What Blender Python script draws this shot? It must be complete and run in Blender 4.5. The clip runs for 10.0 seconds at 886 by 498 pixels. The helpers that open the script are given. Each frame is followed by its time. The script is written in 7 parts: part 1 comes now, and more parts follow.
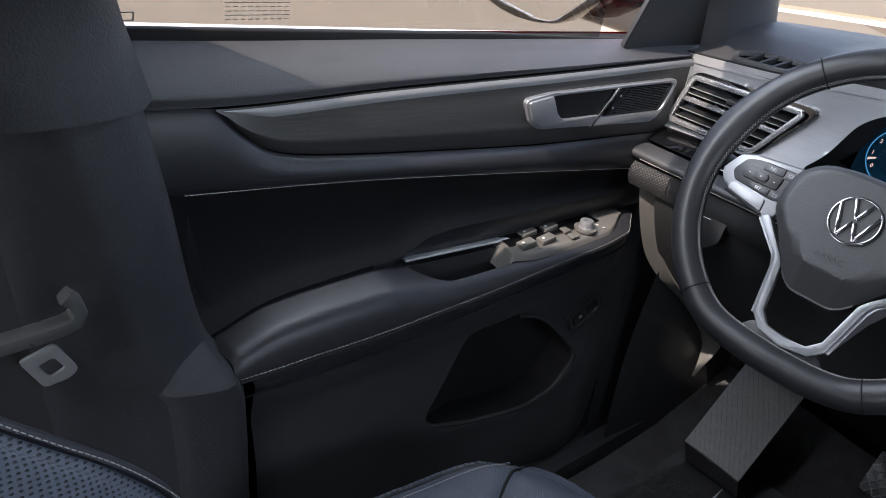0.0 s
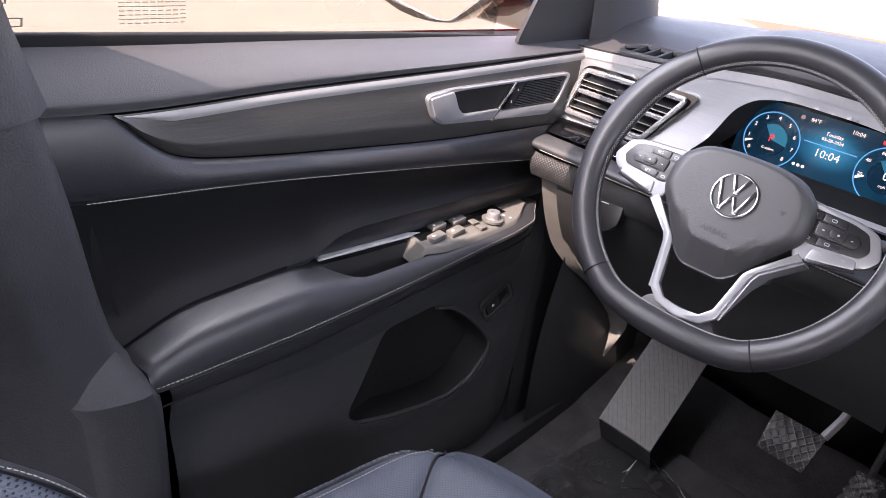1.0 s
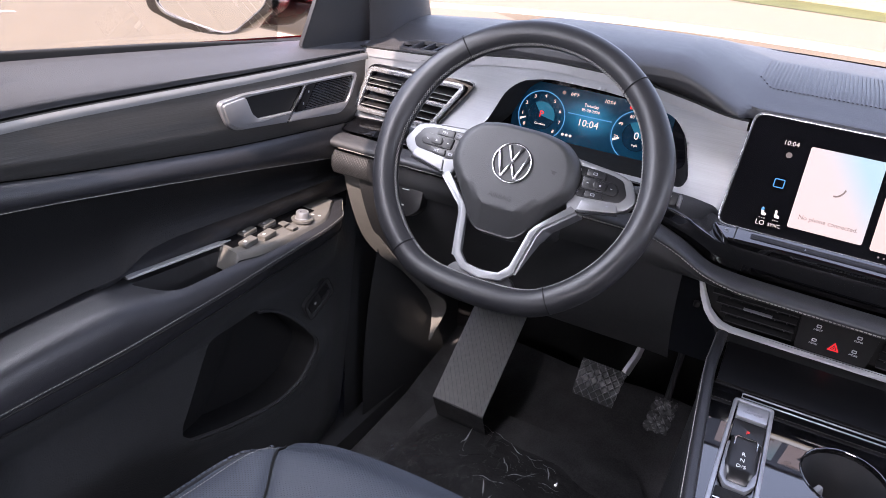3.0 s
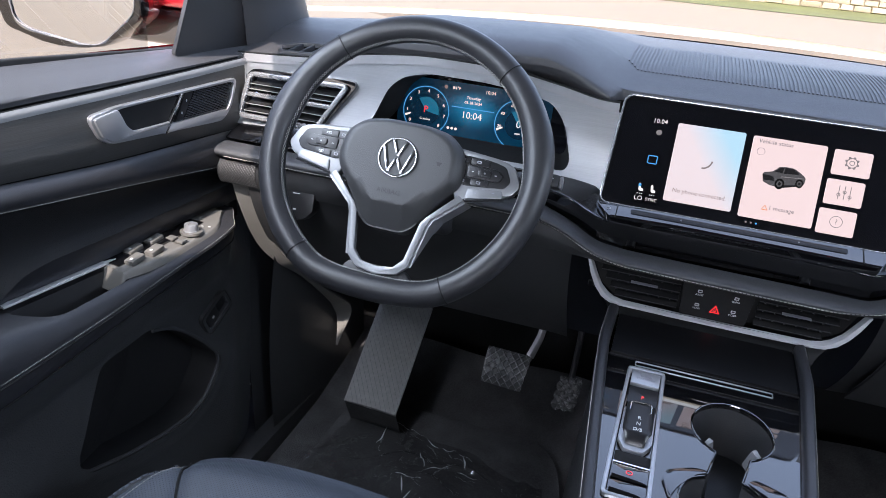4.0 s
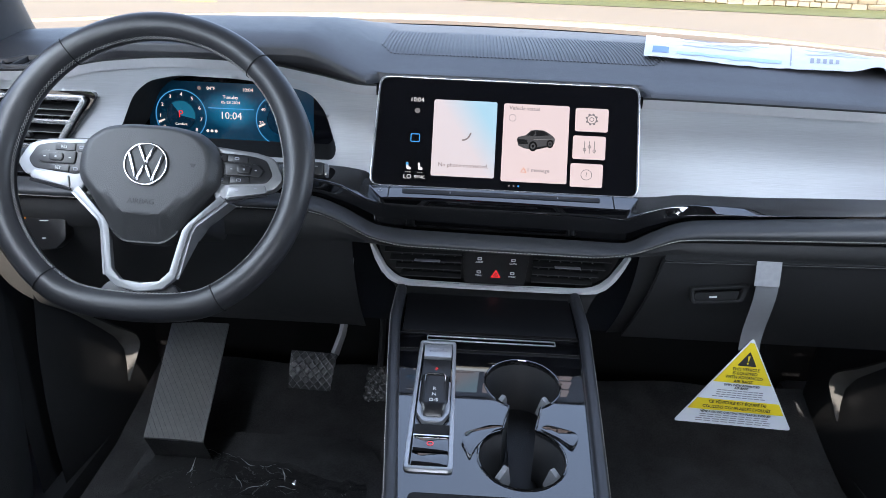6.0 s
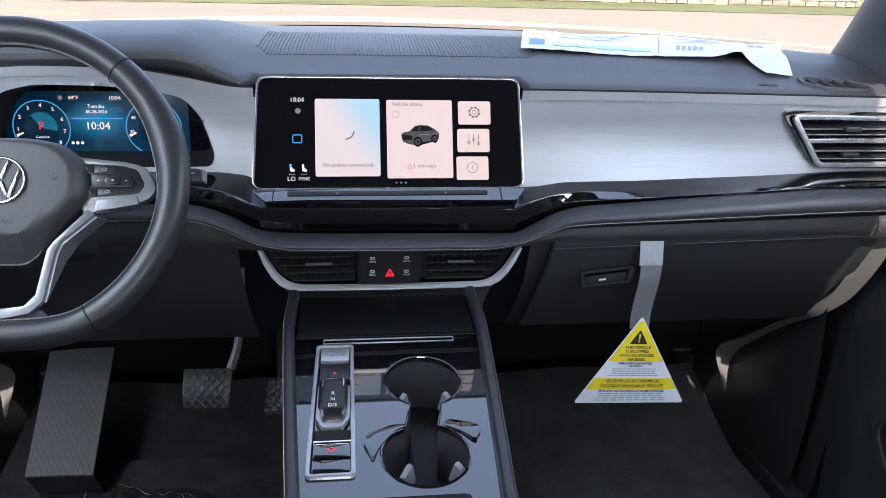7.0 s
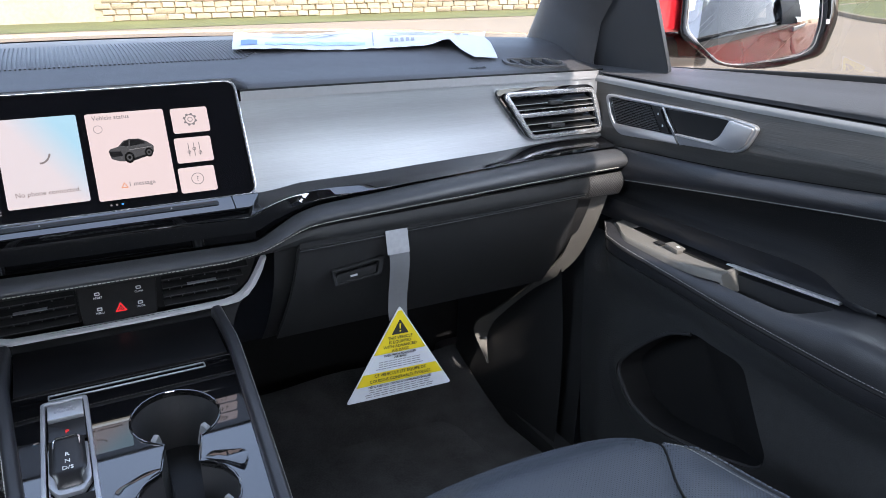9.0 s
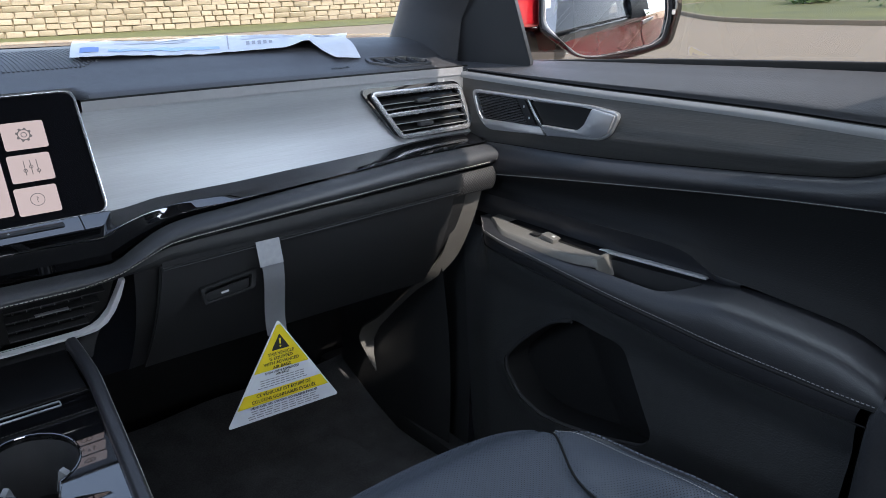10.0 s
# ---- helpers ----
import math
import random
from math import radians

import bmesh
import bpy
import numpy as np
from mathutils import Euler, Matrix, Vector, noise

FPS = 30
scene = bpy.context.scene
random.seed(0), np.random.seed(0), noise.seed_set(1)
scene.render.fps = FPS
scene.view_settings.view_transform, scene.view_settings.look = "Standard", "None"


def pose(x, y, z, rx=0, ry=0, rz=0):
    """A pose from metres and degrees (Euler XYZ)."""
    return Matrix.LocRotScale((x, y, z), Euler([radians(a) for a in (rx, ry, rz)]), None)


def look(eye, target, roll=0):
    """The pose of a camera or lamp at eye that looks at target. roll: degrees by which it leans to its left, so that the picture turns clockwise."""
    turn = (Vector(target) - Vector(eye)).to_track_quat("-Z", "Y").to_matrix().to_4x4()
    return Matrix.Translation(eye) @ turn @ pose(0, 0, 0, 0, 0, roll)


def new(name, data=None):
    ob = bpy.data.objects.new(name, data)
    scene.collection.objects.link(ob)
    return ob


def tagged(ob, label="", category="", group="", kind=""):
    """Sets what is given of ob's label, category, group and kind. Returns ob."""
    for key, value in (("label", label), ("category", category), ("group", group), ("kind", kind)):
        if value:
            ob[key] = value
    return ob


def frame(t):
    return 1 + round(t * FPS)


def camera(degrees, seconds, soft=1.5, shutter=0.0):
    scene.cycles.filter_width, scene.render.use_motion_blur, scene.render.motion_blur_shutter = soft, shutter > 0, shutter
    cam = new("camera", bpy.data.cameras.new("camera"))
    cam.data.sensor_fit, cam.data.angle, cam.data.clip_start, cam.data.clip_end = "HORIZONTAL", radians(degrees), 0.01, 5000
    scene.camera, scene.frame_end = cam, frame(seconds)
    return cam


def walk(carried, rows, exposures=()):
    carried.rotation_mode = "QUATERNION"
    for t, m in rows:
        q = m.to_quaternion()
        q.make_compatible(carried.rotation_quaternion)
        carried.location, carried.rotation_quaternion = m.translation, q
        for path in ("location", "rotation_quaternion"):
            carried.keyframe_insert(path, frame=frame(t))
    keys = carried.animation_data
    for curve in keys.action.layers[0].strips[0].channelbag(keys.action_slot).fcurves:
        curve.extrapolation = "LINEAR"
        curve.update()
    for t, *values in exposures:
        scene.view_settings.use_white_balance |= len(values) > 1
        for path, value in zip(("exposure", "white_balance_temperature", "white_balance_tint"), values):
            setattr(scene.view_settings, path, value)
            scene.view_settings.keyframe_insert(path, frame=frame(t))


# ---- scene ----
EXPOSURES = [(0.0, 2.43, 7000, 18), (0.3, 3.22, 7200, 24), (0.6, 3.58, 7400, 28), (1.0, 3.56, 7500, 30), (2.5, 3.31, 7400, 31), (4.0, 3.02, 6600, 18), (5.5, 2.92, 6500, 14), (7.5, 2.97, 6600, 16), (8.5, 2.96, 6600, 14), (9.0, 2.96, 6600, 15), (9.5, 2.88, 6600, 15), (10.0, 2.38, 6500, 13)]
cam = camera(62.03, 10.0, soft=0.2)
PATH = [  # seconds, eye, turn about x, y and z in degrees
    (0.0, -0.1867, -0.9135, 0.9811, 61.51, -8.28, 50.92),
    (0.5, -0.1759, -0.9197, 0.9800, 62.16, -8.40, 47.35),
    (1.0, -0.1676, -0.9270, 0.9806, 62.90, -8.34, 43.33),
    (1.5, -0.1557, -0.9365, 0.9806, 63.73, -8.18, 39.28),
    (2.0, -0.1428, -0.9485, 0.9811, 64.57, -7.89, 35.35),
    (2.5, -0.1302, -0.9588, 0.9763, 65.45, -7.46, 31.47),
    (4.0, -0.0996, -0.9660, 0.9658, 67.42, -5.12, 18.83),
    (4.5, -0.0842, -0.9654, 0.9625, 67.84, -4.26, 14.73),
    (5.0, -0.0716, -0.9633, 0.9570, 68.25, -3.55, 10.60),
    (5.5, -0.0622, -0.9579, 0.9500, 68.65, -2.94, 6.38),
    (7.0, -0.0411, -0.9446, 0.9338, 69.51, -1.36, -6.31),
    (7.5, -0.0371, -0.9427, 0.9283, 70.04, -0.94, -11.20),
    (8.0, -0.0337, -0.9393, 0.9238, 70.47, -0.34, -16.42),
    (8.5, -0.0283, -0.9344, 0.9166, 70.65, 0.37, -21.73),
    (9.0, -0.0210, -0.9255, 0.9073, 70.62, 0.88, -27.02),
    (9.5, -0.0115, -0.9146, 0.8979, 70.72, 1.47, -32.12),
    (10.0, -0.0043, -0.9091, 0.8917, 70.95, 2.11, -37.13),
]
walk(cam, [(t, pose(x, y, z, rx, ry, rz)) for t, x, y, z, rx, ry, rz in PATH], EXPOSURES)


# ---- daylight: a morning sun from behind the car, open sky ----
world = bpy.data.worlds.new("sky")
scene.world = world
world.use_nodes = True
wn = world.node_tree.nodes
sky = wn.new("ShaderNodeTexSky")
sky.sky_type, sky.sun_disc = "NISHITA", False
sky.sun_elevation, sky.sun_rotation = radians(45), radians(180)
sky.dust_density = 2.0
# thin bright veil added over the whole unseen sky to strengthen reflections and fill
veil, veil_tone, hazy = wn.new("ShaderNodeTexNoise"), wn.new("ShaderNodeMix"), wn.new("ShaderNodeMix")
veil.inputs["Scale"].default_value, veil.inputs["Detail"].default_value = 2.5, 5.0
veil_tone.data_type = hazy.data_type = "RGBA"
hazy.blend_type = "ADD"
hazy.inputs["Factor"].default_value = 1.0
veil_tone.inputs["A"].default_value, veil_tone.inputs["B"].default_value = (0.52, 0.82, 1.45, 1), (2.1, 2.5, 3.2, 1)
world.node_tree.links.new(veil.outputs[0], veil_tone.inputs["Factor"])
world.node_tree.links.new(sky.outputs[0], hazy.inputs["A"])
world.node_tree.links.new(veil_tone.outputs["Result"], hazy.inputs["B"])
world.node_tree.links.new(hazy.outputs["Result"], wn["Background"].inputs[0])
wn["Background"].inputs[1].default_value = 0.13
sun = new("sun", bpy.data.lights.new("sun", "SUN"))
sun.data.energy, sun.data.angle, sun.data.color = 1.35, radians(0.5), (1.0, 0.94, 0.85)
sun.matrix_world = look((0.0, -8, 8.0), (0, 0, 0))


# ---- fill lamps added for sky light in window openings above and behind the eye ----
def window_light(name, centre, target, wide, high, watts):
    la = new(name, bpy.data.lights.new(name, "AREA"))
    la.data.shape, la.data.size, la.data.size_y, la.data.energy, la.data.color = "RECTANGLE", wide, high, watts, (0.72, 0.87, 1.0)
    la.matrix_world = look(centre, target)


for side in (-1, 1):
    window_light("front_window_daylight_fill", (side * 0.70, -0.42, 1.06), (side * -0.1, -0.30, 0.45), 0.66, 0.20, 0.7 if side > 0 else 0.95)
    window_light("rear_window_daylight_fill", (side * 0.72, -1.55, 1.0), (0, -0.9, 0.6), 0.9, 0.28, 1.0)
window_light("tailgate_daylight_fill", (0, -2.25, 1.02), (0, 0, 0.6), 1.1, 0.36, 1.6)


# ---- materials ----
def mat(name, color, rough=0.5, metal=0.0, vary=0.15, scale=30.0, bump=0.0, bump_scale=400.0, coat=0.0, spec=0.5, stretch=(1, 1, 1), rough_vary=0.1):
    """A surface with two scales of variation in colour and gloss, and fine relief."""
    m = bpy.data.materials.new(name)
    m.use_nodes = True
    n, l = m.node_tree.nodes, m.node_tree.links
    b = n["Principled BSDF"]
    b.inputs["Metallic"].default_value = metal
    b.inputs["Coat Weight"].default_value = coat
    b.inputs["Coat Roughness"].default_value = 0.03
    b.inputs["Specular IOR Level"].default_value = spec
    co = n.new("ShaderNodeTexCoord")
    mp = n.new("ShaderNodeMapping")
    mp.inputs["Scale"].default_value = stretch
    l.new(co.outputs["Object"], mp.inputs[0])
    big, small = n.new("ShaderNodeTexNoise"), n.new("ShaderNodeTexNoise")
    big.inputs["Scale"].default_value, small.inputs["Scale"].default_value = scale * 0.2, scale * 4
    for t in (big, small):
        l.new(mp.outputs[0], t.inputs["Vector"])
    mix = n.new("ShaderNodeMath")
    mix.operation = "ADD"
    l.new(big.outputs[0], mix.inputs[0])
    l.new(small.outputs[0], mix.inputs[1])
    ramp = n.new("ShaderNodeMapRange")
    ramp.inputs[1].default_value, ramp.inputs[2].default_value = 0.6, 1.4
    l.new(mix.outputs[0], ramp.inputs[0])
    cm = n.new("ShaderNodeMix")
    cm.data_type = "RGBA"
    cm.inputs["A"].default_value = (*[c * (1 - vary) for c in color], 1)
    cm.inputs["B"].default_value = (*[min(1, c * (1 + vary)) for c in color], 1)
    l.new(ramp.outputs[0], cm.inputs["Factor"])
    l.new(cm.outputs["Result"], b.inputs["Base Color"])
    rr = n.new("ShaderNodeMapRange")
    rr.inputs[1].default_value, rr.inputs[2].default_value = 0.6, 1.4
    rr.inputs[3].default_value, rr.inputs[4].default_value = max(0, rough * (1 - rough_vary)), min(1, rough * (1 + rough_vary))
    l.new(mix.outputs[0], rr.inputs[0])
    l.new(rr.outputs[0], b.inputs["Roughness"])
    if bump:
        fine = n.new("ShaderNodeTexNoise")
        fine.inputs["Scale"].default_value = bump_scale
        l.new(mp.outputs[0], fine.inputs["Vector"])
        bp = n.new("ShaderNodeBump")
        bp.inputs["Strength"].default_value, bp.inputs["Distance"].default_value = bump, 0.001
        l.new(fine.outputs[0], bp.inputs["Height"])
        l.new(bp.outputs[0], b.inputs["Normal"])
    return m


def dotted(m, axes, pitch, radius, depth=0.6, shade=0.25):
    """Adds a staggered grid of small round holes to a material, in the plane of two object axes."""
    n, l = m.node_tree.nodes, m.node_tree.links
    b = n["Principled BSDF"]
    co = n.new("ShaderNodeTexCoord")
    sp = n.new("ShaderNodeSeparateXYZ")
    l.new(co.outputs["Object"], sp.inputs[0])

    def op(kind, a, c=None):
        k = n.new("ShaderNodeMath")
        k.operation = kind
        for i, s in enumerate((a, c)):
            if s is None:
                continue
            if isinstance(s, (int, float)):
                k.inputs[i].default_value = s
            else:
                l.new(s, k.inputs[i])
        return k.outputs[0]
    u, v = op("DIVIDE", sp.outputs[axes[0]], pitch), op("DIVIDE", sp.outputs[axes[1]], pitch)
    a, c = op("ADD", u, v), op("SUBTRACT", u, v)
    fa, fc = op("SUBTRACT", op("FRACT", a), 0.5), op("SUBTRACT", op("FRACT", c), 0.5)
    d = op("SQRT", op("ADD", op("MULTIPLY", fa, fa), op("MULTIPLY", fc, fc)))
    hole = n.new("ShaderNodeMapRange")
    hole.inputs[1].default_value, hole.inputs[2].default_value = radius * 0.7, radius * 1.15
    l.new(d, hole.inputs[0])
    old = b.inputs["Base Color"].links[0].from_socket
    cm = n.new("ShaderNodeMix")
    cm.data_type = "RGBA"
    cm.inputs["A"].default_value = (0.002, 0.002, 0.002, 1)
    l.new(old, cm.inputs["B"])
    l.new(op("ADD", op("MULTIPLY", hole.outputs[0], 1 - shade), shade), cm.inputs["Factor"])
    l.new(cm.outputs["Result"], b.inputs["Base Color"])
    bp = n.new("ShaderNodeBump")
    bp.inputs["Strength"].default_value, bp.inputs["Distance"].default_value = depth, 0.001
    l.new(hole.outputs[0], bp.inputs["Height"])
    if b.inputs["Normal"].links:
        l.new(b.inputs["Normal"].links[0].from_socket, bp.inputs["Normal"])
    l.new(bp.outputs[0], b.inputs["Normal"])
    return m


def glow(name, color, strength):
    m = bpy.data.materials.new(name)
    m.use_nodes = True
    b = m.node_tree.nodes["Principled BSDF"]
    b.inputs["Base Color"].default_value = (*[c * 0.1 for c in color], 1)
    b.inputs["Emission Color"].default_value = (*color, 1)
    b.inputs["Emission Strength"].default_value = strength
    b.inputs["Roughness"].default_value = 0.13
    return m


def shaded_glow(name, inner, outer, strength, centre, spread, lean=0.0):
    """A lit display whose colour fades from the middle outwards (spread), or across a slanting line (lean)."""
    m = glow(name, inner, strength)
    n, l = m.node_tree.nodes, m.node_tree.links
    co, mp, gr, rp = n.new("ShaderNodeTexCoord"), n.new("ShaderNodeMapping"), n.new("ShaderNodeTexGradient"), n.new("ShaderNodeMix")
    gr.gradient_type, rp.data_type = ("LINEAR" if lean else "SPHERICAL"), "RGBA"
    mp.vector_type = "TEXTURE"
    mp.inputs["Location"].default_value = centre
    mp.inputs["Rotation"].default_value = (0, lean, 0)
    mp.inputs["Scale"].default_value = spread
    rp.inputs["A"].default_value, rp.inputs["B"].default_value = (*outer, 1), (*inner, 1)
    l.new(co.outputs["Object"], mp.inputs[0])
    l.new(mp.outputs[0], gr.inputs[0])
    l.new(gr.outputs["Fac"], rp.inputs["Factor"])
    l.new(rp.outputs["Result"], n["Principled BSDF"].inputs["Emission Color"])
    return m


def glass_mat(name, tint, gloss=0.08):
    m = bpy.data.materials.new(name)
    m.use_nodes = True
    n, l = m.node_tree.nodes, m.node_tree.links
    n.clear()
    out, tr, gl, mx, fr = (n.new("ShaderNode" + k) for k in ("OutputMaterial", "BsdfTransparent", "BsdfGlossy", "MixShader", "LayerWeight"))
    tr.inputs[0].default_value = (*tint, 1)
    gl.inputs["Roughness"].default_value = 0.0
    fr.inputs[0].default_value = 0.5
    ml = n.new("ShaderNodeMath")
    ml.operation = "MULTIPLY"
    ml.inputs[1].default_value = gloss * 10
    pw, sc = n.new("ShaderNodeMath"), n.new("ShaderNodeMath")
    pw.operation, sc.operation = "POWER", "MULTIPLY_ADD"
    pw.inputs[1].default_value, sc.inputs[1].default_value, sc.inputs[2].default_value = 5.0, 0.93, 0.07
    l.new(fr.outputs["Facing"], pw.inputs[0])
    l.new(pw.outputs[0], sc.inputs[0])
    l.new(sc.outputs[0], ml.inputs[0])
    l.new(ml.outputs[0], mx.inputs[0])
    l.new(tr.outputs[0], mx.inputs[1])
    l.new(gl.outputs[0], mx.inputs[2])
    l.new(mx.outputs[0], out.inputs[0])
    return m


LEATHER = mat("black_leather", (0.021, 0.0215, 0.0245), 0.36, spec=0.48, vary=0.12, scale=25, bump=0.25, bump_scale=900)
ROLL = mat("soft_dash_leather", (0.037, 0.038, 0.041), 0.46, spec=0.42, vary=0.12, scale=25, bump=0.25, bump_scale=900)
RIM_LEATHER = mat("smooth_wheel_leather", (0.022, 0.022, 0.024), 0.38, spec=0.38, vary=0.1, scale=25, bump=0.12, bump_scale=1200)
PERF_SEAT = dotted(mat("perforated_seat_leather", (0.057, 0.067, 0.086), 0.45, spec=0.4, vary=0.12, scale=25, bump=0.2, bump_scale=900), ("X", "Y"), 0.0046, 0.24, 0.8, 0.1)
SEAT_RIB = mat("seat_piping_leather", (0.075, 0.085, 0.105), 0.42, spec=0.45, vary=0.1, scale=25)
PERF_BACK = dotted(mat("perforated_backrest_leather", (0.057, 0.067, 0.086), 0.45, spec=0.4, vary=0.12, scale=25, bump=0.2, bump_scale=900), ("X", "Z"), 0.0046, 0.24, 0.8, 0.1)
PERF_DOOR = dotted(mat("perforated_door_leather", (0.010, 0.0102, 0.0108), 0.55, spec=0.16, vary=0.12, scale=25, bump=0.2, bump_scale=900), ("Y", "Z"), 0.0062, 0.16, 0.3, 0.7)
SOFT = mat("soft_black_plastic", (0.047, 0.047, 0.051), 0.52, spec=0.45, vary=0.1, scale=18, bump=0.35, bump_scale=700)
HARD = mat("grained_black_plastic", (0.027, 0.0275, 0.029), 0.44, spec=0.38, vary=0.12, scale=20, bump=0.3, bump_scale=800)
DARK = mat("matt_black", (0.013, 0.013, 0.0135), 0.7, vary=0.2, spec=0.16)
PIANO = mat("piano_black_gloss", (0.003, 0.003, 0.0035), 0.02, vary=0.1, coat=1.0, spec=0.8, rough_vary=0.3)
PIANO.node_tree.nodes["Principled BSDF"].inputs["Coat IOR"].default_value = 1.55
BRUSHED = mat("brushed_silver_trim", (0.29, 0.30, 0.315), 0.36, metal=0.5, vary=0.1, scale=60, bump=0.12, bump_scale=160, stretch=(0.15, 1, 6))
DECOR = mat("dark_brushed_decor", (0.066, 0.064, 0.062), 0.4, metal=0.3, vary=0.2, scale=60, bump=0.2, bump_scale=160, stretch=(1, 0.12, 5))
SATIN = mat("satin_silver", (0.33, 0.335, 0.35), 0.28, metal=0.6, vary=0.02, scale=40, rough_vary=0.02)
VENT_SILVER = mat("bright_vent_silver", (0.48, 0.485, 0.5), 0.22, metal=0.75, vary=0.03, scale=40)
GREYSTRIP = mat("satin_grey_strip", (0.27, 0.27, 0.28), 0.42, metal=0.15, vary=0.06, scale=40)
ZINC = mat("plated_steel", (0.26, 0.26, 0.255), 0.38, metal=0.35, vary=0.08)
EMBLEM = mat("bright_emblem_metal", (0.3, 0.3, 0.31), 0.12, metal=0.95, vary=0.03)
SPOKE = mat("satin_spoke_metal", (0.20, 0.203, 0.21), 0.34, metal=0.45, vary=0.03, scale=40)
ACCENT = mat("pale_grey_accent", (0.25, 0.248, 0.25), 0.45, vary=0.05, scale=40)
LEDGE = mat("pale_satin_ledge", (0.5, 0.5, 0.51), 0.3, metal=0.1, vary=0.03)
# white for the highlights laid along the film's creases
FILM_GLINT = mat("painted_film_glint", (0.6, 0.62, 0.64), 0.3, vary=0.3, scale=60)
DOOR_PLASTIC = mat("grained_door_plastic", (0.033, 0.0345, 0.036), 0.42, spec=0.42, vary=0.18, scale=20, bump=0.7, bump_scale=420)
PEDAL = mat("black_pedal_rubber", (0.03, 0.031, 0.032), 0.4, vary=0.15, scale=60)
PEDAL_RIB = mat("pale_pedal_ribs", (0.12, 0.123, 0.125), 0.35, vary=0.2, scale=60)
KNEE = mat("grained_dash_plastic", (0.024, 0.0245, 0.0255), 0.5, spec=0.3, vary=0.12, scale=20, bump=0.3, bump_scale=800)
CHROME = mat("chrome", (0.75, 0.75, 0.76), 0.08, metal=1.0, vary=0.03)
BUTTON = mat("black_button", (0.012, 0.012, 0.013), 0.3, spec=0.35, vary=0.1)
THREAD = mat("pale_thread", (0.4, 0.38, 0.35), 0.7, vary=0.15, scale=200)
WHEEL_THREAD = mat("grey_wheel_thread", (0.26, 0.255, 0.245), 0.7, vary=0.15, scale=200)
WEAVE = dotted(mat("woven_black_trim", (0.034, 0.034, 0.035), 0.4, spec=0.42, vary=0.12, scale=20, bump=0.2, bump_scale=800), ("X", "Z"), 0.0052, 0.42, 0.45, 0.72)
CARPET = mat("black_carpet", (0.056, 0.056, 0.058), 0.95, vary=0.45, scale=90, bump=1.0, bump_scale=600, spec=0.1)
GRIP = mat("grey_cup_rubber", (0.16, 0.162, 0.17), 0.45, vary=0.12, scale=60, bump=0.2)
RUBBER = mat("black_rubber", (0.085, 0.087, 0.09), 0.5, vary=0.15, scale=60, bump=0.2)
HEADLINER = mat("black_headliner_cloth", (0.05, 0.05, 0.051), 0.9, vary=0.06, bump=0.3)
BELT = mat("black_webbing", (0.015, 0.015, 0.015), 0.75, vary=0.2, bump=0.4, bump_scale=900)
PAINT = mat("red_car_paint", (0.26, 0.010, 0.014), 0.2, vary=0.1, coat=1.0)
PAPER = mat("white_paper", (0.56, 0.575, 0.61), 0.7, vary=0.04, scale=20)
INK_BLUE = mat("blue_print", (0.1, 0.2, 0.5), 0.6, vary=0.1)
INK_GREY = mat("grey_print", (0.25, 0.25, 0.28), 0.6, vary=0.1)
INK = mat("black_print", (0.02, 0.02, 0.02), 0.6, vary=0.1)
YELLOW = mat("yellow_card", (0.75, 0.58, 0.02), 0.5, vary=0.04)
CARD = mat("white_card", (0.62, 0.65, 0.7), 0.5, vary=0.03)
STRAP = mat("grey_plastic_strap", (0.2, 0.205, 0.22), 0.5, vary=0.06)
INK_FAINT = mat("faint_window_print", (0.3, 0.27, 0.22), 0.8, vary=0.1)
PILLAR = mat("dark_grey_pillar_plastic", (0.028, 0.029, 0.032), 0.55, spec=0.35, vary=0.18, scale=18, bump=0.7, bump_scale=420)
# grey plastic, lightened further for the sun on pods and dash end trim
POD = mat("sun_lightened_pod_plastic", (0.105, 0.101, 0.094), 0.5, spec=0.35, vary=0.1, scale=20, bump=0.3, bump_scale=800)
LEGEND = mat("white_legend", (0.55, 0.55, 0.55), 0.5, vary=0.05)
GROUND = mat("pale_concrete", (0.235, 0.185, 0.127), 0.9, vary=0.1, scale=0.6, bump=0.3, bump_scale=20)
GRASS = mat("sunlit_grass", (0.12, 0.125, 0.04), 0.9, vary=0.4, scale=1.5, bump=0.5, bump_scale=30)
STONE = mat("pale_limestone", (0.38, 0.32, 0.225), 0.85, vary=0.2, scale=2, bump=0.6, bump_scale=15)
LEAF = mat("green_leaves", (0.09, 0.15, 0.04), 0.6, vary=0.4, scale=3)
BARK = mat("grey_bark", (0.12, 0.09, 0.07), 0.9, vary=0.3, scale=10)
LINEPAINT = mat("white_road_paint", (0.75, 0.74, 0.7), 0.8, vary=0.06, scale=3)
YELLOWPAINT = mat("yellow_road_paint", (0.75, 0.6, 0.08), 0.8, vary=0.06, scale=3)
# tints roughly halve the outside view, where exposure alone leaves it too bright
WINDSHIELD = glass_mat("dimming_windscreen_glass", (0.53, 0.527, 0.50), 0.02)
SIDEGLASS = glass_mat("dimming_side_glass", (0.41, 0.408, 0.39), 0.16)
FILM = glass_mat("clear_plastic_film", (0.9, 0.9, 0.9), 0.22)
TINTED = glass_mat("dark_tinted_glass", (0.03, 0.032, 0.032), 0.9)
MIRROR = mat("mirror_silver", (0.85, 0.86, 0.86), 0.0, metal=1.0, vary=0.0, rough_vary=0)
SCREEN_OFF = mat("black_screen_glass", (0.003, 0.003, 0.004), 0.05, vary=0.0)
LIT_WHITE = glow("lit_white", (1.0, 0.97, 0.95), 0.11)
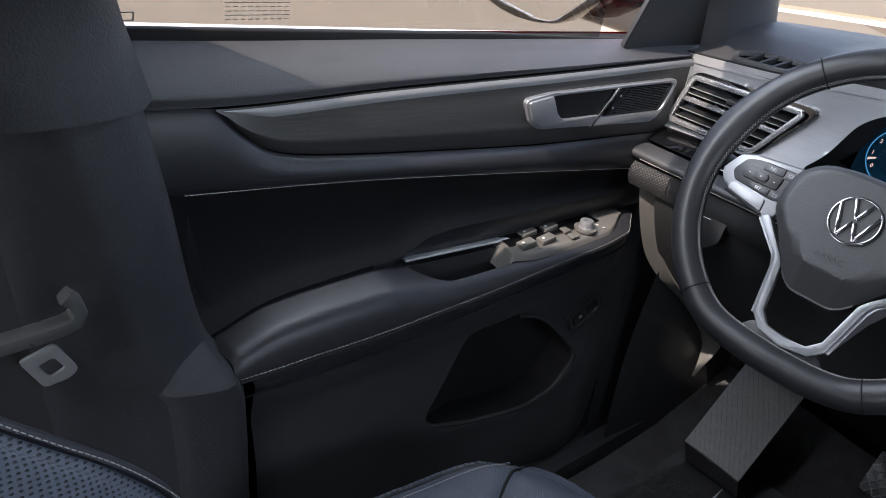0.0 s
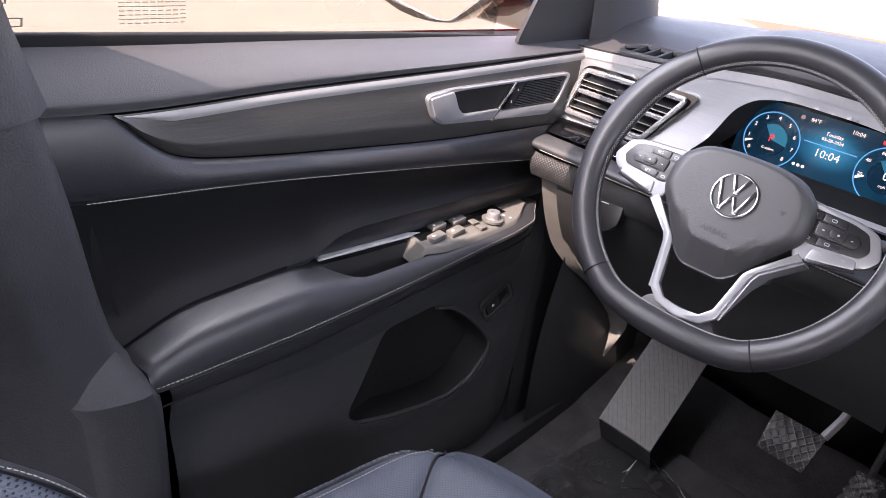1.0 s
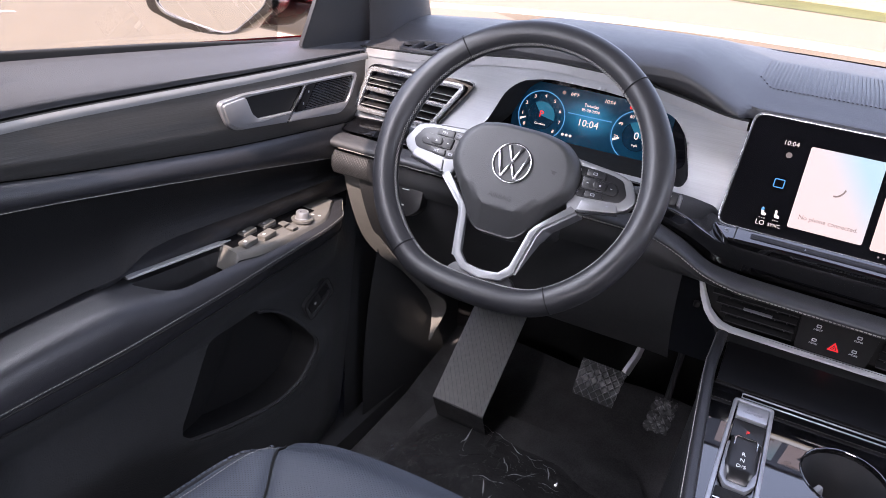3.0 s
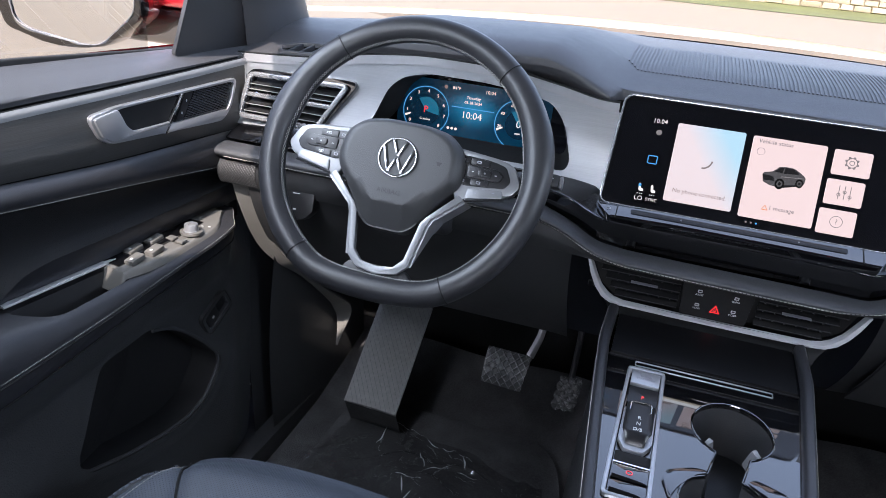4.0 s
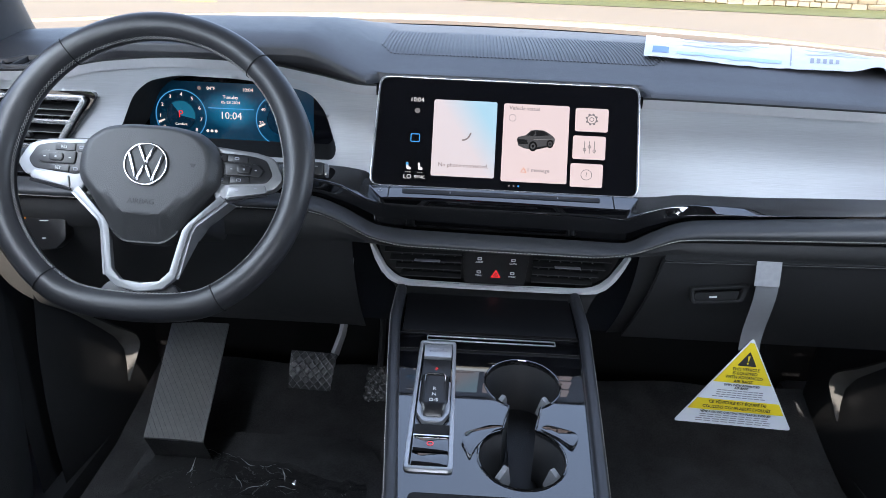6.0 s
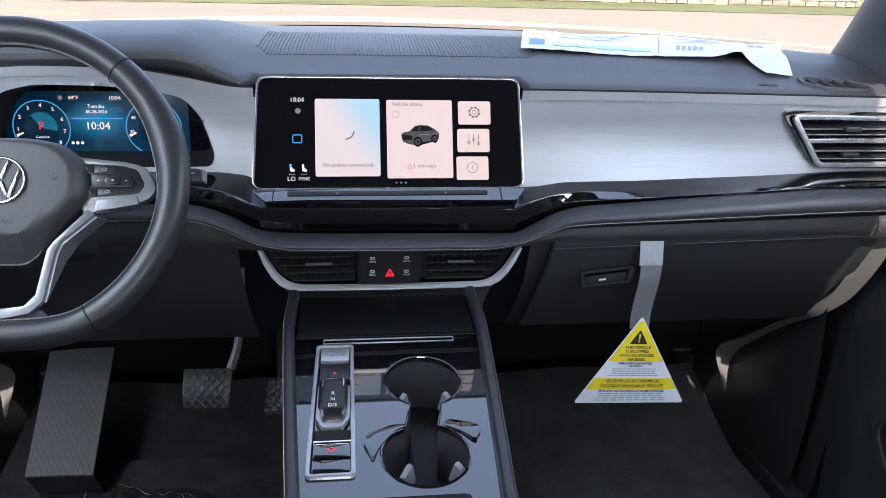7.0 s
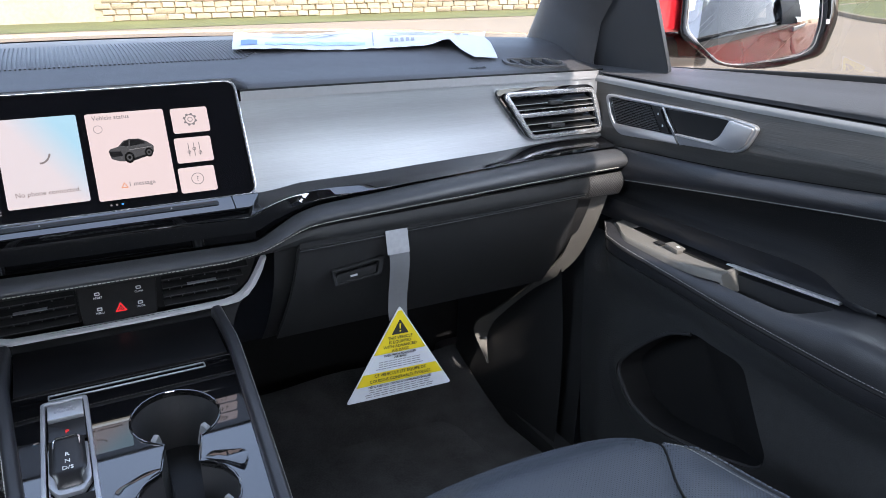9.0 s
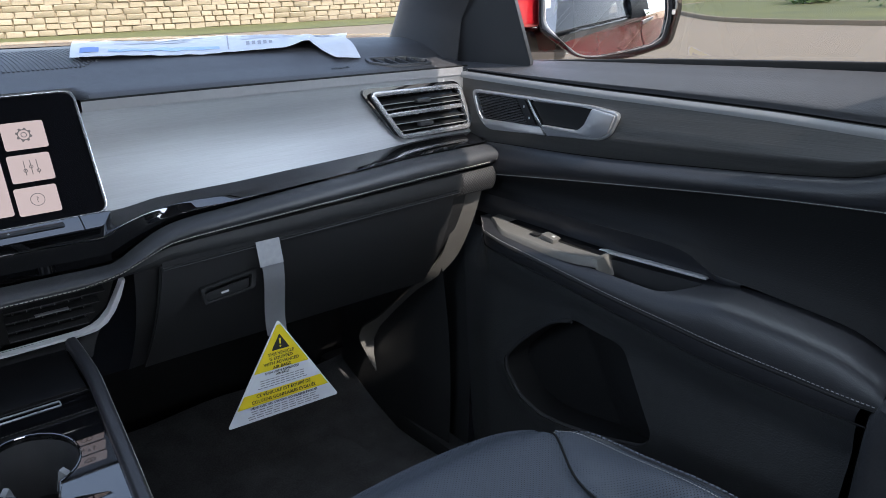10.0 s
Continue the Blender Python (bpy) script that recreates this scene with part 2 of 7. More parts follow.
LIT_PINK = glow("lit_pale_pink", (0.95, 0.78, 0.76), 0.105)
LIT_CYAN = glow("lit_cyan", (0.08, 0.45, 0.9), 0.1)
LIT_NAVY = glow("lit_navy", (0.006, 0.06, 0.13), 0.03)
LIT_TEAL = glow("lit_teal", (0.02, 0.3, 0.5), 0.05)
LIT_RED = glow("lit_red", (1.0, 0.05, 0.06), 0.12)
LIT_AMBER = glow("lit_amber", (1.0, 0.3, 0.05), 0.1)
LIT_GREY = glow("lit_grey", (0.35, 0.33, 0.33), 0.07)


# ---- shaping tools ----
def smoothed(bm, angle=0.7):
    bmesh.ops.recalc_face_normals(bm, faces=bm.faces)
    for f in bm.faces:
        f.smooth = True
    for e in bm.edges:
        if len(e.link_faces) == 2 and e.calc_face_angle(0) > angle:
            e.smooth = False
    return bm


def part(name, bm, material, parent=None, label="", angle=0.7):
    """Links a bmesh as one mesh object, under a thing or a part."""
    smoothed(bm, angle)
    me = bpy.data.meshes.new(name)
    bm.to_mesh(me)
    bm.free()
    for m in (material if isinstance(material, (list, tuple)) else [material]):
        me.materials.append(m)
    ob = new(name, me)
    if parent:
        ob.parent = parent
    if label:
        tagged(ob, label)
    return ob


def thing(name, label, category, group="", kind="", at=(0, 0, 0)):
    ob = new(name)
    ob.empty_display_size = 0.05
    return tagged(ob, label, category, group, kind)


def smooth_curve(pts):
    """A smooth function through points (a, b), level beyond its ends."""
    xs, ys = np.array([p[0] for p in pts], float), np.array([p[1] for p in pts], float)
    d = np.diff(ys) / np.diff(xs)
    m = np.concatenate([[d[0]], np.where(d[:-1] * d[1:] > 0, 2 * d[:-1] * d[1:] / (d[:-1] + d[1:] + 1e-12), 0), [d[-1]]])

    def f(x):
        x = min(max(x, xs[0]), xs[-1])
        i = min(max(int(np.searchsorted(xs, x)) - 1, 0), len(xs) - 2)
        h = xs[i + 1] - xs[i]
        t = (x - xs[i]) / h
        return float(ys[i] * (1 + 2 * t) * (1 - t) ** 2 + h * m[i] * t * (1 - t) ** 2 + ys[i + 1] * t * t * (3 - 2 * t) + h * m[i + 1] * t * t * (t - 1))
    return f


def step(a, b, x):
    t = max(0, min(1, (x - a) / (b - a)))
    return t * t * (3 - 2 * t)


def sheet(nu, nv, f, close_u=False, close_v=False):
    """A grid of quads: f(u, v) gives the place, u and v from 0 to 1."""
    bm = bmesh.new()
    vs = [[bm.verts.new(f(i / (nu if close_u else nu - 1), j / (nv if close_v else nv - 1))) for j in range(nv)] for i in range(nu)]
    for i in range(nu if close_u else nu - 1):
        for j in range(nv if close_v else nv - 1):
            a, b = (i + 1) % nu, (j + 1) % nv
            bm.faces.new((vs[i][j], vs[a][j], vs[a][b], vs[i][b]))
    return bm


def thick(bm, d):
    """Gives a sheet thickness d along its normals' back."""
    bmesh.ops.recalc_face_normals(bm, faces=bm.faces)
    bmesh.ops.solidify(bm, geom=bm.faces[:], thickness=d)
    return bm


def sweep(path, section, up=(0, 0, 1), closed=False, cap=True, bm=None, scale=None):
    """Carries a closed section of (side, up) along a path."""
    bm = bm or bmesh.new()
    path = [Vector(p) for p in path]
    n, rings = len(path), []
    for i, p in enumerate(path):
        a = path[(i - 1) % n] if closed or i else path[0]
        b = path[(i + 1) % n] if closed or i < n - 1 else path[-1]
        t = (b - a).normalized()
        s = t.cross(Vector(up)).normalized()
        w = s.cross(t)
        k = scale(i / (n - 1)) if scale else 1
        rings.append([bm.verts.new(p + s * (c[0] * k) + w * (c[1] * k)) for c in section])
    m = len(section)
    for i in range(n if closed else n - 1):
        r, q = rings[i], rings[(i + 1) % n]
        for j in range(m):
            bm.faces.new((r[j], r[(j + 1) % m], q[(j + 1) % m], q[j]))
    if cap and not closed:
        bm.faces.new(rings[0][::-1])
        bm.faces.new(rings[-1])
    return bm


def circle(r, n=10, rx=None):
    return [((rx or r) * math.cos(6.28319 * i / n), r * math.sin(6.28319 * i / n)) for i in range(n)]


def rounded(pts, r, n=4):
    """A polygon with its corners rounded."""
    out = []
    k = len(pts)
    for i in range(k):
        a, b, c = (Vector((*pts[j % k], 0)) for j in (i - 1, i, i + 1))
        ra = min(r, (a - b).length * 0.45, (c - b).length * 0.45)
        p, q = b + (a - b).normalized() * ra, b + (c - b).normalized() * ra
        for j in range(n + 1):
            t = j / n
            v = p * (1 - t) ** 2 + b * 2 * t * (1 - t) + q * t * t
            out.append((v.x, v.y))
    return out


def plate(outline, place, depth, bevel=0.0, holes=(), bm=None):
    """A plate: an outline of (a, b), with holes, put into space by place(a, b, c), where c runs from 0 down to -depth."""
    bm = bm or bmesh.new()
    loops = []
    for ring in (outline, *holes):
        vs = [bm.verts.new((a, b, 0)) for a, b in ring]
        loops.append([bm.edges.new((vs[i], vs[(i + 1) % len(vs)])) for i in range(len(vs))])
    if holes:
        got = bmesh.ops.triangle_fill(bm, use_beauty=True, use_dissolve=False, edges=[e for r in loops for e in r])
        faces = [g for g in got["geom"] if isinstance(g, bmesh.types.BMFace)]
    else:
        faces = [bm.faces.new([e.verts[0] if e.verts[0] in loops[0][i - 1].verts else e.verts[1] for i, e in enumerate(loops[0])])]
    fresh = {v for f in faces for v in f.verts}
    for f in faces:
        f.normal_update()
        if f.normal.z < 0:
            f.normal_flip()
    if depth:
        got = bmesh.ops.extrude_face_region(bm, geom=faces)["geom"]
        top = [g for g in got if isinstance(g, bmesh.types.BMVert)]
        tf = [g for g in got if isinstance(g, bmesh.types.BMFace)]
        for v in fresh:
            v.co.z -= depth
        fresh |= set(top)
        if bevel:
            rim = [e for e in bm.edges if sum(f in tf for f in e.link_faces) == 1 and len(e.link_faces) == 2]
            got = bmesh.ops.bevel(bm, geom=rim, offset=bevel, segments=2, affect="EDGES", profile=0.6)
            fresh = {v for v in fresh if v.is_valid} | set(got["verts"])
    for v in fresh:
        if v.is_valid:
            v.co = Vector(place(*v.co))
    return bm


def box(sx, sy, sz, m=None, bevel=0.002, seg=2, bm=None):
    out = bm or bmesh.new()
    got = bmesh.ops.create_cube(out, size=1.0)["verts"]
    bmesh.ops.scale(out, vec=(sx, sy, sz), verts=got)
    if bevel:
        es = list({e for v in got for e in v.link_edges})
        b = bmesh.ops.bevel(out, geom=es, offset=min(bevel, sx * 0.45, sy * 0.45, sz * 0.45), segments=seg, affect="EDGES", profile=0.6)
        got = list({v for f in b["faces"] for v in f.verts} | {v for v in got if v.is_valid})
    if m is not None:
        bmesh.ops.transform(out, matrix=m, verts=got)
    return out


def stitches(name, pts, parent, step=0.0055, length=0.0036, r=0.0006, label="pale stitching", material=None):
    """A row of single stitches along a line."""
    bm = bmesh.new()
    pts = [Vector(p) for p in pts]
    acc, want = 0.0, 0.0
    for a, b in zip(pts, pts[1:]):
        seg = (b - a).length
        if seg < 1e-6:
            continue
        d = (b - a) / seg
        s = d.cross(Vector((0.3, 0.5, 0.8))).normalized() * r
        w = s.cross(d)
        while want < acc + seg:
            p = a + d * (want - acc)
            q = p + d * length
            e0, e1 = [[bm.verts.new(c + k) for k in (s, w, -s, -w)] for c in (p, q)]
            for j in range(4):
                bm.faces.new((e0[j], e0[(j + 1) % 4], e1[(j + 1) % 4], e1[j]))
            bm.faces.new(e0[::-1]), bm.faces.new(e1)
            want += step
        acc += seg
    return part(name, bm, material or THREAD, parent, label)


def writing(text, size, m, material, parent, name="writing", align="CENTER", lift=0.0003):
    cu = bpy.data.curves.new(name, "FONT")
    cu.body, cu.size, cu.align_x, cu.align_y, cu.extrude, cu.resolution_u = text, size, align, "CENTER", lift, 2
    tmp = bpy.data.objects.new(name, cu)
    me = bpy.data.meshes.new_from_object(tmp)
    bpy.data.objects.remove(tmp)
    me.name = name
    me.materials.clear()
    me.materials.append(material)
    ob = new(name, me)
    ob.parent = parent
    ob.matrix_basis = m
    return ob


def basis(origin, right, up):
    """The pose of a plane: x along right, y along up, z out of it."""
    r = Vector(right).normalized()
    n = r.cross(Vector(up)).normalized()
    u = n.cross(r)
    return Matrix((( r.x, u.x, n.x, origin[0]), (r.y, u.y, n.y, origin[1]), (r.z, u.z, n.z, origin[2]), (0, 0, 0, 1)))


def put(m):
    """Place function of a plane, for plate()."""
    return lambda a, b, c: m @ Vector((a, b, c))


def rect(x0, y0, x1, y1):
    return [(x0, y0), (x1, y0), (x1, y1), (x0, y1)]

# ---- outdoors ----
GZ = -0.46
ground = part("ground", sheet(3, 3, lambda u, v: (-400 + 800 * u, -400 + 800 * v, GZ)), GROUND)
tagged(ground, "pale sunlit concrete car park stretching all around", "ground", kind="structure")
verge = part("verge", sheet(40, 6, lambda u, v: (-60 + 150 * u, 33 + 7 * v + 1.0 * math.sin(u * 17), GZ + 0.02 + 0.12 * v)), GRASS)
tagged(verge, "strip of dry sunlit grass along the stone wall", "grass", kind="structure")
edge_x = smooth_curve([(-30, 22), (2, 24), (9.4, 24.3), (14.4, 25.4), (21, 31), (29, 41), (34, 52)])
lawn = part("lawn", sheet(12, 40, lambda u, v: (edge_x(-30 + 63 * v) + 60 * u, -30 + 63 * v, GZ + 0.14 + 0.5 * u)), GRASS)
tagged(lawn, "sunlit green lawn behind a low concrete kerb", "grass", kind="structure")
kerb = part("kerb", sweep([(edge_x(-30 + 63 * k / 60) - 0.15, -30 + 63 * k / 60, GZ + 0.07) for k in range(61)], rounded(rect(-0.12, -0.09, 0.12, 0.09), 0.03)), GROUND)
tagged(kerb, "low worn concrete kerb in front of the lawn", "kerb", kind="structure")
for k in range(5):
    ln = part("bay_line", box(0.1, 5.0, 0.006, pose(-5.6 - 2.9 * k, 2.0, GZ + 0.004, 0, 0, -9), 0), LINEPAINT)
    tagged(ln, "white painted parking bay line on the concrete", "road marking", "parking bay lines", "structure")
for k in range(4):
    ln = part("bay_line", box(0.1, 5.0, 0.006, pose(3.8 + 2.9 * k, 12.5, GZ + 0.004), 0), LINEPAINT)
    tagged(ln, "white painted parking bay line on the concrete", "road marking", "parking bay lines", "structure")
ln = part("kerb_marking", box(3.2, 0.3, 0.006, pose(-10.0, 24.0, GZ + 0.004), 0), YELLOWPAINT)
tagged(ln, "short yellow painted strip on the concrete", "road marking", kind="structure")

# retaining wall of coursed limestone, far ahead
wall = part("stone_wall", box(150, 0.5, 3.6, pose(15, 40.8, GZ + 1.8), 0), STONE)
tagged(wall, "long pale limestone retaining wall behind the grass", "wall", kind="structure")
rng = random.Random(4)
stone_meshes = []
for k in range(8):
    bm = box(rng.uniform(0.45, 0.95), 0.2, 0.27, None, 0.03, 1)
    for v in bm.verts:
        v.co += Vector((rng.uniform(-0.02, 0.02), rng.uniform(-0.03, 0.03), rng.uniform(-0.015, 0.015)))
    smoothed(bm)
    me = bpy.data.meshes.new("stone")
    bm.to_mesh(me)
    bm.free()
    me.materials.append(STONE)
    stone_meshes.append(me)
STONES = []
for row in range(6):
    x = 2.0 + 0.3 * (row % 2)
    while x < 34:
        me = rng.choice(stone_meshes)
        w = max(v.co.x for v in me.vertices) * 2
        STONES.append((me, (x + w / 2, 40.5, GZ + 0.28 + row * 0.29)))
        x += w + 0.03


def leafy(name, base, trunk_h, crown, count, leaf, seed, parent):
    """Trunk with limbs, and a crown of many single leaves in uneven clumps."""
    r = random.Random(seed)
    bx, by, bz = base
    bm = sweep([(bx, by, bz), (bx + 0.05, by, bz + trunk_h * 0.5), (bx, by + 0.05, bz + trunk_h)], circle(0.1, 8), up=(0, 1, 0), scale=lambda t: 1.2 - 0.5 * t)
    tips = []
    for k in range(9):
        a, e = r.uniform(0, 6.28), r.uniform(0.2, 1.2)
        L = r.uniform(0.5, 0.9)
        tip = Vector((bx + crown[0] * L * math.cos(a) * math.cos(e), by + crown[1] * L * math.sin(a) * math.cos(e), bz + trunk_h + crown[2] * L * math.sin(e)))
        sweep([(bx, by + 0.05, bz + trunk_h * 0.8), (Vector((bx, by, bz + trunk_h)) + tip) / 2 + Vector((0, 0, 0.1)), tip], circle(0.05, 6), up=(0.1, 1, 0), bm=bm, scale=lambda t: 1 - 0.7 * t)
        tips.append(tip)
    part("trunk", bm, BARK, parent)
    bm = bmesh.new()
    for k in range(count):
        c = r.choice(tips) + Vector([r.gauss(0, 0.28 * crown[i]) for i in range(3)])
        a, b = Vector([r.uniform(-1, 1) for _ in range(3)]).normalized() * leaf, Vector([r.uniform(-1, 1) for _ in range(3)]).normalized() * leaf * 0.6
        bm.faces.new([bm.verts.new(c + q) for q in (-a, b, a, -b)])
    ob = part("crown", bm, LEAF, parent)
    tagged(ob, kind="stuff")


for i, (base, th, crown, n, lf) in enumerate([((-11.0, -17.0, GZ), 1.5, (2.4, 2.4, 1.8), 2400, 0.18), ((-16.0, -21.0, GZ), 1.5, (2.6, 2.6, 1.8), 2400, 0.2), ((9.5, -9.5, GZ), 1.4, (1.9, 1.9, 1.6), 2600, 0.16), ((14, -12, GZ), 1.6, (2.2, 2.2, 1.8), 2400, 0.18), ((5.6, -17, GZ), 1.6, (2.4, 2.4, 2.0), 2400, 0.18)]):
    t = thing("tree", "small leafy green tree at the edge of the car park", "tree", "trees by the car park")
    leafy("tree", base, th, crown, n, lf, i, t)
for i, (x, y) in enumerate(((39.0, 19.5), (41.5, 20.5), (46.0, 23.0), (34.0, 12.0))):
    t = thing("shrub", "low green shrub on the lawn", "shrub", "shrubs on the lawn")
    leafy("shrub", (x, y, GZ + 0.2), 0.3, (1.3, 1.3, 1.0), 1300, 0.12, 20 + i, t)

# ---- the car's shell ----
body = thing("car_body", "red car shell with dark headliner, pillars and windscreen", "car body", kind="structure")


def on_both(f):
    for s in (-1, 1):
        f(s)


ROOF_Z = 1.24
# unseen roof edge has an added notch that lets sun onto the dash ends
part("roof", sheet(13, 90, lambda u, v: ((2 * u - 1) * (0.695 - 0.060 * math.exp(-((2.26 * v - 0.715) / 0.06) ** 2)), 0.0 - 2.26 * v, ROOF_Z + 0.03 * (1 - (2 * u - 1) ** 2) - 0.10 * max(0, 0.08 - v) / 0.08)), HEADLINER, body, "dark cloth headliner")
part("roof_skin", sheet(13, 90, lambda u, v: ((2 * u - 1) * (0.705 - 0.062 * math.exp(-((2.31 * v - 0.735) / 0.06) ** 2)), 0.02 - 2.31 * v, ROOF_Z + 0.03 + 0.03 * (1 - (2 * u - 1) ** 2) - 0.10 * max(0, 0.08 - v) / 0.08)), PAINT, body)


def wind_y(x):
    return 0.63 - 0.34 * (abs(x) / 0.78) ** 2.6


def wind_z(x):
    return 0.828 - 0.022 * (abs(x) / 0.78) ** 2


def windscreen(u, v):
    q = 2 * u - 1
    xb, xt = q * 0.80, q * 0.60
    b = Vector((xb, wind_y(xb), wind_z(xb) - 0.01))
    t = Vector((xt, 0.0 - 0.10 * q * q, ROOF_Z - 0.08))
    p = b.lerp(t, v)
    p.z += 0.03 * math.sin(math.pi * v)
    return p


ws = part("windscreen", sheet(25, 9, windscreen), WINDSHIELD, body, "curved windscreen glass, darkened to dim the view outside")
ws.visible_shadow = False
part("windscreen_frit", sheet(41, 2, lambda u, v: windscreen(u, v * 0.03) + Vector((0, -0.004, 0.002))), DARK, body)
part("bonnet", sheet(25, 12, lambda u, v: ((2 * u - 1) * 0.96, wind_y((2 * u - 1) * 0.86) + 0.06 + 1.11 * v, 0.835 - 0.02 * (2 * u - 1) ** 2 + 0.012 * v - 0.12 * v * v)), PAINT, body, "glossy red bonnet ahead of the windscreen")
part("cowl", sheet(25, 3, lambda u, v: ((2 * u - 1) * 0.94, wind_y((2 * u - 1) * 0.86) + 0.0 + 0.10 * v, 0.80 - 0.02 * (2 * u - 1) ** 2)), DARK, body)


def shell_side(s):
    # A-pillar trim: from the dash end up and back to the header
    fr = [Vector(p) for p in ((0.80, 0.335, 0.79), (0.765, 0.235, 0.855), (0.70, 0.06, 0.985), (0.615, -0.13, 1.16))]
    rr = [Vector(p) for p in ((0.772, 0.085, 0.775), (0.765, 0.06, 0.855), (0.715, -0.10, 0.985), (0.66, -0.30, 1.20))]

    def pillar(u, v):
        k = u * 3
        i = min(int(k), 2)
        a, b = fr[i].lerp(fr[i + 1], k - i), rr[i].lerp(rr[i + 1], k - i)
        p = a.lerp(b, v)
        p += Vector((-0.035, -0.012, 0.02)) * math.sin(math.pi * min(1, v * 1.0)) ** 0.6
        return Vector((s * p.x, p.y, p.z))
    part("pillar_trim", thick(sheet(16, 12, pillar), 0.004), SOFT, body, "soft dark grey windscreen pillar trim")
    # B-pillar, upper and lower trim
    ups = [((0.80, -0.70, 0.76), (0.80, -0.89, 0.76)), ((0.80, -0.725, 0.84), (0.80, -0.92, 0.84)), ((0.73, -0.77, 1.0), (0.73, -0.96, 1.0)), ((0.655, -0.82, 1.24), (0.655, -1.02, 1.24))]

    def upper(u, v):
        k = u * 3
        i = min(int(k), 2)
        a, b = (Vector(ups[i][j]).lerp(Vector(ups[i + 1][j]), k - i) for j in (0, 1))
        p = a.lerp(b, v)
        p.x -= 0.045 * math.sin(math.pi * v) ** 0.5
        return Vector((s * p.x, p.y, p.z))
    part("pillar_trim", thick(sheet(12, 14, upper), 0.004), PILLAR, body, "grained dark grey upper centre pillar trim")
    # outer cover added to keep a stray sun patch off the door insert
    part("pillar_outer", thick(sheet(12, 3, lambda u, v: upper(u, v * 0.999) + Vector((s * (0.05 + 0.045 * math.sin(math.pi * v) ** 0.5), 0.01 - 0.14 * v, 0))), 0.004), DARK, body)
    edge = smooth_curve([(0.0, -0.60), (0.30, -0.618), (0.45, -0.628), (0.47, -0.636), (0.52, -0.662), (0.68, -0.694), (0.76, -0.712)])
    sec_d = smooth_curve([(0.0, 0.0), (0.006, 0.016), (0.02, 0.026), (0.05, 0.033), (0.066, 0.035), (0.078, 0.031), (0.12, 0.014), (0.20, -0.02)])

    def lower(u, v):
        z, b = 0.02 + 0.745 * u, 0.20 * v ** 1.3
        return Vector((s * (0.795 - sec_d(b)), edge(z) - b, z))
    part("pillar_trim", thick(sheet(60, 40, lower), 0.004), PILLAR, body, "dark grey lower centre pillar trim", 0.5)

    # flared shoulder: a sloping wedge above, an upright face below
    def shoulder(u, v):
        b = 0.084 * u
        w = 1 - u
        z1, z0 = 0.520 - 0.046 * u ** 1.6, 0.470 + 0.004 * u
        x = 0.795 - sec_d(b)
        if v < 0.12:
            k = v / 0.12
            return Vector((s * (x + 0.004 - 0.006 * math.sin(math.pi * k)), edge(z1) - b, z1 + 0.006 * w * (1 - k)))
        if v < 0.45:
            k = (v - 0.12) / 0.33
            z = z1 + (z0 - z1) * k
            return Vector((s * (x - 0.001 - 0.036 * w ** 0.8 * k ** 0.9), edge(z) - b, z))
        k = (v - 0.45) / 0.55
        z = z0 + (0.03 - z0) * k
        return Vector((s * (x - 0.001 - 0.036 * w ** 0.8 * (1 - 0.25 * k)), edge(z) - b, z))
    part("pillar_shoulder", sheet(40, 41, shoulder), PILLAR, body, "flared shoulder of the centre pillar", 0.35)
    # frame of the rear side, plain panels with the rear window's opening
    part("rear_side_panel", box(0.03, 1.5, 0.80, pose(s * 0.83, -1.65, 0.38), 0.01), HARD, body)
    part("rear_pillar", box(0.08, 0.35, 0.5, pose(s * 0.73, -2.2, 1.0, 0, s * -16, 0), 0.02), HARD, body)
    # rail dips in with the roof's added notch to let the sun past
    part("roof_rail", sweep([(s * 0.60, -0.12, ROOF_Z - 0.07), (s * 0.67, -0.35, ROOF_Z - 0.01), (s * 0.685, -0.58, ROOF_Z), (s * 0.662, -0.66, ROOF_Z), (s * 0.634, -0.715, ROOF_Z), (s * 0.648, -0.77, ROOF_Z), (s * 0.678, -0.83, ROOF_Z), (s * 0.70, -1.05, ROOF_Z), (s * 0.70, -2.3, ROOF_Z - 0.02)], circle(0.022, 8)), HEADLINER, body)
    # the outer flank, seen in the door mirror
    part("flank", sheet(20, 8, lambda u, v: (s * (0.955 - 0.05 * (1 - v) ** 2 - 0.075 * step(0.6, 1.0, v) - 0.05 * u * u), -0.75 - 1.6 * u, -0.2 + 1.0 * v + 0.03 * u)), PAINT, body, "glossy red rear flank of the car")
    part("rear_side_glass", sheet(8, 4, lambda u, v: (s * (0.875 - 0.16 * v - 0.05 * u), -0.92 - 1.26 * u, 0.77 + 0.03 * u + 0.36 * v)), TINTED, body, "dark tinted rear side window")
    part("waist_trim", sweep([(s * (0.884 - 0.05 * k / 8), -0.76 - 1.5 * k / 8, 0.778 + 0.03 * k / 8) for k in range(9)], rounded(rect(-0.006, -0.008, 0.006, 0.008), 0.003)), SATIN, body, "satin silver waist trim")
    part("rear_quarter", sheet(8, 6, lambda u, v: (s * (0.828 - 0.16 * v - 0.02 * u), -2.16 - 0.18 * u, 0.79 + 0.40 * v)), PAINT, body, "glossy red rear quarter of the car")


on_both(shell_side)
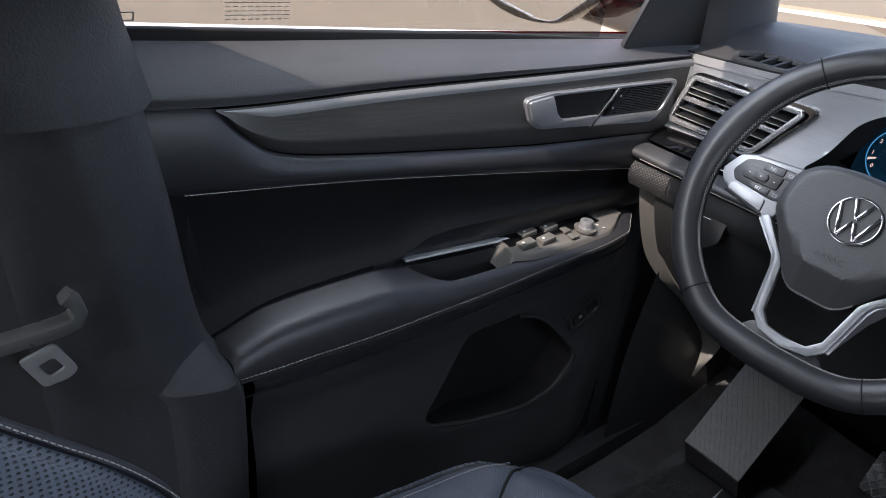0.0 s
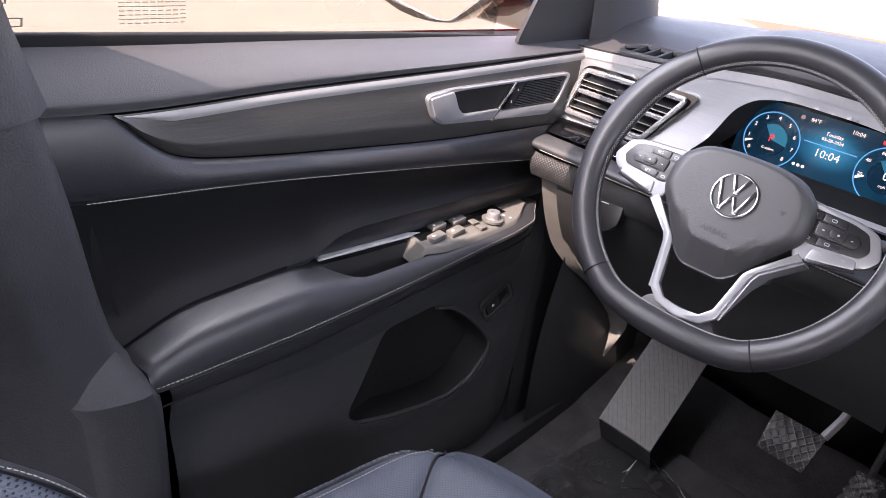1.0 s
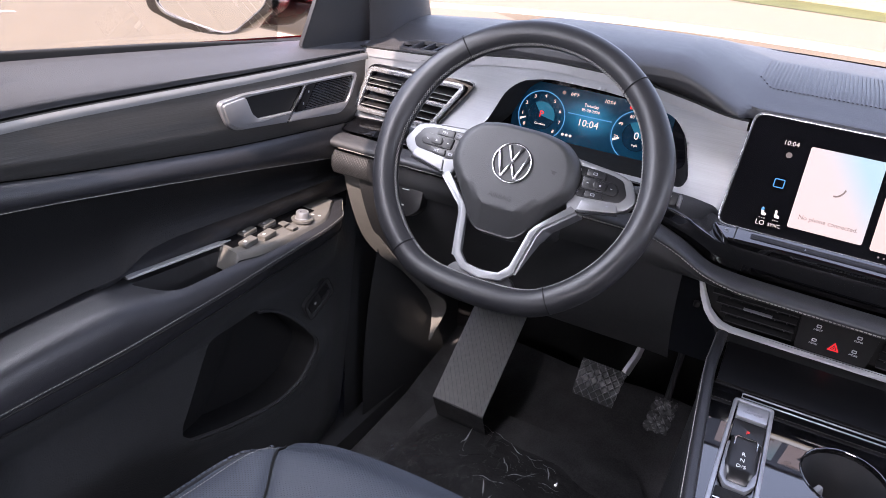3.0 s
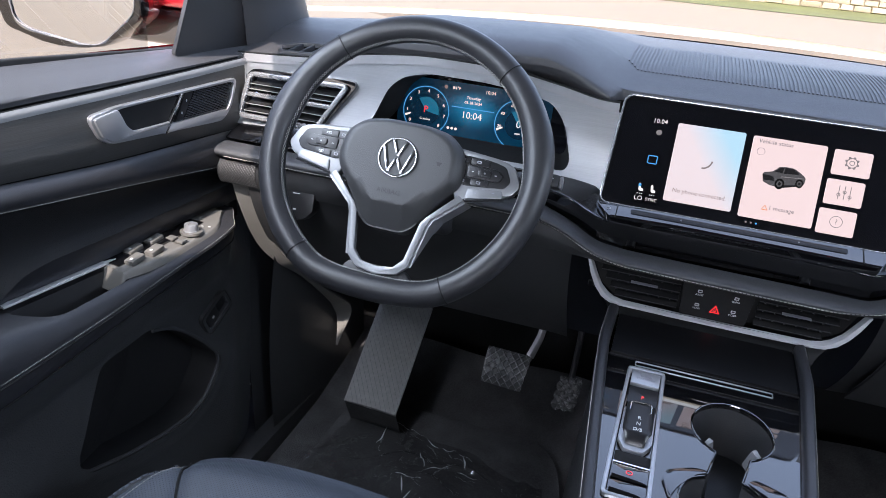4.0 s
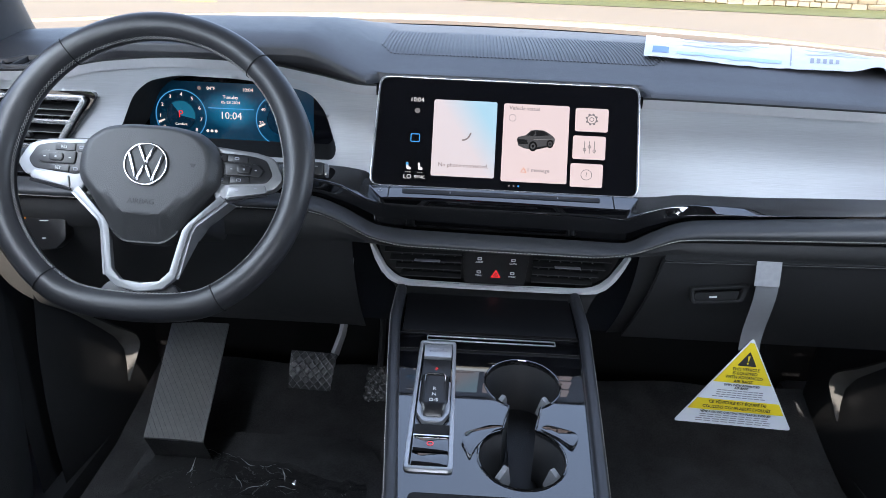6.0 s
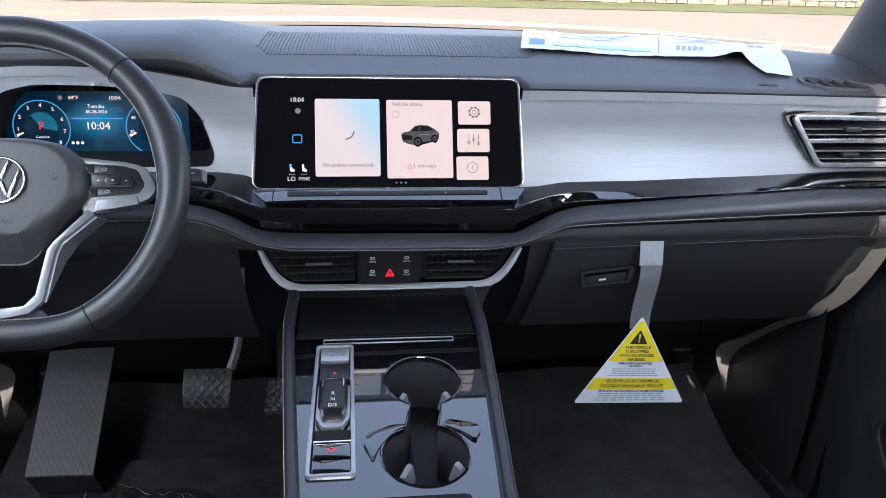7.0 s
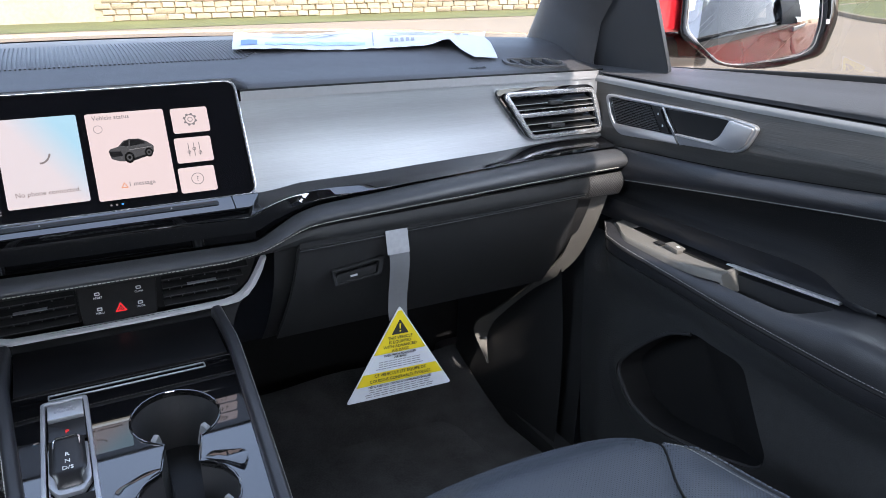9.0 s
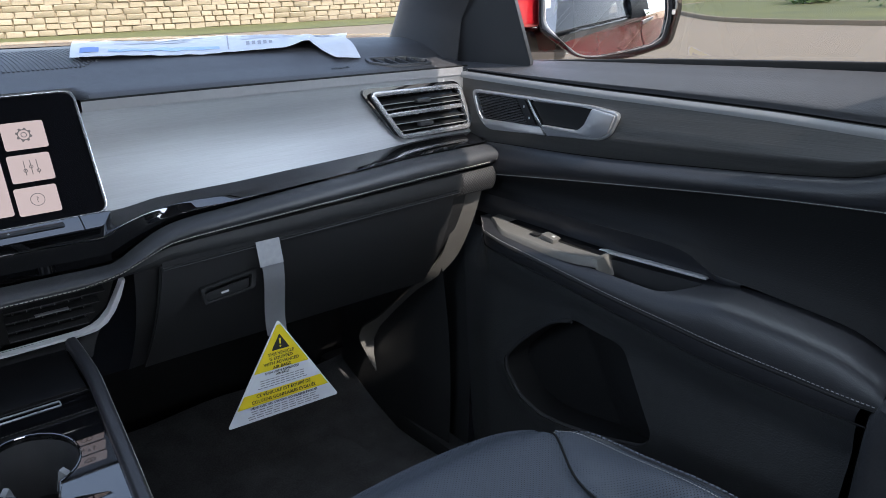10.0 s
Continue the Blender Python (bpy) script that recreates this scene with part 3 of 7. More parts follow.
for s in (-1, 1):
    # solid dark blocker added against daylight leaking past the door
    part("side_liner", box(0.02, 1.5, 0.80, pose(s * 0.845, -0.02, 0.37), 0), DARK, body)
    part("door_sill", box(0.16, 1.45, 0.10, pose(s * 0.78, -0.05, 0.03), 0.02), HARD, body, "black plastic door sill")
    part("side_scuttle", sheet(12, 16, lambda u, v: (s * (0.735 + 0.035 * v), 0.04 + 0.40 * u, 0.06 + 0.50 * v)), HARD, body, "black side panel ahead of the door")
part("rear_wall", box(1.66, 0.04, 0.78, pose(0, -2.32, 0.37), 0.01), HARD, body)
part("sill_floor", box(1.7, 3.4, 0.03, pose(0, -0.9, -0.03), 0.0), DARK, body)
part("firewall", box(1.56, 0.03, 0.78, pose(0, 0.58, 0.36), 0.0), DARK, body)


def side_window(s):
    def g(u, v):
        y = -0.10 - 0.62 * u
        return Vector((s * (0.812 - 0.115 * v + 0.03 * u * (1 - v)), y - 0.06 * v * (1 - u) * 3 * 0.8, 0.785 + 0.015 * u + 0.42 * v))
    ob = part("side_window", sheet(10, 6, g), SIDEGLASS, None)
    ob.visible_shadow = False
    tagged(ob, "closed front door window glass, darkened to dim the view outside", "window", "front door windows", "structure")
    part("window_seal", sweep([(s * 0.807, 0.0, 0.783), (s * 0.815, -0.3, 0.797), (s * 0.835, -0.72, 0.807)], rounded(rect(-0.005, -0.006, 0.005, 0.006), 0.002)), DARK, ob)
    return ob


win_l, win_r = side_window(-1), side_window(1)
# printed notice on the driver's window, too small to read
for r in range(7):
    bm = bmesh.new()
    for c in range(9):
        box(0.0002, 0.0046 + 0.0009 * ((r * 5 + c * 3) % 3), 0.0009, pose(-0.806, -0.626 + 0.0071 * c, 0.8245 + 0.0036 * r, 0, 14, 0), 0, bm=bm)
    part("printed_line", bm, INK_FAINT, win_l)
for k, (y, z) in enumerate(((-0.712, 0.828), (-0.722, 0.846))):
    part("printed_mark", plate(rounded(rect(-0.006, -0.004, 0.006, 0.004), 0.001), put(basis((-0.806, y, z), (0, 1, 0), (0.3, 0, 1))), 0.0004, holes=[rect(-0.0045, -0.003, 0.0045, 0.003)]), INK_FAINT, win_l)

writing("WARNING", 0.0085, basis((-0.803, -0.587, 0.8535), (0, -1, 0), (0.25, 0, 1)), INK_FAINT, win_l, "warning_word", lift=0.0002)
part("warning_mark", plate([(-0.004, -0.003), (0.004, -0.003), (0.0, 0.004)], put(basis((-0.803, -0.560, 0.8535), (0, -1, 0), (0.25, 0, 1))), 0.0004), YELLOW, win_l)

# ---- floor ----
floor = part("floor", sheet(40, 40, lambda u, v: (-0.78 + 1.56 * u, -1.3 + 1.75 * v, 0.045 + 0.03 * max(0, (-0.2 + 0.0 - (-1.3 + 1.75 * v))) * 0.0 + (0.45 * max(0, -1.3 + 1.75 * v - 0.22) ** 1.2) + 0.006 * math.sin(u * 31) * math.sin(v * 23))), CARPET)
tagged(floor, "black carpeted car floor rising under the dashboard", "floor", kind="structure")
mat_l = part("floor_mat", plate(rounded([(-0.62, -0.30), (-0.16, -0.30), (-0.16, 0.12), (-0.20, 0.24), (-0.62, 0.24)], 0.06), lambda a, b, c: Vector((a, b, 0.075 + c + 0.45 * max(0, b - 0.2) ** 1.2)), 0.012, 0.003), CARPET)
tagged(mat_l, "black carpet floor mat on the driver's side", "floor mat", "floor mats")
mat_r = part("floor_mat", plate(rounded([(0.17, -0.30), (0.60, -0.30), (0.58, 0.24), (0.17, 0.24)], 0.06), lambda a, b, c: Vector((a, b, 0.075 + c + 0.45 * max(0, b - 0.2) ** 1.2)), 0.012, 0.003), CARPET)
tagged(mat_r, "black carpet floor mat on the passenger's side", "floor mat", "floor mats")

# ---- front doors ----
top_z = smooth_curve([(-0.80, 0.812), (-0.70, 0.810), (-0.57, 0.806), (-0.37, 0.801), (-0.04, 0.790), (0.11, 0.784)])
crease_z = smooth_curve([(-0.76, 0.752), (-0.70, 0.750), (-0.64, 0.7485), (-0.46, 0.757), (-0.21, 0.765), (0.11, 0.779)])
decor_z = smooth_curve([(-0.76, 0.7495), (-0.70, 0.7495), (-0.644, 0.7465), (-0.618, 0.722), (-0.584, 0.699), (-0.55, 0.691), (-0.375, 0.677), (-0.186, 0.667), (0.06, 0.663)])
seam_z = smooth_curve([(-0.72, 0.667), (-0.677, 0.665), (-0.52, 0.657), (-0.28, 0.637), (0.04, 0.606), (0.08, 0.602)])
ins_z = smooth_curve([(-0.68, 0.488), (-0.645, 0.501), (-0.58, 0.528), (-0.51, 0.537), (-0.44, 0.544), (-0.418, 0.545), (-0.40, 0.553), (-0.372, 0.566), (-0.33, 0.571), (-0.2, 0.573), (-0.05, 0.577), (0.06, 0.58)])
arm_z = smooth_curve([(-0.68, 0.484), (-0.645, 0.497), (-0.58, 0.523), (-0.51, 0.532), (-0.44, 0.536), (-0.40, 0.533), (-0.36, 0.527), (-0.2, 0.527), (-0.05, 0.535), (0.06, 0.54)])
lip_z = smooth_curve([(-0.66, 0.462), (-0.617, 0.463), (-0.54, 0.4675), (-0.466, 0.472), (-0.39, 0.480), (-0.30, 0.490), (-0.2, 0.504), (-0.1, 0.518), (-0.03, 0.528), (0.02, 0.535)])
low_z = smooth_curve([(-0.66, 0.437), (-0.464, 0.445), (-0.338, 0.463), (-0.2, 0.484), (-0.02, 0.507), (0.03, 0.515)])
back_y = smooth_curve([(0.0, -0.60), (0.317, -0.609), (0.447, -0.618), (0.50, -0.642), (0.665, -0.677), (0.751, -0.704), (0.82, -0.73)])
lip_d = smooth_curve([(-0.66, 0.048), (-0.30, 0.05), (-0.10, 0.05), (-0.04, 0.044), (-0.015, 0.025), (0.02, 0.0)])


def skin(y):
    return 0.763 - 0.057 * y


def inside(p, poly):
    """Signed distance to a polygon's edge, positive inside."""
    x, y = p
    best, hit = 9.0, False
    for (ax, ay), (bx, by) in zip(poly, poly[1:] + poly[:1]):
        t = max(0, min(1, ((x - ax) * (bx - ax) + (y - ay) * (by - ay)) / ((bx - ax) ** 2 + (by - ay) ** 2 + 1e-12)))
        best = min(best, math.hypot(x - ax - t * (bx - ax), y - ay - t * (by - ay)))
        if (ay > y) != (by > y) and x < (bx - ax) * (y - ay) / (by - ay) + ax:
            hit = not hit
    return best if hit else -best


def nearest(p, poly):
    """The closest place on a polygon's edge."""
    best, at = 9.0, p
    for (ax, ay), (bx, by) in zip(poly, poly[1:] + poly[:1]):
        t = max(0, min(1, ((p[0] - ax) * (bx - ax) + (p[1] - ay) * (by - ay)) / ((bx - ax) ** 2 + (by - ay) ** 2 + 1e-12)))
        q = (ax + t * (bx - ax), ay + t * (by - ay))
        d = math.hypot(p[0] - q[0], p[1] - q[1])
        if d < best:
            best, at = d, q
    return at


POCKET = rounded([(-0.364, 0.306), (-0.362, 0.286), (-0.349, 0.275), (-0.28, 0.256), (-0.205, 0.244), (-0.158, 0.242), (-0.112, 0.257), (-0.080, 0.298), (-0.080, 0.320), (-0.11, 0.355), (-0.150, 0.392), (-0.182, 0.415), (-0.222, 0.428), (-0.302, 0.412)], 0.012, 3)
WELL = rounded([(-0.402, 0.000), (-0.390, 0.014), (-0.372, 0.027), (-0.352, 0.0335), (-0.236, 0.0335), (-0.236, -0.001)], 0.008, 3)
HANDLE = rounded([(-0.268, 0.7345), (-0.222, 0.7405), (0.022, 0.7475), (0.008, 0.706), (-0.014, 0.6865), (-0.236, 0.6945), (-0.252, 0.703)], 0.012, 4)
GRIP_HOLE = rounded([(-0.222, 0.7365), (-0.107, 0.7375), (-0.132, 0.7035), (-0.196, 0.7015), (-0.207, 0.712)], 0.006, 3)


def front_door(s):
    side = "driver's" if s < 0 else "passenger's"
    door = thing("front_door", "closed black leather-trimmed %s door with silver handle" % side, "car door", "front doors")

    def P(y, z, d):
        return Vector((s * (skin(y) - d), y, z))

    def band(y0, y1, lo, hi, depth, nu=70, nv=12, trim=True, over=0.0):
        def f(u, v):
            zb, zt = lo(y0 if not trim else -0.66), hi(y0 if not trim else -0.66)
            ys = back_y(zb + (zt - zb) * v) - over if trim else y0
            y = ys + (y1 - ys) * u
            z = lo(y) + (hi(y) - lo(y)) * v
            return P(y, z, depth(y, z, v))
        return sheet(nu, nv, f)

    # padded upper edge under the window
    def pad(u, v):
        y = -0.735 + 0.845 * u
        zt, zc = top_z(y), crease_z(y)
        d = -0.045 + 0.056 * (0.75 * v + 0.25 * math.sin(math.pi * v / 2)) - 0.007 * step(0.88, 1.0, v)
        z = zt - (zt - zc - 0.001) * (0.22 * v + 0.78 * v ** 1.7) + 0.002 * math.sin(math.pi * min(1, v * 2))
        return P(y, z, d)
    part("upper_pad", sheet(60, 26, pad), SOFT, door, "soft grained dark grey upper door pad")

    # decor panel with a pale strip along its top
    def decor(u, v):
        y = -0.642 + 0.705 * u
        zt, zb = crease_z(y) - 0.0015, decor_z(y)
        return P(y, zb + (zt - zb) * v, (0.0068 - 0.0034 * (v - 0.28) / 0.72) if v > 0.28 else -0.004 + 0.0108 * (v / 0.28) ** 0.9)
    part("decor_panel", sheet(70, 25, decor), DECOR, door, "dark brushed decor panel")

    def pale(u, v):
        y = -0.636 + 0.70 * u
        zt = crease_z(y) - 0.0018
        h = 0.0105 * min(1, u * 14 + 0.05)
        return P(y, zt - h * (1 - v), 0.0080 + 0.0012 * math.sin(math.pi * v))
    part("accent_strip", sheet(60, 4, pale), ACCENT, door, "satin grey accent strip")

    part("mid_roll", band(-0.70, 0.062, seam_z, decor_z, lambda y, z, v: 0.0 + 0.0105 * math.sin(math.pi * v ** 0.8) ** 0.6, nu=80, nv=14, over=0.03), LEATHER, door, "smooth black leather roll")
    part("insert", band(-0.68, 0.062, ins_z, seam_z, lambda y, z, v: -0.013 * math.sin(math.pi * min(1, v * 0.9 + 0.05)) + 0.001 + 0.006 * (1 - step(0.0, 0.18, v)), nu=80, nv=18, over=0.03), PERF_DOOR, door, "perforated black leather insert")
    stitches("stitching", [P(-0.672 + 0.72 * k / 60, seam_z(-0.672 + 0.72 * k / 60) + 0.0015, 0.0055) for k in range(61)], door, step=0.0048, length=0.0033)

    def crown(k):
        """Height across the armrest: a gentle fall from the insert, then a tight shoulder over the lip."""
        return 0.34 * (1 - k) + 0.66 * (1 - k ** 7.5) ** 0.6

    # armrest: broad top with a storage well let into it, rolled edge and seam
    def arm(u, v):
        y = -0.640 + 0.658 * u - 0.012 * (1 - u) ** 10 * max(0.0, 1 - v / 0.8)
        c0, L = -0.020 * step(-0.45, -0.40, y) - 0.004, lip_d(y)
        c = c0 + (L - c0) * v ** 0.85
        if abs(inside((y, c), WELL)) < 0.0022:
            y, c = nearest((y, c), WELL)
        k = max(0.0, min(1.0, (c - c0) / (L - c0)))
        za, zl = arm_z(y), lip_z(y)
        z = zl + (za - zl - 0.005 * (1 - step(0.0, 0.014, u))) * crown(k) * (1 - step(0.972, 1.0, u))
        return Vector((s * (skin(y) - c), y, z))
    bm = sheet(240, 72, arm)
    bmesh.ops.delete(bm, geom=[f for f in bm.faces if (lambda m: inside((m.y, skin(m.y) - s * m.x), WELL) > 0.0001)(f.calc_center_median())], context="FACES")
    part("armrest", bm, LEATHER, door, "padded black leather armrest", 1.2)
    brim = lambda y, c: lip_z(y) + (arm_z(y) - lip_z(y)) * crown((c + 0.024) / (lip_d(y) + 0.024))
    part("storage_well", sheet(len(WELL), 6, lambda u, v: (lambda y, c: Vector((s * (skin(y) - c), y, brim(y, c) - 0.052 * v)))(*WELL[int(round(u * len(WELL))) % len(WELL)]), True), HARD, door, "dark storage well in the armrest")
    part("well_floor", plate(WELL, lambda a, b, c: Vector((s * (skin(a) - b), a, 0.476 + c)), 0.002), HARD, door)
    part("armrest_back", sheet(60, 8, lambda u, v: (lambda y: Vector((s * (skin(y) + 0.014 * v ** 1.5 * step(-0.43, -0.39, y) - 0.002 * math.sin(math.pi * v)), y, ins_z(y) + (arm_z(y) - 0.002 - ins_z(y)) * v)))(-0.45 + 0.50 * u)), LEATHER, door, "leather rise behind the armrest")
    stitches("stitching", [P(-0.62 + 0.40 * k / 60, ins_z(-0.62 + 0.40 * k / 60) - 0.001, 0.003) for k in range(61)], door, step=0.0045, length=0.0022, r=0.0005, label="dark stitching", material=RUBBER)
    part("armrest_end", sheet(16, 5, lambda u, v: (lambda y, c, k: Vector((s * (skin(y) - c), y, (lip_z(y) + (arm_z(y) - lip_z(y) - 0.005) * crown(k)) * (1 - v) + (low_z(y) - 0.03) * v)))(-0.640 - 0.012 * (1 - v) * max(0.0, 1 - u / 0.8) + 0.003 * v, -0.004 + (lip_d(-0.64) + 0.004) * u ** 0.85, u ** 0.85)), LEATHER, door)
    stitches("stitching", [P(y, lip_z(y) + 0.004, lip_d(y) + 0.0006) for y in [-0.635 + 0.64 * k / 60 for k in range(61)]], door, step=0.0052, length=0.0032, r=0.0005, material=WHEEL_THREAD)
    for line, deep, r in ((lip_z, -0.0012, 0.0017), (low_z, 0.0, 0.0011)):
        part("seam_groove", sweep([P(y, line(y) + deep, lip_d(y) - (0.0 if line is lip_z else 0.0022)) for y in [-0.637 + 0.64 * k / 60 for k in range(61)]], circle(r, 6)), DARK, door)
    part("armrest_band", band(-0.64, 0.01, low_z, lip_z, lambda y, z, v: lip_d(y) - 0.0035 + 0.002 * math.sin(math.pi * v), nu=60, nv=6), LEATHER, door, "black leather band below the seam")

    # lower panel with its map pocket
    def low(u, v):
        yb = back_y(0.05 + 0.4 * v)
        yf = 0.06 - 0.03 * (1 - v)
        y = yb + (yf - yb) * u
        zt = low_z(y) - 0.001
        z = 0.03 + (zt - 0.03) * v
        if abs(inside((y, z), POCKET)) < 0.0028:
            y, z = nearest((y, z), POCKET)
        d = lip_d(max(y, -0.6)) * (1 if v > 0.97 else 1) - 0.006
        base = 0.028 + 0.012 * step(0.42, 0.30, z) - 0.02 * step(0.14, 0.03, z)
        base *= step(0.065, -0.05, y) * 0.75 + 0.25
        d = base + (d - base) * step(0.86, 1.0, v)
        w = inside((y, z), POCKET)
        away = max(0.0, (y + 0.29) * 0.85 - (z - 0.41) * 0.53 + 0.01)
        d += 0.004 * step(-0.03, -0.003, w) * step(0.0, 0.05, away)
        return P(y, z, d)
    bm = sheet(230, 130, low)
    bmesh.ops.delete(bm, geom=[f for f in bm.faces if (lambda m: inside((m.y, m.z), POCKET) > 0.0002)(f.calc_center_median())], context="FACES")
    part("lower_panel", bm, DOOR_PLASTIC, door, "grained black lower door panel with a map pocket", 1.2)

    def pocket(y, z, k):
        away = max(0.0, (y + 0.29) * 0.85 - (z - 0.41) * 0.53 + 0.01)
        base = 0.028 + 0.012 * step(0.42, 0.30, z)
        base *= step(0.065, -0.05, y) * 0.75 + 0.25
        return P(y, z, base + 0.004 * step(0.0, 0.05, away) - (0.010 + 0.045 * min(1.0, away / 0.10)) * k)
    ring = [(a * (1 - t) + b * t, c * (1 - t) + d * t) for (a, c), (b, d) in zip(POCKET, POCKET[1:] + POCKET[:1]) for t in (0.0, 0.5)]
    mid = (-0.21, 0.33)
    # matt black instead of door plastic stands in for the pocket's deep shade
    part("map_pocket", sheet(len(ring), 14, lambda u, v: (lambda p: pocket(*p, 1.0 * min(1, v / 0.3)) if v < 0.3 else pocket(mid[0] + (p[0] - mid[0]) * (1 - v) / 0.7, mid[1] + (p[1] - mid[1]) * (1 - v) / 0.7, 1.0))(ring[int(round(u * len(ring))) % len(ring)]), True), DARK, door, "inside of the map pocket, its deep shade put into matt black", 0.5)
    part("pocket_lip", sweep([P(y, z, 0.034 * (step(0.065, -0.05, y) * 0.75 + 0.25) + 0.004) for y, z in POCKET[5:50]], circle(0.0030, 8), up=(1, 0, 0)), PILLAR, door, "rounded lip of the map pocket")

    # tailgate and lock switch
    if s < 0:
        m = basis(P(-0.079, 0.394, 0.039), (0, 0.052, 0.026), (-0.1, -0.45, 0.9))
        part("switch_frame", plate(rounded(rect(-0.034, -0.0185, 0.034, 0.0185), 0.011), put(m), 0.008, 0.002, holes=[rounded(rect(-0.0275, -0.0115, 0.0275, 0.0115), 0.006)]), PILLAR, door)
        part("switch_frame_edge", sweep([m @ Vector((a, b, 0.0002)) for a, b in rounded(rect(-0.0345, -0.019, 0.0345, 0.019), 0.011)], circle(0.0009, 5), up=(1, 0, 0), closed=True), DARK, door)
        part("tailgate_switch", plate(rounded(rect(-0.025, -0.0105, 0.004, 0.0105), 0.003), put(m @ pose(0, 0, -0.001)), 0.008, 0.001), BUTTON, door)
        part("switch_recess", plate(rect(-0.0275, -0.0115, 0.0275, 0.0115), put(m @ pose(0, 0, -0.007)), 0.002), DARK, door)
        part("switch_legend", plate(rect(-0.013, -0.002, -0.008, 0.002), put(m @ pose(0, 0, -0.0005)), 0.0003), LEGEND, door)

    part("door_edge", sheet(40, 4, lambda u, v: (lambda z: P(back_y(z) + 0.006 - 0.045 * v, z, -0.006 - 0.03 * v))(0.03 + 0.74 * u)), HARD, door, "dark folded rear edge of the door")
    # inner handle with its tweeter grille
    H = lambda a, b, c: P(a, b, 0.0115 + c)
    part("handle_bezel", plate(HANDLE, H, 0.008, 0.0015, holes=[rounded([(y * 0.955 - 0.0055, (z - 0.716) * 0.86 + 0.716) for y, z in HANDLE], 0.001, 1)]), SATIN, door, "satin silver handle surround")
    part("handle_recess", plate([(y * 0.965 - 0.0043, (z - 0.716) * 0.9 + 0.716) for y, z in HANDLE], lambda a, b, c: P(a, b, 0.0072 + c), 0.004), PIANO, door)
    # flat dark plate in place of the shaded hollow behind the pull
    part("grip_shade", plate(GRIP_HOLE, lambda a, b, c: P(a, b, 0.0078 + c), 0.002), DARK, door)
    # lever: a broad hook at the rear that runs forward below the bowl
    lever = rounded([(-0.262, 0.7315), (-0.222, 0.7375), (-0.209, 0.714), (-0.196, 0.7045), (-0.126, 0.7055), (-0.136, 0.6915), (-0.234, 0.6975), (-0.25, 0.706)], 0.004, 3)
    part("door_handle", plate(lever, lambda a, b, c: P(a, b, 0.0118 + c + 0.0025 * step(-0.15, -0.25, a)), 0.008, 0.002), SATIN, door, "satin silver door pull")
    part("handle_blade", plate([(-0.104, 0.7405), (-0.097, 0.7408), (-0.136, 0.690), (-0.141, 0.690)], lambda a, b, c: P(a, b, 0.0120 + c), 0.006, 0.001), CHROME, door, "chrome blade")
    part("lock_switch", plate([(-0.093, 0.7395), (-0.076, 0.7402), (-0.1, 0.7035), (-0.117, 0.7025)], lambda a, b, c: P(a, b, 0.0095 + c), 0.004, 0.001), BUTTON, door, "black central locking buttons")
    for zc in (0.729, 0.713):
        yy = -0.086 - (0.739 - zc) * 0.65
        part("lock_legend", plate(rounded(rect(yy - 0.0012, zc - 0.0017, yy + 0.0012, zc + 0.0017), 0.001), lambda a, b, c: P(a, b, 0.0099 + c), 0.0003), LEGEND, door)
    part("handle_band", plate(rounded([(-0.1335, 0.7015), (-0.002, 0.7025), (-0.013, 0.6890), (-0.1415, 0.6905)], 0.003, 2), H, 0.006, 0.001), SATIN, door)
    for k in range(16):
        z = 0.7045 + 0.0024 * k
        y0, y1 = -0.101 + (z - 0.7) * 0.68, -0.006 + (z - 0.70) * 0.45
        bm = bmesh.new()
        sweep([P(y0, z, 0.0088), P(y1, z + 0.001, 0.0088)], rounded(rect(-0.0008, -0.0006, 0.0008, 0.0006), 0.0003, 1), bm=bm)
        part("grille_slat", bm, HARD, door)

    # storage well's strip and the switch pod at the armrest's front
    part("well_strip", sweep([Vector((s * (skin(y) + 0.0085), y, 0.5325 + 0.022 * (-0.232 - y) * 0.5)) for y in (-0.402, -0.36, -0.32, -0.28, -0.232)], rounded(rect(-0.0085, -0.0016, 0.0085, 0.0016), 0.0006)), LEDGE, door, "satin grey strip along the storage well")

    def pod_at(y, q, dz=0.0):
        c = -0.004 + 0.0475 * q
        return Vector((s * (skin(y) - c), y, arm_z(y) + 0.0055 - 0.0045 * q + dz))

    def pod(u, v):
        y = -0.262 + 0.252 * u
        q0, q1 = -0.45 * (1 - 0.5 * step(0.9, 1.0, u)), 0.92 - 0.70 * step(0.70, 1.02, u) ** 1.3 - 0.16 * (1 - step(0.0, 0.2, u))
        edge = min(1.0, min(v, 1 - v) / 0.07) ** 0.5 * min(1.0, (1 - u) / 0.03) ** 0.5
        front = 0.030 * (1 - step(0.0, 0.035, u))
        return pod_at(y + 0.004 * (1 - v), q0 + (q1 - q0) * v, -0.010 * (1 - edge) - front)
    part("switch_pod", thick(sheet(60, 40, pod), 0.003), POD, door, "grey-black plastic switch pod, lightened for the sun on it")
    if s < 0:
        part("switch_plate", plate(rounded([(-0.246, -0.36), (-0.075, -0.36), (-0.070, 0.36), (-0.246, 0.42)], 0.012, 3), lambda a, b, c: pod_at(a, b, 0.0015 + c), 0.003, 0.0006), PIANO, door, "glossy black switch plate")
        for y, q in ((-0.222, 0.52), (-0.185, 0.52), (-0.200, 0.05), (-0.160, 0.05)):
            m = Matrix.Translation(pod_at(y, q, 0.004)) @ pose(0, 0, 0, 8, 0, 0)
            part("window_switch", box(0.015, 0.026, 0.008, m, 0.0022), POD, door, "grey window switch")
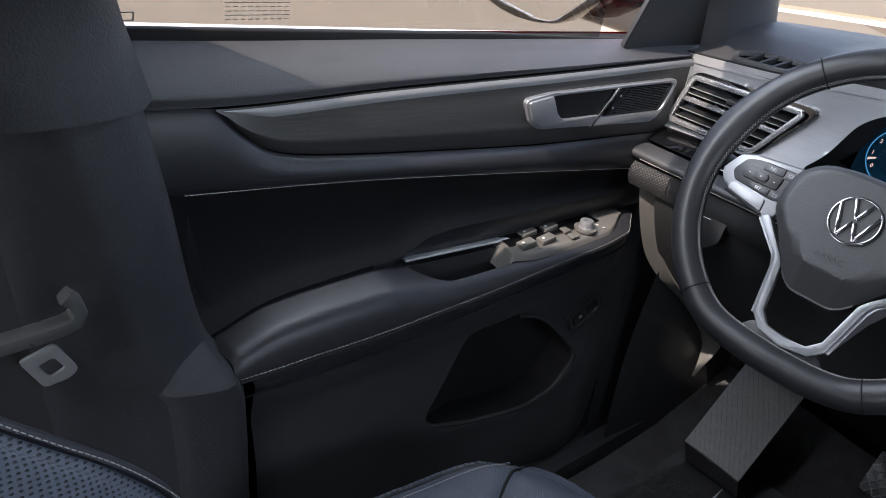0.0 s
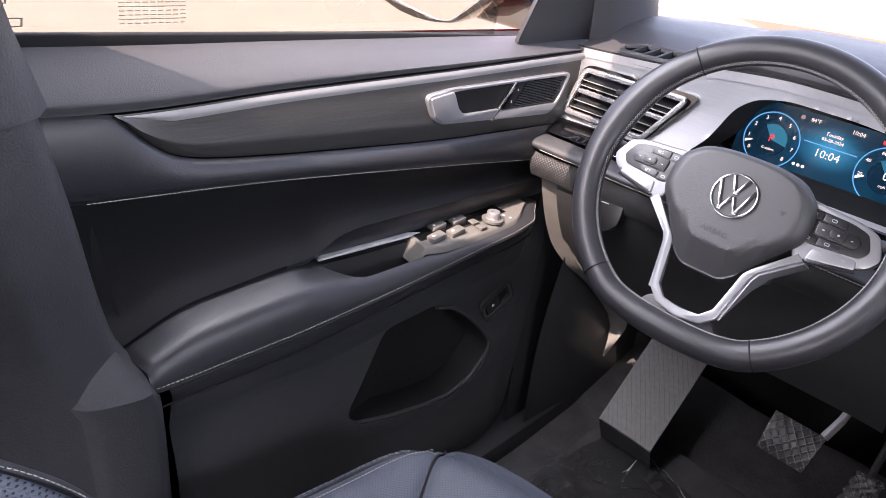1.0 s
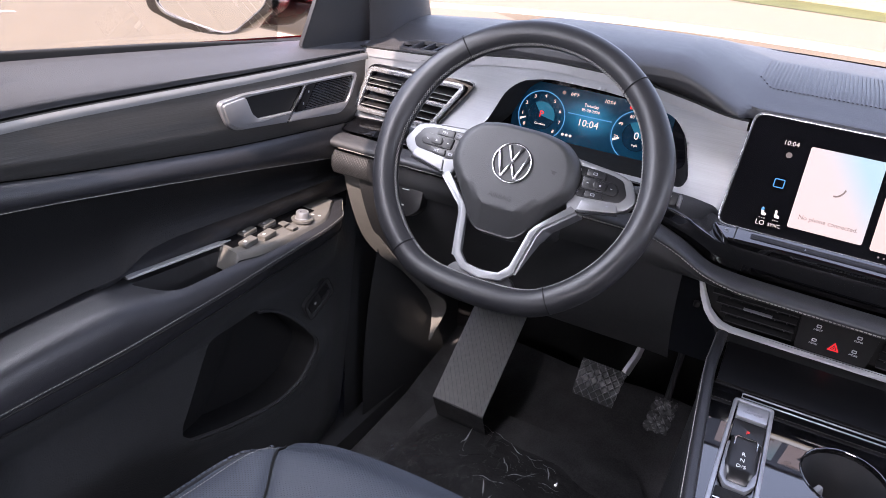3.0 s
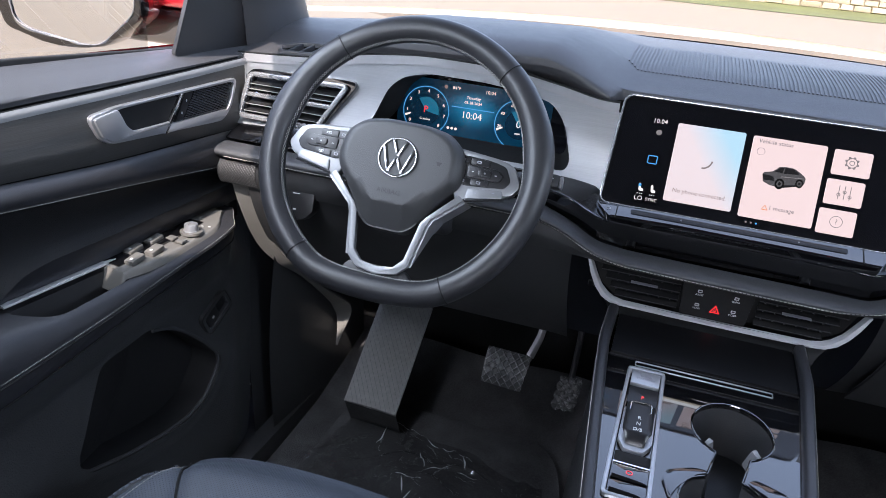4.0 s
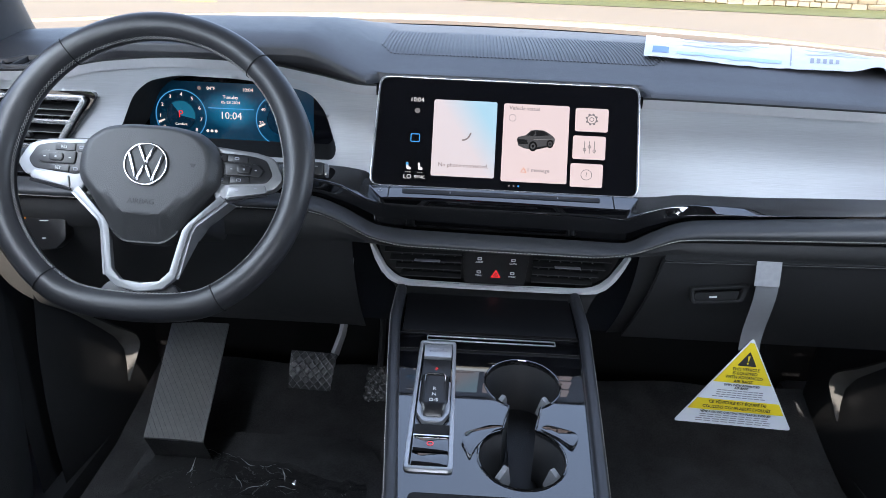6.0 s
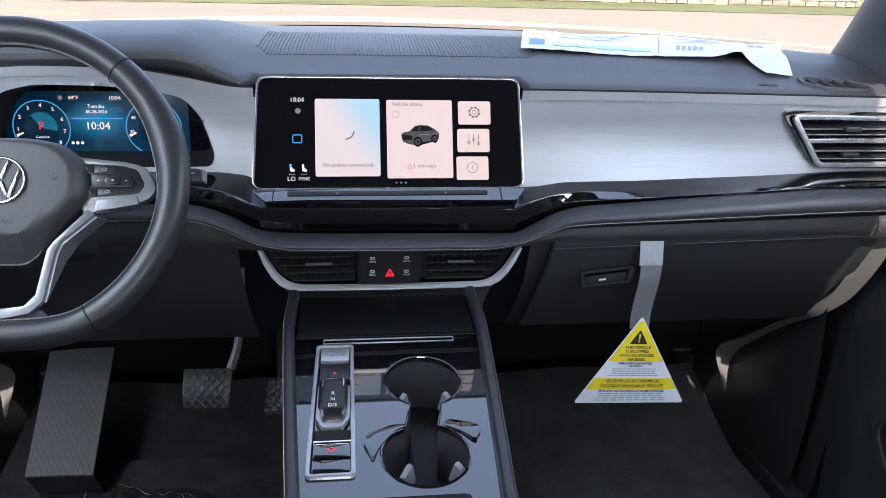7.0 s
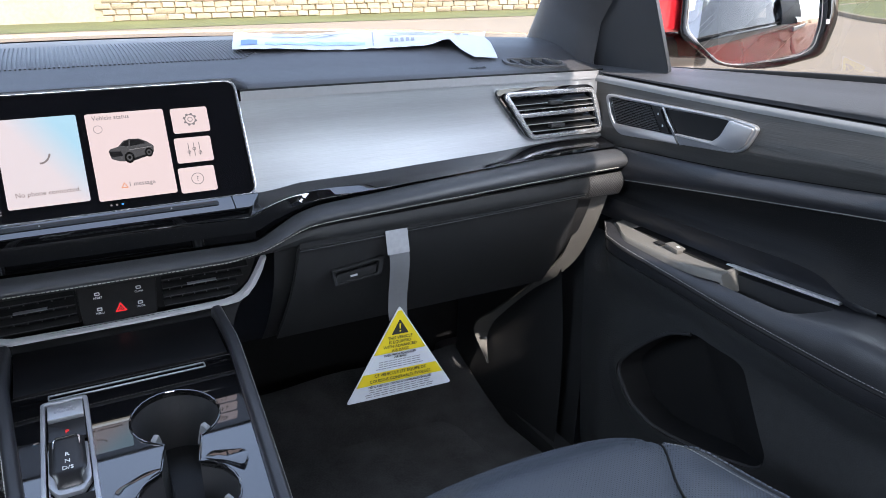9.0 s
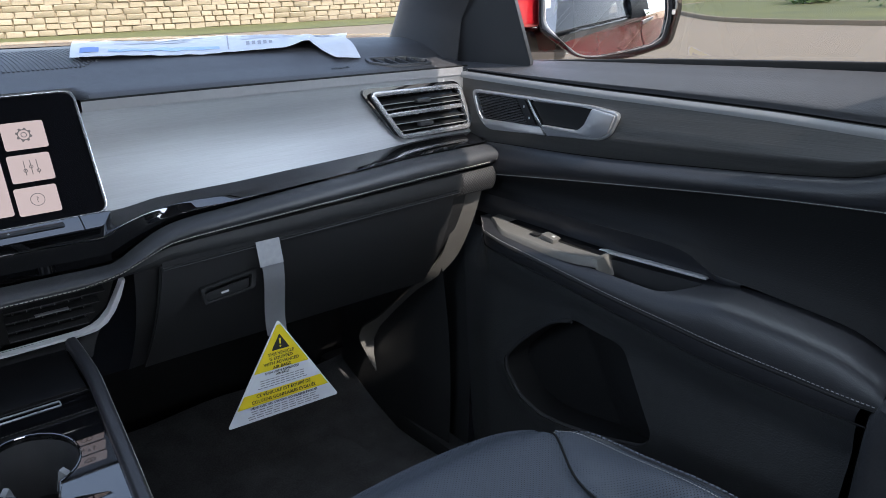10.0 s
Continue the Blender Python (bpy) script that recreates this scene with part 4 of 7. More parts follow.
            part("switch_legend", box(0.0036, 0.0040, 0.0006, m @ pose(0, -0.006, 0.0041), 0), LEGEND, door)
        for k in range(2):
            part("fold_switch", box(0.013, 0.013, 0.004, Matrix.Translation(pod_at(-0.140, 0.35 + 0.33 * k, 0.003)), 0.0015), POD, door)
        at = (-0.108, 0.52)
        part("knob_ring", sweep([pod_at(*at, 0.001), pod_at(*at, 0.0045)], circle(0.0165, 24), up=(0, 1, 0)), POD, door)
        bm = sweep([pod_at(*at, h) for h in (0.0, 0.006, 0.0065, 0.0135, 0.0155, 0.0162)], circle(0.0105, 24), up=(0, 1, 0), scale=lambda t: (1.05, 1.05, 0.98, 0.95, 0.88, 0.6)[round(t * 5)])
        knob = part("mirror_knob", bm, SATIN, door, "satin silver mirror adjusting knob")
        part("knob_mark", box(0.001, 0.005, 0.0006, Matrix.Translation(pod_at(-0.112, 0.52, 0.0163)), 0), INK, knob)
        for k in range(3):
            part("switch_legend", box(0.004, 0.003, 0.0005, Matrix.Translation(pod_at(-0.086 + 0.004 * k, 0.30 + 0.2 * k, 0.0012)), 0), LEGEND, door)
    else:
        part("switch_plate", plate(rounded([(-0.246, -0.36), (-0.060, -0.36), (-0.055, 0.20), (-0.246, 0.36)], 0.012, 3), lambda a, b, c: pod_at(a, b, 0.0012 + c), 0.003, 0.0006), PIANO, door, "glossy black switch plate")
        m = Matrix.Translation(pod_at(-0.150, 0.34, 0.003)) @ pose(0, 0, 0, 8, 0, 0)
        part("window_switch", box(0.018, 0.028, 0.009, m, 0.003), POD, door, "grey window switch")
        part("switch_recess", box(0.016, 0.016, 0.002, Matrix.Translation(pod_at(-0.122, 0.34, 0.0018)), 0.0006), DARK, door)
        part("switch_legend", box(0.004, 0.005, 0.0006, m @ pose(0, -0.006, 0.0048), 0), LEGEND, door)
    # triangle behind the mirror
    part("mirror_corner_trim", plate(rounded([(-0.082, 0.785), (0.105, 0.778), (0.075, 0.86), (-0.02, 0.95), (-0.066, 0.95)], 0.006, 2), lambda a, b, c: Vector((s * (0.788 - 0.28 * max(0, b - 0.80) + c * 0), a, b)) + Vector((s * -c * -1, 0, 0)), 0.006), HARD, door, "black mirror corner trim")
    # outer skin
    part("outer_skin", sheet(20, 10, lambda u, v: (s * (0.955 - 0.05 * (1 - v) ** 2 - 0.075 * step(0.6, 1.0, v)), -0.75 + 1.15 * u, -0.2 + 1.0 * v - 0.03 * u)), PAINT, door, "glossy red outer door skin")
    part("window_ledge", sheet(14, 3, lambda u, v: (s * (0.815 + 0.02 * (1 - u) + 0.06 * v), -0.75 + 0.85 * u, 0.80 - 0.02 * u - 0.004 * v)), DARK, door)
    return door


door_l, door_r = front_door(-1), front_door(1)


def door_mirror(s):
    mir = thing("door_mirror", "red exterior door mirror with black surround", "mirror", "door mirrors")
    eye, c = Vector((-0.05, -0.92, 0.93)), Vector((s * 1.005, -0.005, 0.857 if s > 0 else 0.845))
    back = Vector((-0.42, -1.0, -0.10) if s > 0 else (-0.55, -1.0, 0.42)).normalized()
    n = ((eye - c).normalized() + back).normalized()
    m = basis(c, Vector((0, 0, 1)).cross(n), (0, 0, 1))
    pane = [(-0.086, -0.020), (-0.055, -0.0505), (-0.025, -0.0755), (0.003, -0.078), (0.045, -0.0725), (0.101, -0.0613), (0.119, -0.049), (0.126, -0.012), (0.118, 0.070), (-0.086, 0.078)]
    rim = [(-0.098, -0.028), (-0.034, -0.0775), (0.01, -0.0835), (0.06, -0.0834), (0.136, -0.0628), (0.151, -0.005), (0.140, 0.090), (-0.098, 0.096)]
    pane, rim = (rounded([(s * a, b) for a, b in q][::s], 0.014, 4) for q in (pane, rim))
    k = len(pane)

    def bulge(u, v):
        a, b = pane[int(round(u * k)) % k]
        a, b = 0.02 * s + (a - 0.02 * s) * (1 - v), b * (1 - v)
        r2 = (a - 0.02 * s) ** 2 + b * b
        return m @ Vector((a, b, 0.004 - r2 / (2 * (1.3 if s > 0 else 4.0))))
    part("mirror_glass", sheet(k, 8, bulge, True), MIRROR, mir, "silvered mirror glass")
    part("mirror_rim", plate(rim, put(m @ pose(0, 0, 0.006)), 0.022, 0.004, holes=[[(a * 0.985 + 0.0003 * s, b * 0.985) for a, b in pane]]), PIANO, mir, "glossy black mirror surround")
    part("glass_edge", sweep([m @ Vector((a, b, 0.0052)) for a, b in pane], circle(0.0011, 6), up=n, closed=True), GREYSTRIP, mir)
    part("warning_lamp", plate(rounded(rect(s * 0.135 - 0.003, -0.012, s * 0.135 + 0.003, -0.004), 0.001, 2), put(m @ pose(0, 0, 0.0068)), 0.0006), LEGEND, mir)
    kk = len(rim)
    part("mirror_housing", sheet(kk, 8, lambda u, v: m @ Vector((rim[int(round(u * kk)) % kk][0] * (1.0 - 0.16 * v * v), rim[int(round(u * kk)) % kk][1] * (1.0 - 0.2 * v * v), -0.012 - 0.10 * v)), True), PAINT, mir, "glossy red mirror housing")
    # short arm between the door's corner and the housing: red above, dark gloss below
    part("mirror_arm", box(0.14, 0.10, 0.11, pose(s * 0.915, 0.112, 0.886), 0.012, 3), PAINT, mir, "red upper arm of the mirror")
    part("mirror_foot", box(0.18, 0.095, 0.06, pose(s * 0.93, 0.115, 0.80), 0.014, 3), PIANO, mir, "glossy dark mirror foot")
    return mir


door_mirror(-1)
door_mirror(1)

# ---- dashboard ----
dash = thing("dashboard", "dark dashboard with brushed silver trim and air vents", "dashboard")


def hooded(x):
    """How much the instrument hood rises at x."""
    return step(-0.625, -0.52, x) * (1 - step(-0.29, -0.165, x))


FLAT_PROFILE = [(0.048, 0.7885), (0.050, 0.791), (0.058, 0.796), (0.10, 0.8065), (0.2, 0.828), (0.35, 0.836), (0.60, 0.830)]
HOOD_PROFILE = [(0.092, 0.797), (0.055, 0.818), (0.046, 0.832), (0.09, 0.853), (0.2, 0.861), (0.35, 0.856), (0.60, 0.832)]
flat_y, flat_z = (smooth_curve([(i / 6, p[k]) for i, p in enumerate(FLAT_PROFILE)]) for k in (0, 1))
hood_y, hood_z = (smooth_curve([(i / 6, p[k]) for i, p in enumerate(HOOD_PROFILE)]) for k in (0, 1))


def dash_top(x, v):
    h = hooded(x)
    y, z = flat_y(v) * (1 - h) + hood_y(v) * h, flat_z(v) * (1 - h) + hood_z(v) * h
    if y > 0.1:
        y = 0.1 + (y - 0.1) * (wind_y(x) - 0.09) / 0.5
    if y < 0.12:
        y = max(y, 0.048 + 0.036 * step(0.195, 0.178, abs(x)))
    side = (abs(x) / 0.75) ** 2
    return Vector((x, y, z - 0.012 * side))


SLOT = rounded([(0.607, 0.108), (0.690, 0.106), (0.716, 0.085), (0.706, 0.063), (0.630, 0.064), (0.602, 0.084)], 0.008, 3)
SLOT_IN = [((a - 0.659) * 0.88 + 0.659, (b - 0.085) * 0.78 + 0.085) for a, b in SLOT]
bm = sheet(260, 90, lambda u, v: dash_top(-0.765 + 1.53 * u, v))
bmesh.ops.delete(bm, geom=[f for f in bm.faces if (lambda c: 0.05 < c.y < 0.12 and c.z < 0.84 and inside((abs(c.x), c.y), SLOT_IN) > 0.0)(f.calc_center_median())], context="FACES")
part("top_pad", bm, SOFT, dash, "soft grained slate-grey dash top with an instrument hood", 1.0)


def top_at(x, y):
    """Height of the dash top at a place."""
    lo, hi = 0.0, 1.0
    for _ in range(24):
        mid = (lo + hi) / 2
        if dash_top(x, mid).y < y:
            lo = mid
        else:
            hi = mid
    return dash_top(x, lo).z


# loudspeaker grille let into the top
bm = bmesh.new()
for k in range(78):
    x = -0.186 + 0.0055 * k
    y0 = 0.158 + 0.035 * step(-0.165, -0.19, x) + 0.03 * step(0.21, 0.24, x)
    sweep([(x, y0 + (0.345 - y0) * j / 6, top_at(x, y0 + (0.345 - y0) * j / 6) + 0.0006) for j in range(7)], rounded(rect(-0.0014, -0.0009, 0.0014, 0.0009), 0.0005, 1), bm=bm)
part("speaker_grille", bm, SOFT, dash, "ribbed dark speaker grille")


def defroster(s):
    f = lambda a, b, c: Vector((s * a, b, top_at(s * a, b) + 0.0035 + c))
    v = part("defroster_vent", plate(SLOT, f, 0.006, 0.0012, holes=[SLOT_IN]), SOFT, dash, "small slatted window defroster vent")
    part("vent_bed", plate(SLOT, lambda a, b, c: f(a, b, c - 0.020), 0.001), DARK, v)
    for k in range(4):
        x = 0.622 + 0.020 * k
        part("slat", plate([(x + 0.006, 0.0665), (x + 0.011, 0.0665), (x + 0.004, 0.1025), (x - 0.001, 0.1025)], lambda a, b, c: f(a, b, c - 0.0015), 0.010, 0.0004), PILLAR, v)


defroster(-1)
defroster(1)
writing("AIRBAG", 0.009, Matrix.Translation((0.545, 0.074, top_at(0.545, 0.074) + 0.001)) @ pose(0, 0, 0, 17, 0, 0), HARD, dash, "airbag_word")


# silver trim face: leans back a little
def face_y(z):
    return 0.036 + (z - 0.67) * 0.14


def F(a, b, c):
    return Vector((a, face_y(b) - c, b))


VENT = [(0.556, 0.764), (0.745, 0.7605), (0.760, 0.682), (0.628, 0.682), (0.612, 0.688)]
vent_r = rounded(VENT, 0.018, 5)
vent_l = [(-a, b) for a, b in vent_r][::-1]
CLUSTER = rounded([(-0.552, 0.690), (-0.532, 0.714), (-0.512, 0.762), (-0.490, 0.781), (-0.45, 0.790), (-0.37, 0.789), (-0.31, 0.784), (-0.268, 0.775), (-0.248, 0.752), (-0.231, 0.700), (-0.236, 0.686), (-0.54, 0.686)], 0.012, 3)
sil_top = smooth_curve([(-0.77, 0.768), (-0.70, 0.772), (-0.62, 0.778), (-0.54, 0.793), (-0.44, 0.801), (-0.34, 0.799), (-0.26, 0.788), (-0.19, 0.7765), (0.19, 0.7755), (0.77, 0.768)])
sil_bot = smooth_curve([(-0.77, 0.672), (-0.7, 0.675), (-0.6, 0.678), (-0.344, 0.680), (-0.234, 0.679), (-0.19, 0.674), (-0.17, 0.660), (0.17, 0.656), (0.20, 0.657), (0.253, 0.663), (0.34, 0.664), (0.429, 0.667), (0.553, 0.671), (0.70, 0.677), (0.77, 0.676)])


def silver(x0, x1, holes, nx, nz):
    """A hollowed trim panel between the two edge lines, with openings."""
    def f(u, v):
        x = x0 + (x1 - x0) * u
        z = sil_bot(x) + (sil_top(x) - sil_bot(x)) * v
        for h in holes:
            if abs(inside((x, z), h)) < 0.0032:
                x, z = nearest((x, z), h)
        k = max(0.0, min(1.0, (z - sil_bot(x)) / (sil_top(x) - sil_bot(x))))
        return F(x, z, -0.0055 * math.sin(math.pi * k))
    bm = sheet(nx, nz, f)
    gone = [q for q in bm.faces if any(inside((q.calc_center_median().x, q.calc_center_median().z), h) > 0.0002 for h in holes)]
    bmesh.ops.delete(bm, geom=gone, context="FACES")
    return bm


part("silver_panel", silver(0.165, 0.766, [vent_r], 170, 34), BRUSHED, dash, "brushed silver trim panel on the passenger's side", 0.6)
part("silver_panel", silver(-0.766, -0.165, [vent_l, CLUSTER], 190, 40), BRUSHED, dash, "brushed silver trim panel round the instruments", 0.6)
part("silver_ledge", sheet(40, 3, lambda u, v: F(0.181 + 0.584 * u, sil_top(0.181 + 0.584 * u) + 0.0125 * v, 0.002 + 0.003 * v)), GREYSTRIP, dash, "satin silver ledge above the trim")
part("silver_ledge", sheet(60, 3, lambda u, v: F(-0.766 + 0.589 * u, sil_top(-0.766 + 0.589 * u) + 0.0125 * v, 0.002 + 0.003 * v)), GREYSTRIP, dash, "satin silver ledge above the trim")
for x0, x1 in ((0.181, 0.765), (-0.766, -0.177)):
    part("ledge_gap", sweep([F(x, sil_top(x) + 0.0135, 0.003) for x in [x0 + (x1 - x0) * k / 50 for k in range(51)]], circle(0.0016, 6)), DARK, dash)
part("backing", box(1.50, 0.02, 0.16, pose(0, 0.16, 0.71), 0), DARK, dash)


def side_vent(s):
    ring = vent_r if s > 0 else vent_l
    vent = part("air_vent", plate(ring, lambda a, b, c: F(a, b, c + 0.004), 0.010, 0.0, holes=[[((a - s * 0.668) * 0.9 + s * 0.664, (b - 0.722) * 0.84 + 0.722) for a, b in ring]]), PIANO, dash, "side air vent, slat highlights drawn as pale strips")
    pts = [Vector(F(s * a, b, 0.006)) for a, b in rounded([(0.575, 0.755), (0.739, 0.753), (0.755, 0.688), (0.620, 0.687)], 0.008, 3)]
    part("vent_frame", sweep(pts, rounded(rect(-0.0036, -0.004, 0.0036, 0.004), 0.0015, 2), up=(0, 1, 0), closed=True), VENT_SILVER, vent, "bright silver vent frame")
    part("vent_cavity", plate(rounded([(s * a, b) for a, b in ((0.572, 0.758), (0.744, 0.756), (0.76, 0.684), (0.622, 0.684))], 0.004, 2), lambda a, b, c: F(a, b, -0.035 + c), 0.002), DARK, vent)
    for k, z in enumerate((0.741, 0.733, 0.710, 0.699)):
        t = (0.754 - z) / 0.066
        x0, x1 = 0.581 + 0.046 * t, 0.736 + 0.013 * t
        part("slat", box(x1 - x0, 0.022, 0.0018, pose(s * (x0 + x1) / 2, face_y(z) + 0.006, z, 12, 0, 0), 0.0008), DARK, vent)
        # pale strip painted as the highlight along the slat's front
        part("slat_glint", box(x1 - x0, 0.0016, 0.0013, pose(s * (x0 + x1) / 2, face_y(z) - 0.007, z - 0.003, 12, 0, 0), 0.0006), ZINC, vent)
    part("mid_bar", box(0.155, 0.008, 0.0065, pose(s * 0.6715, face_y(0.722) - 0.004, 0.7215, 0, 0, s * 1.0), 0.0015), VENT_SILVER, vent, "silver bar across the vent")
    for z in (0.738, 0.703):
        part("slider", box(0.026, 0.01, 0.006, pose(s * 0.665, face_y(z) - 0.009, z, 0, 0, 0), 0.002), HARD, vent)
    for k in range(8):
        part("fin", box(0.0015, 0.012, 0.058, pose(s * (0.63 + 0.016 * k), face_y(0.72) + 0.03, 0.722), 0), HARD, vent)


side_vent(-1)
side_vent(1)

# glossy black band below the silver, dipping in the middle
gloss_bot = smooth_curve([(-0.77, 0.654), (-0.5, 0.652), (-0.26, 0.647), (-0.215, 0.634), (-0.165, 0.613), (-0.12, 0.609), (0.10, 0.606), (0.165, 0.605), (0.20, 0.619), (0.23, 0.632), (0.26, 0.639), (0.33, 0.644), (0.42, 0.650), (0.53, 0.656), (0.63, 0.661), (0.77, 0.662)])
ridge_z = smooth_curve([(-0.77, 0.664), (-0.6, 0.668), (-0.26, 0.670), (-0.22, 0.665), (-0.19, 0.652), (-0.168, 0.648), (0.0, 0.646), (0.14, 0.643), (0.163, 0.641), (0.19, 0.650), (0.25, 0.657), (0.34, 0.656), (0.55, 0.662), (0.77, 0.670)])
ridge_y = smooth_curve([(-0.77, 0.010), (-0.26, -0.002), (-0.2, -0.012), (-0.165, -0.022), (0.155, -0.022), (0.18, -0.017), (0.22, -0.003), (0.28, 0.010), (0.4, 0.011), (0.6, 0.002), (0.77, 0.004)])


def mid_out(x):
    return step(0.24, 0.15, abs(x))


def gloss(u, v):
    """Upper facet up to a ridge, a steep lower facet, and an edge that tucks in over the roll."""
    x = -0.757 + 1.514 * u
    zt, zb, zr, yr = sil_bot(x), gloss_bot(x), ridge_z(x), ridge_y(x)
    low = min(0.012, (zr - zb) * 0.4)
    pts = [(face_y(zt) - 0.001, zt), (yr, zr), (min(yr, -0.003) + 0.013 * mid_out(x), zb + low), (0.002 - 0.004 * mid_out(x), zb)]
    b = v * 3
    i = min(2, int(b))
    f = b - i
    y, z = (pts[i][k] + (pts[i + 1][k] - pts[i][k]) * f for k in (0, 1))
    for j in (1, 2):  # softened ridges
        d = abs(b - j)
        if d < 0.16:
            w = 0.25 * (1 - d / 0.16) ** 2
            y += (((pts[j - 1][0] + pts[j + 1][0]) / 2) - pts[j][0]) * w * 0.16
            z += (((pts[j - 1][1] + pts[j + 1][1]) / 2) - pts[j][1]) * w * 0.16
    return Vector((x, y, z))


part("gloss_band", sheet(160, 61, gloss), PIANO, dash, "piano black gloss band", 1.3)

# leather roll with its stitching
roll_bot = smooth_curve([(-0.77, 0.632), (-0.6, 0.632), (-0.262, 0.631), (-0.223, 0.622), (-0.165, 0.600), (-0.12, 0.592), (0.12, 0.590), (0.162, 0.597), (0.20, 0.606), (0.24, 0.616), (0.4, 0.621), (0.77, 0.632)])


def roll(u, v):
    x = -0.757 + 1.514 * u
    zt, zb = gloss_bot(x) - 0.001, roll_bot(x)
    a = -0.15 + v * (math.pi * 0.82 + 0.15)
    zc, r = (zt + zb) / 2, (zt - zb) / 2
    y = -0.002 - 0.010 * mid_out(x) - 0.034 * math.sin(max(0, a)) ** 0.8
    return Vector((x, y, zc + r * math.cos(a) * 1.05))


part("leather_roll", sheet(140, 16, roll), ROLL, dash, "black leather roll with stitched edge", 1.2)
stitches("stitching", [roll((x + 0.757) / 1.514, 0.80) + Vector((0, -0.001, -0.0003)) for x in [-0.74 + 1.48 * k / 120 for k in range(121)]], dash, step=0.0048, length=0.0033)


# lower knee panels, running back under the roll
def knee(x0, x1, bottom, y_end, ins=0.0):
    def f(u, v):
        x = x0 + (x1 - x0) * u
        zt = roll_bot(x) - 0.003
        z = zt + (bottom - zt) * v
        y = -0.022 - 0.008 * mid_out(x) + (0.022 + y_end) * (v ** 1.5) + ins - 0.006 * math.sin(math.pi * v)
        return Vector((x, y, z))
    return f


part("end_band", sheet(120, 4, lambda u, v: knee(-0.757, 0.757, 0.590, -0.018)(u, v)), KNEE, dash, "plain black band under the roll")
for s in (-1, 1):
    part("end_patch", sheet(12, 6, lambda u, v: knee(s * 0.690, s * 0.757, 0.592, -0.018)(u, v) + Vector((0, -0.002, 0))), WEAVE, dash, "textured black end of the band")
part("knee_panel", sheet(30, 24, lambda u, v: Vector((0, 0.004, 0)) + knee(-0.713, -0.20, 0.387, 0.125)(u, v)), KNEE, dash, "black lower panel below the wheel")
part("knee_panel", sheet(30, 24, lambda u, v: Vector((0, 0.010, 0)) + knee(0.19, 0.713, 0.40, 0.12)(u, v)), KNEE, dash, "black lower panel on the passenger's side")
gb = knee(0.222, 0.674, 0.425, 0.075)
glove = part("glovebox_lid", thick(sheet(40, 20, lambda u, v: gb(u, 0.06 + 0.94 * v) + Vector((-0.02 * v * (1 - u), 0.003, 0))), 0.006), KNEE, dash, "black glovebox lid")
m = basis((0.300, -0.026, 0.542), (1, 0, 0.09), (0, 0.15, 1))
lid_line = [(0.222 + 0.462 * k / 30, 0.588 + 0.012 * k / 30) for k in range(31)]
# slightly paler line painted as the edge highlight below the gap
part("lid_glint", sweep([(x, -0.0262, z - 0.0024) for x, z in lid_line], circle(0.0010, 6)), PILLAR, glove)
part("lid_gap", sweep([(x, -0.0262, z) for x, z in lid_line], circle(0.0016, 6)), DARK, glove)
part("lid_gap", sweep([gb(0, v / 10) + Vector((-0.02 * v / 10, -0.002, 0)) for v in range(1, 11)], circle(0.0016, 6)), DARK, glove)
part("glovebox_latch", plate(rounded([(-0.036, -0.012), (0.034, -0.012), (0.044, 0.013), (-0.036, 0.011)], 0.004, 2), put(m), 0.01, 0.002, holes=[rounded([(-0.031, -0.008), (0.028, -0.008), (0.034, 0.008), (-0.031, 0.007)], 0.003, 2)]), DARK, glove, "recessed latch handle")
part("latch_flap", plate(rounded([(-0.031, -0.008), (0.026, -0.008), (0.030, 0.004), (-0.031, 0.003)], 0.003, 2), put(m @ pose(0, 0, -0.002)), 0.004, 0.001), DARK, glove)
part("latch_mark", box(0.010, 0.0025, 0.0005, m @ pose(-0.006, -0.003, -0.0015), 0), LEGEND, glove)


def end_cap(s):
    line_y = smooth_curve([(0, -0.005), (0.12, 0.012), (0.25, 0.045), (0.38, 0.083), (0.5, 0.142), (0.68, 0.245), (0.8, 0.305), (0.88, 0.318), (0.94, 0.310), (1, 0.288)])
    line_z = smooth_curve([(0, 0.618), (0.12, 0.565), (0.25, 0.490), (0.38, 0.430), (0.5, 0.381), (0.68, 0.295), (0.8, 0.243), (0.88, 0.213), (0.94, 0.190), (1, 0.154)])
    mid_x = smooth_curve([(0, 0.730), (0.28, 0.722), (0.45, 0.696), (1, 0.690)])
    wide = smooth_curve([(0, 0.020), (0.15, 0.019), (0.28, 0.016), (0.40, 0.012), (0.52, 0.007), (0.66, 0.010), (0.80, 0.019), (0.90, 0.014), (1, 0.002)])
    # outline and pale plastic carry the sunlit band that the sun only grazes
    part("end_cap", thick(sheet(8, 70, lambda u, v: (s * (mid_x(v) + (2 * u - 1) * wide(v)), line_y(v) - 0.10 * (2 * u - 1) * wide(v), line_z(v) - 0.25 * (2 * u - 1) * wide(v))), 0.004), POD, dash, "end trim of the dashboard, its sunlit band put into shape and colour")
    part("kick_panel", sheet(16, 20, lambda u, v: (s * (0.690 + 0.022 * u + 0.012 * math.sin(math.pi * v)), 0.44 - 0.37 * u, 0.06 + 0.40 * v)), HARD, body, "black footwell side panel")
    part("kick_clip", box(0.012, 0.014, 0.026, pose(s * 0.704, 0.108, 0.412, 40, s * 10, 0), 0.004), HARD, body)


end_cap(-1)
end_cap(1)
part("centre_backing", box(0.26, 0.02, 0.40, pose(-0.008, 0.075, 0.42), 0), DARK, dash)
